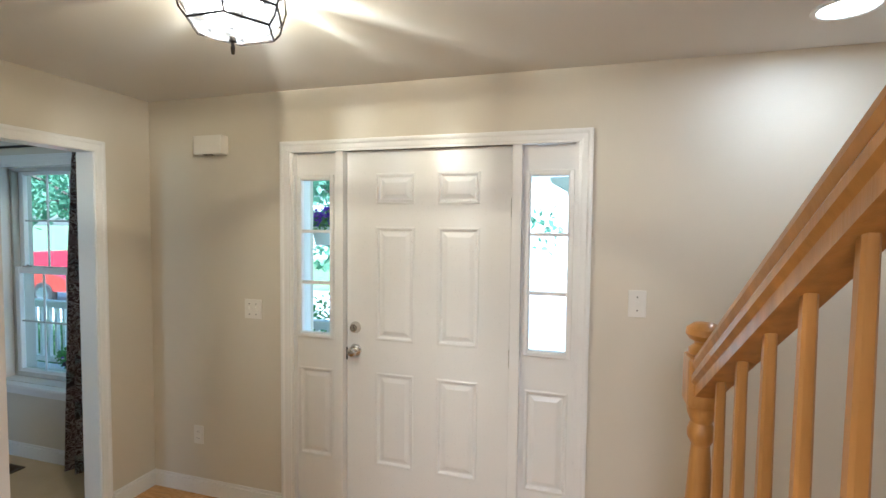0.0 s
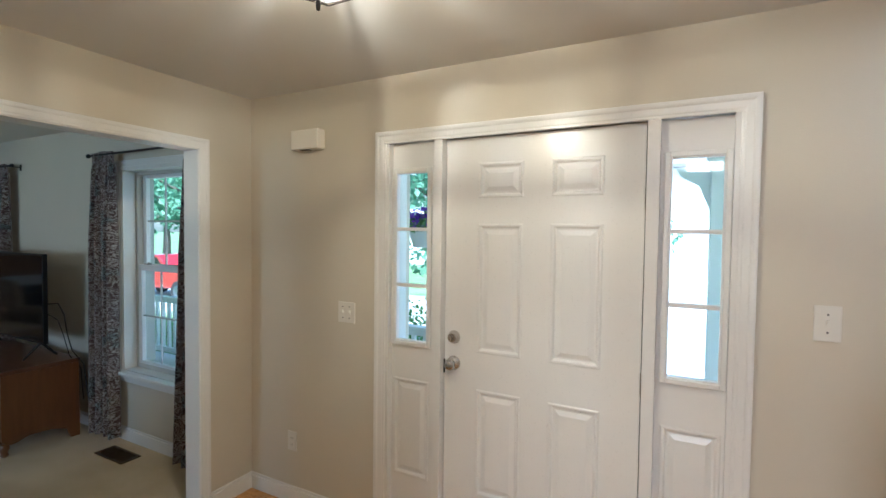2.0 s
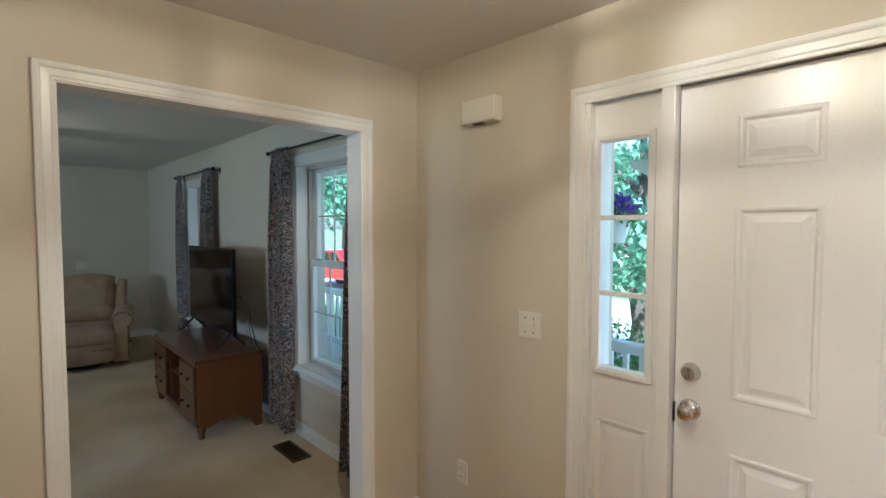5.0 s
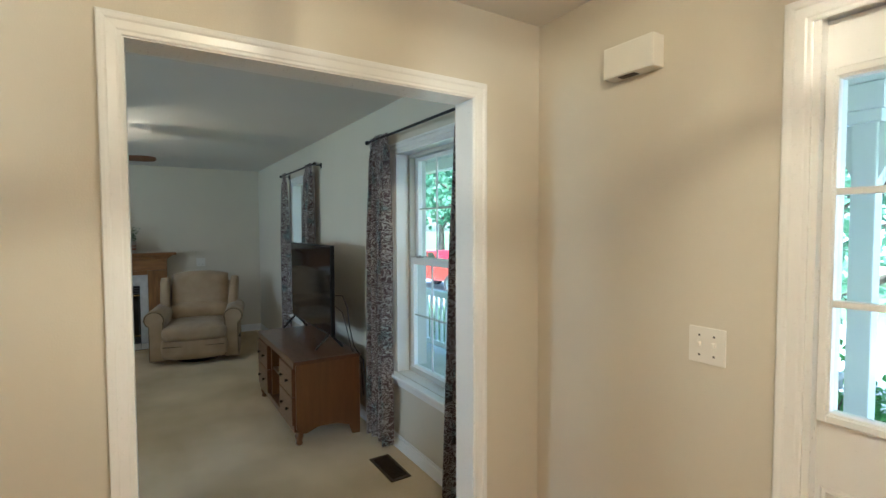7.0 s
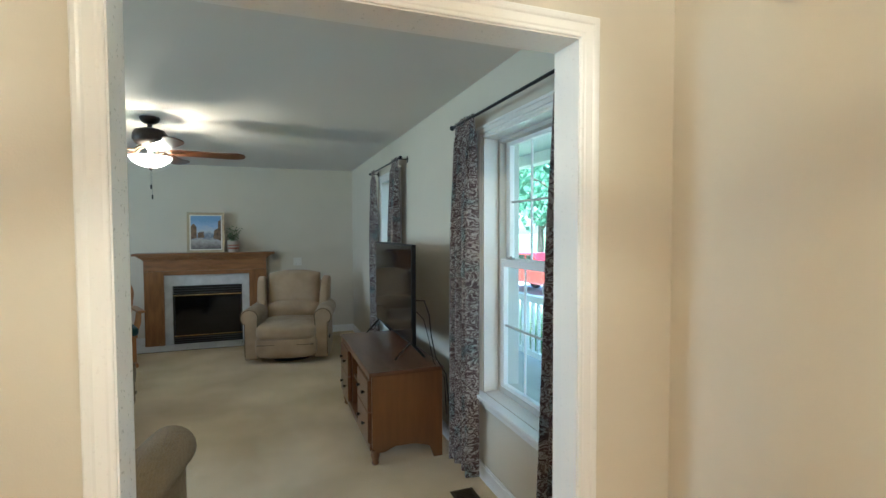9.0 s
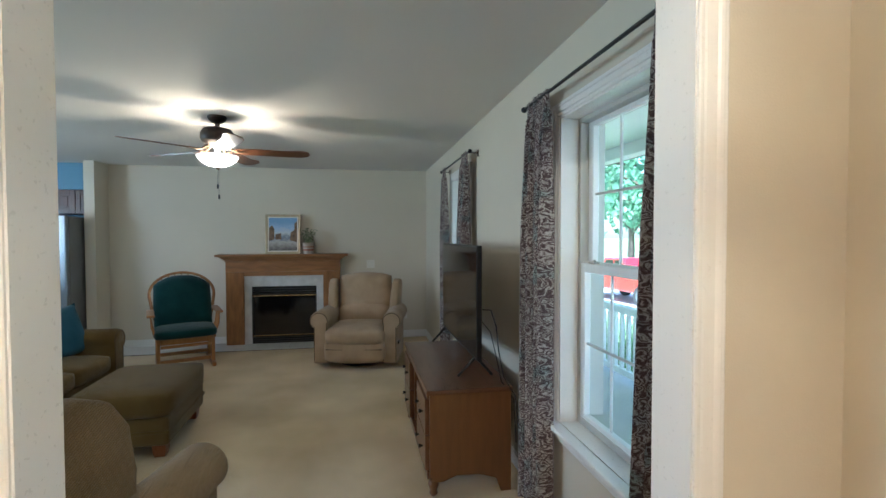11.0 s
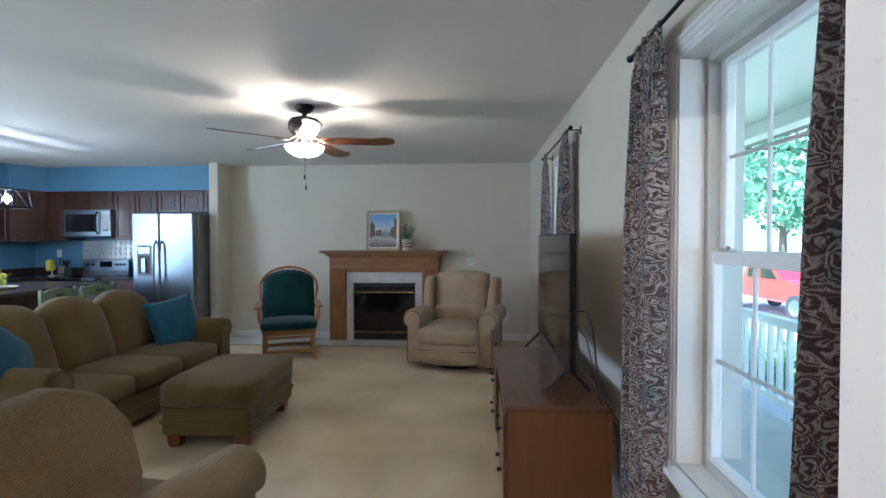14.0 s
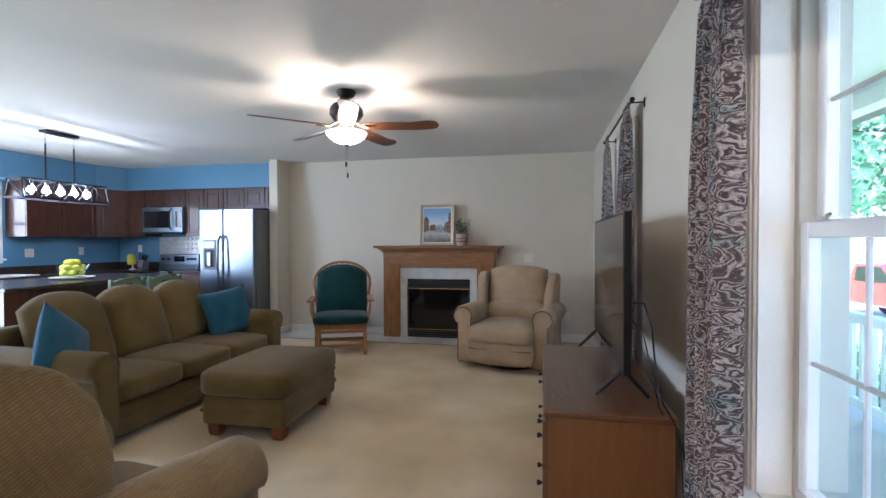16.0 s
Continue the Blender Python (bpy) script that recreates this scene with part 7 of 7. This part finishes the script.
def flag_material():
    m = bpy.data.materials.new("striped_flag")
    m.use_nodes = True
    n, k = m.node_tree.nodes, m.node_tree.links
    b = n["Principled BSDF"]
    b.inputs["Roughness"].default_value = 0.7
    uv = n.new("ShaderNodeUVMap")
    uv.uv_map = "cloth"
    sp = n.new("ShaderNodeSeparateXYZ")
    k.new(uv.outputs[0], sp.inputs[0])

    def m_(op, a, v):
        x = n.new("ShaderNodeMath")
        x.operation = op
        k.new(a, x.inputs[0])
        x.inputs[1].default_value = v
        return x.outputs[0]
    st = m_("GREATER_THAN", m_("FRACT", m_("MULTIPLY", sp.outputs["X"], 6.5), 0), 0.5)
    mx = n.new("ShaderNodeMix")
    mx.data_type = "RGBA"
    mx.inputs["A"].default_value, mx.inputs["B"].default_value = (0.60, 0.05, 0.07, 1), (0.80, 0.78, 0.78, 1)
    k.new(st, mx.inputs["Factor"])
    c = n.new("ShaderNodeMath")
    c.operation = "MULTIPLY"
    k.new(m_("GREATER_THAN", sp.outputs["X"], 0.46), c.inputs[0])
    k.new(m_("LESS_THAN", sp.outputs["Y"], 0.42), c.inputs[1])
    m2 = n.new("ShaderNodeMix")
    m2.data_type = "RGBA"
    m2.inputs["B"].default_value = (0.05, 0.07, 0.25, 1)
    k.new(c.outputs[0], m2.inputs["Factor"])
    k.new(mx.outputs["Result"], m2.inputs["A"])
    k.new(m2.outputs["Result"], b.inputs["Base Color"])
    tr = n.new("ShaderNodeBsdfTranslucent")
    k.new(m2.outputs["Result"], tr.inputs["Color"])
    ms = n.new("ShaderNodeMixShader")
    ms.inputs[0].default_value = 0.4
    k.new(b.outputs[0], ms.inputs[1])
    k.new(tr.outputs[0], ms.inputs[2])
    k.new(ms.outputs[0], n["Material Output"].inputs[0])
    return m


fl = thing("porch_flag", (-1.27, 4.28, 1.70), "red and white striped flag with a blue corner on a pole", "flag")
part("pole", tube([(0, 0, 0), (0.16, 0.55, 0.80)], 0.012, 8), M_outwhite, fl, "white pole")
bm = bmesh.new()
uvl = bm.loops.layers.uv.new("cloth")
g = []
for j in range(31):
    v = j / 30
    row = []
    for i in range(41):
        u = i / 40
        w = 0.50 * (1 - 0.62 * v) 
        px, py, pz = 0.03 + 0.125 * u, 0.10 + 0.42 * u, 0.15 + 0.62 * u
        zz = pz - v * (0.95 + 0.45 * u)
        gather = v ** 0.6
        row.append(bm.verts.new((px + gather * (0.05 + 0.02 * math.sin(u * 22 + v * 2)) , py * (1 - 0.55 * gather) + 0.12 * gather + 0.035 * gather * math.cos(u * 22 + v * 3), zz)))
    g.append(row)
for j in range(30):
    for i in range(40):
        f = bm.faces.new((g[j][i], g[j][i + 1], g[j + 1][i + 1], g[j + 1][i]))
        for lp, (p, q) in zip(f.loops, ((i, j), (i + 1, j), (i + 1, j + 1), (i, j + 1))):
            lp[uvl].uv = (p / 40, q / 30)
part("cloth", bm, flag_material(), fl, "striped cloth in folds", 80)


# ---- vehicles ----
def vehicle(name, at, rz, mat, outline, glass_sets, w, wheels, label, category, wr=0.36):
    t = thing(name, at, label, category, rz=rz)
    bm = bmesh.new()
    prism(bm, outline, "y", -w / 2, w / 2)
    bmesh.ops.bevel(bm, geom=bm.edges[:], offset=0.06, segments=2, profile=0.6, affect="EDGES")
    part("body", bm, mat, t, "glossy car paint")
    for pts in glass_sets:
        part("side_window", prism(bmesh.new(), pts, "y", -w / 2 - 0.006, -w / 2 + 0.02), M_blackglass, t, "dark glass")
        part("side_window", prism(bmesh.new(), pts, "y", w / 2 - 0.02, w / 2 + 0.006), M_blackglass, t, "dark glass")
    for x in wheels:
        for s in (-1, 1):
            wh = part("wheel", lathe([(0, -0.10), (wr * 0.95, -0.10), (wr, -0.07), (wr, 0.07), (wr * 0.95, 0.10), (0, 0.10)], 24, m=pose(x, s * (w / 2 - 0.06), wr, 90, 0, 0)), M_tyre, t, "black tyre")
            part("rim", lathe([(0, -0.115), (wr * 0.25, -0.115), (wr * 0.55, -0.104), (wr * 0.60, -0.100), (0, -0.09)], 16, m=pose(x, s * (w / 2 - 0.06), wr, 90 if s < 0 else -90, 0, 0) @ pose(0, 0, 0, 180, 0, 0)), M_steel, wh, "alloy rim")
    return t


truck = [(-2.65, 0.50), (-2.65, 1.05), (-0.85, 1.08), (-0.75, 1.10), (-0.55, 1.72), (0.55, 1.74), (1.05, 1.18), (2.35, 1.05), (2.62, 0.90), (2.62, 0.48)]
vehicle("pickup_truck", (-17.9, 11.9, -1.085), 5, M_red, truck, [[(-0.55, 1.18), (-0.42, 1.62), (0.05, 1.64), (0.05, 1.18)], [(0.12, 1.18), (0.12, 1.64), (0.50, 1.64), (0.88, 1.20)]], 1.85, (-1.65, 1.65), "red extended-cab pickup truck parked on the street", "pickup truck", 0.40)
car = [(-2.2, 0.35), (-2.25, 0.80), (-1.6, 0.95), (-0.95, 1.38), (0.55, 1.40), (1.15, 0.95), (2.1, 0.80), (2.25, 0.55), (2.2, 0.35)]
cg = [[(-1.25, 0.97), (-0.85, 1.30), (-0.2, 1.32), (-0.2, 0.97)], [(-0.12, 0.97), (-0.12, 1.32), (0.48, 1.32), (0.90, 0.97)]]
vehicle("parked_car", (6.0, 24.5, -1.09), 20, M_teal_car, car, cg, 1.75, (-1.35, 1.35), "teal sedan parked by the far houses", "car", 0.32)
vehicle("parked_car", (9.2, 24.0, -1.09), 80, M_blue_car, car, cg, 1.75, (-1.35, 1.35), "blue sedan parked by the far houses", "car", 0.32)


# ---- houses across the street ----
def house(x, y, w, d, h, rz, label, roof_h=2.2, garage=False):
    t = thing("house", (x, y, -1.12), label, "house", "houses across the street", rz=rz)
    part("wall", boxes((-w / 2, -d / 2, 0, w / 2, d / 2, h)), M_siding, t, "pale siding")
    part("roof", prism(bmesh.new(), [(-d / 2 - 0.4, h), (0, h + roof_h), (d / 2 + 0.4, h), (d / 2 + 0.4, h - 0.15), (-d / 2 - 0.4, h - 0.15)], "x", -w / 2 - 0.3, w / 2 + 0.3), M_roof, t, "grey shingles")
    n = int(w // 2.4)
    for fl_ in range(int(h // 2.7)):
        for i in range(n):
            xx = -w / 2 + w * (i + 0.5) / n
            z = 0.9 + fl_ * 2.7
            wn = part("window", boxes((xx - 0.5, -d / 2 - 0.05, z - 0.08, xx + 0.5, -d / 2 - 0.001, z + 1.38), bevel=0.01), M_outwhite, t, "white framed window")
            part("pane", boxes((xx - 0.42, -d / 2 - 0.06, z, xx - 0.03, -d / 2 - 0.051, z + 1.3), (xx + 0.03, -d / 2 - 0.06, z, xx + 0.42, -d / 2 - 0.051, z + 1.3)), M_farpane, wn, "glass with outdoor glare put into its pale colour")


house(6.5, 30, 17, 8, 6.2, -3, "pale two-storey house across the street")
house(-24, 38, 13, 8, 5.6, 6, "pale two-storey house behind the trees")
house(-9, 40, 12, 8, 5.6, 0, "pale two-storey house beyond the lawn")
house(26, 36, 13, 8, 5.6, -8, "pale two-storey house further along the street")
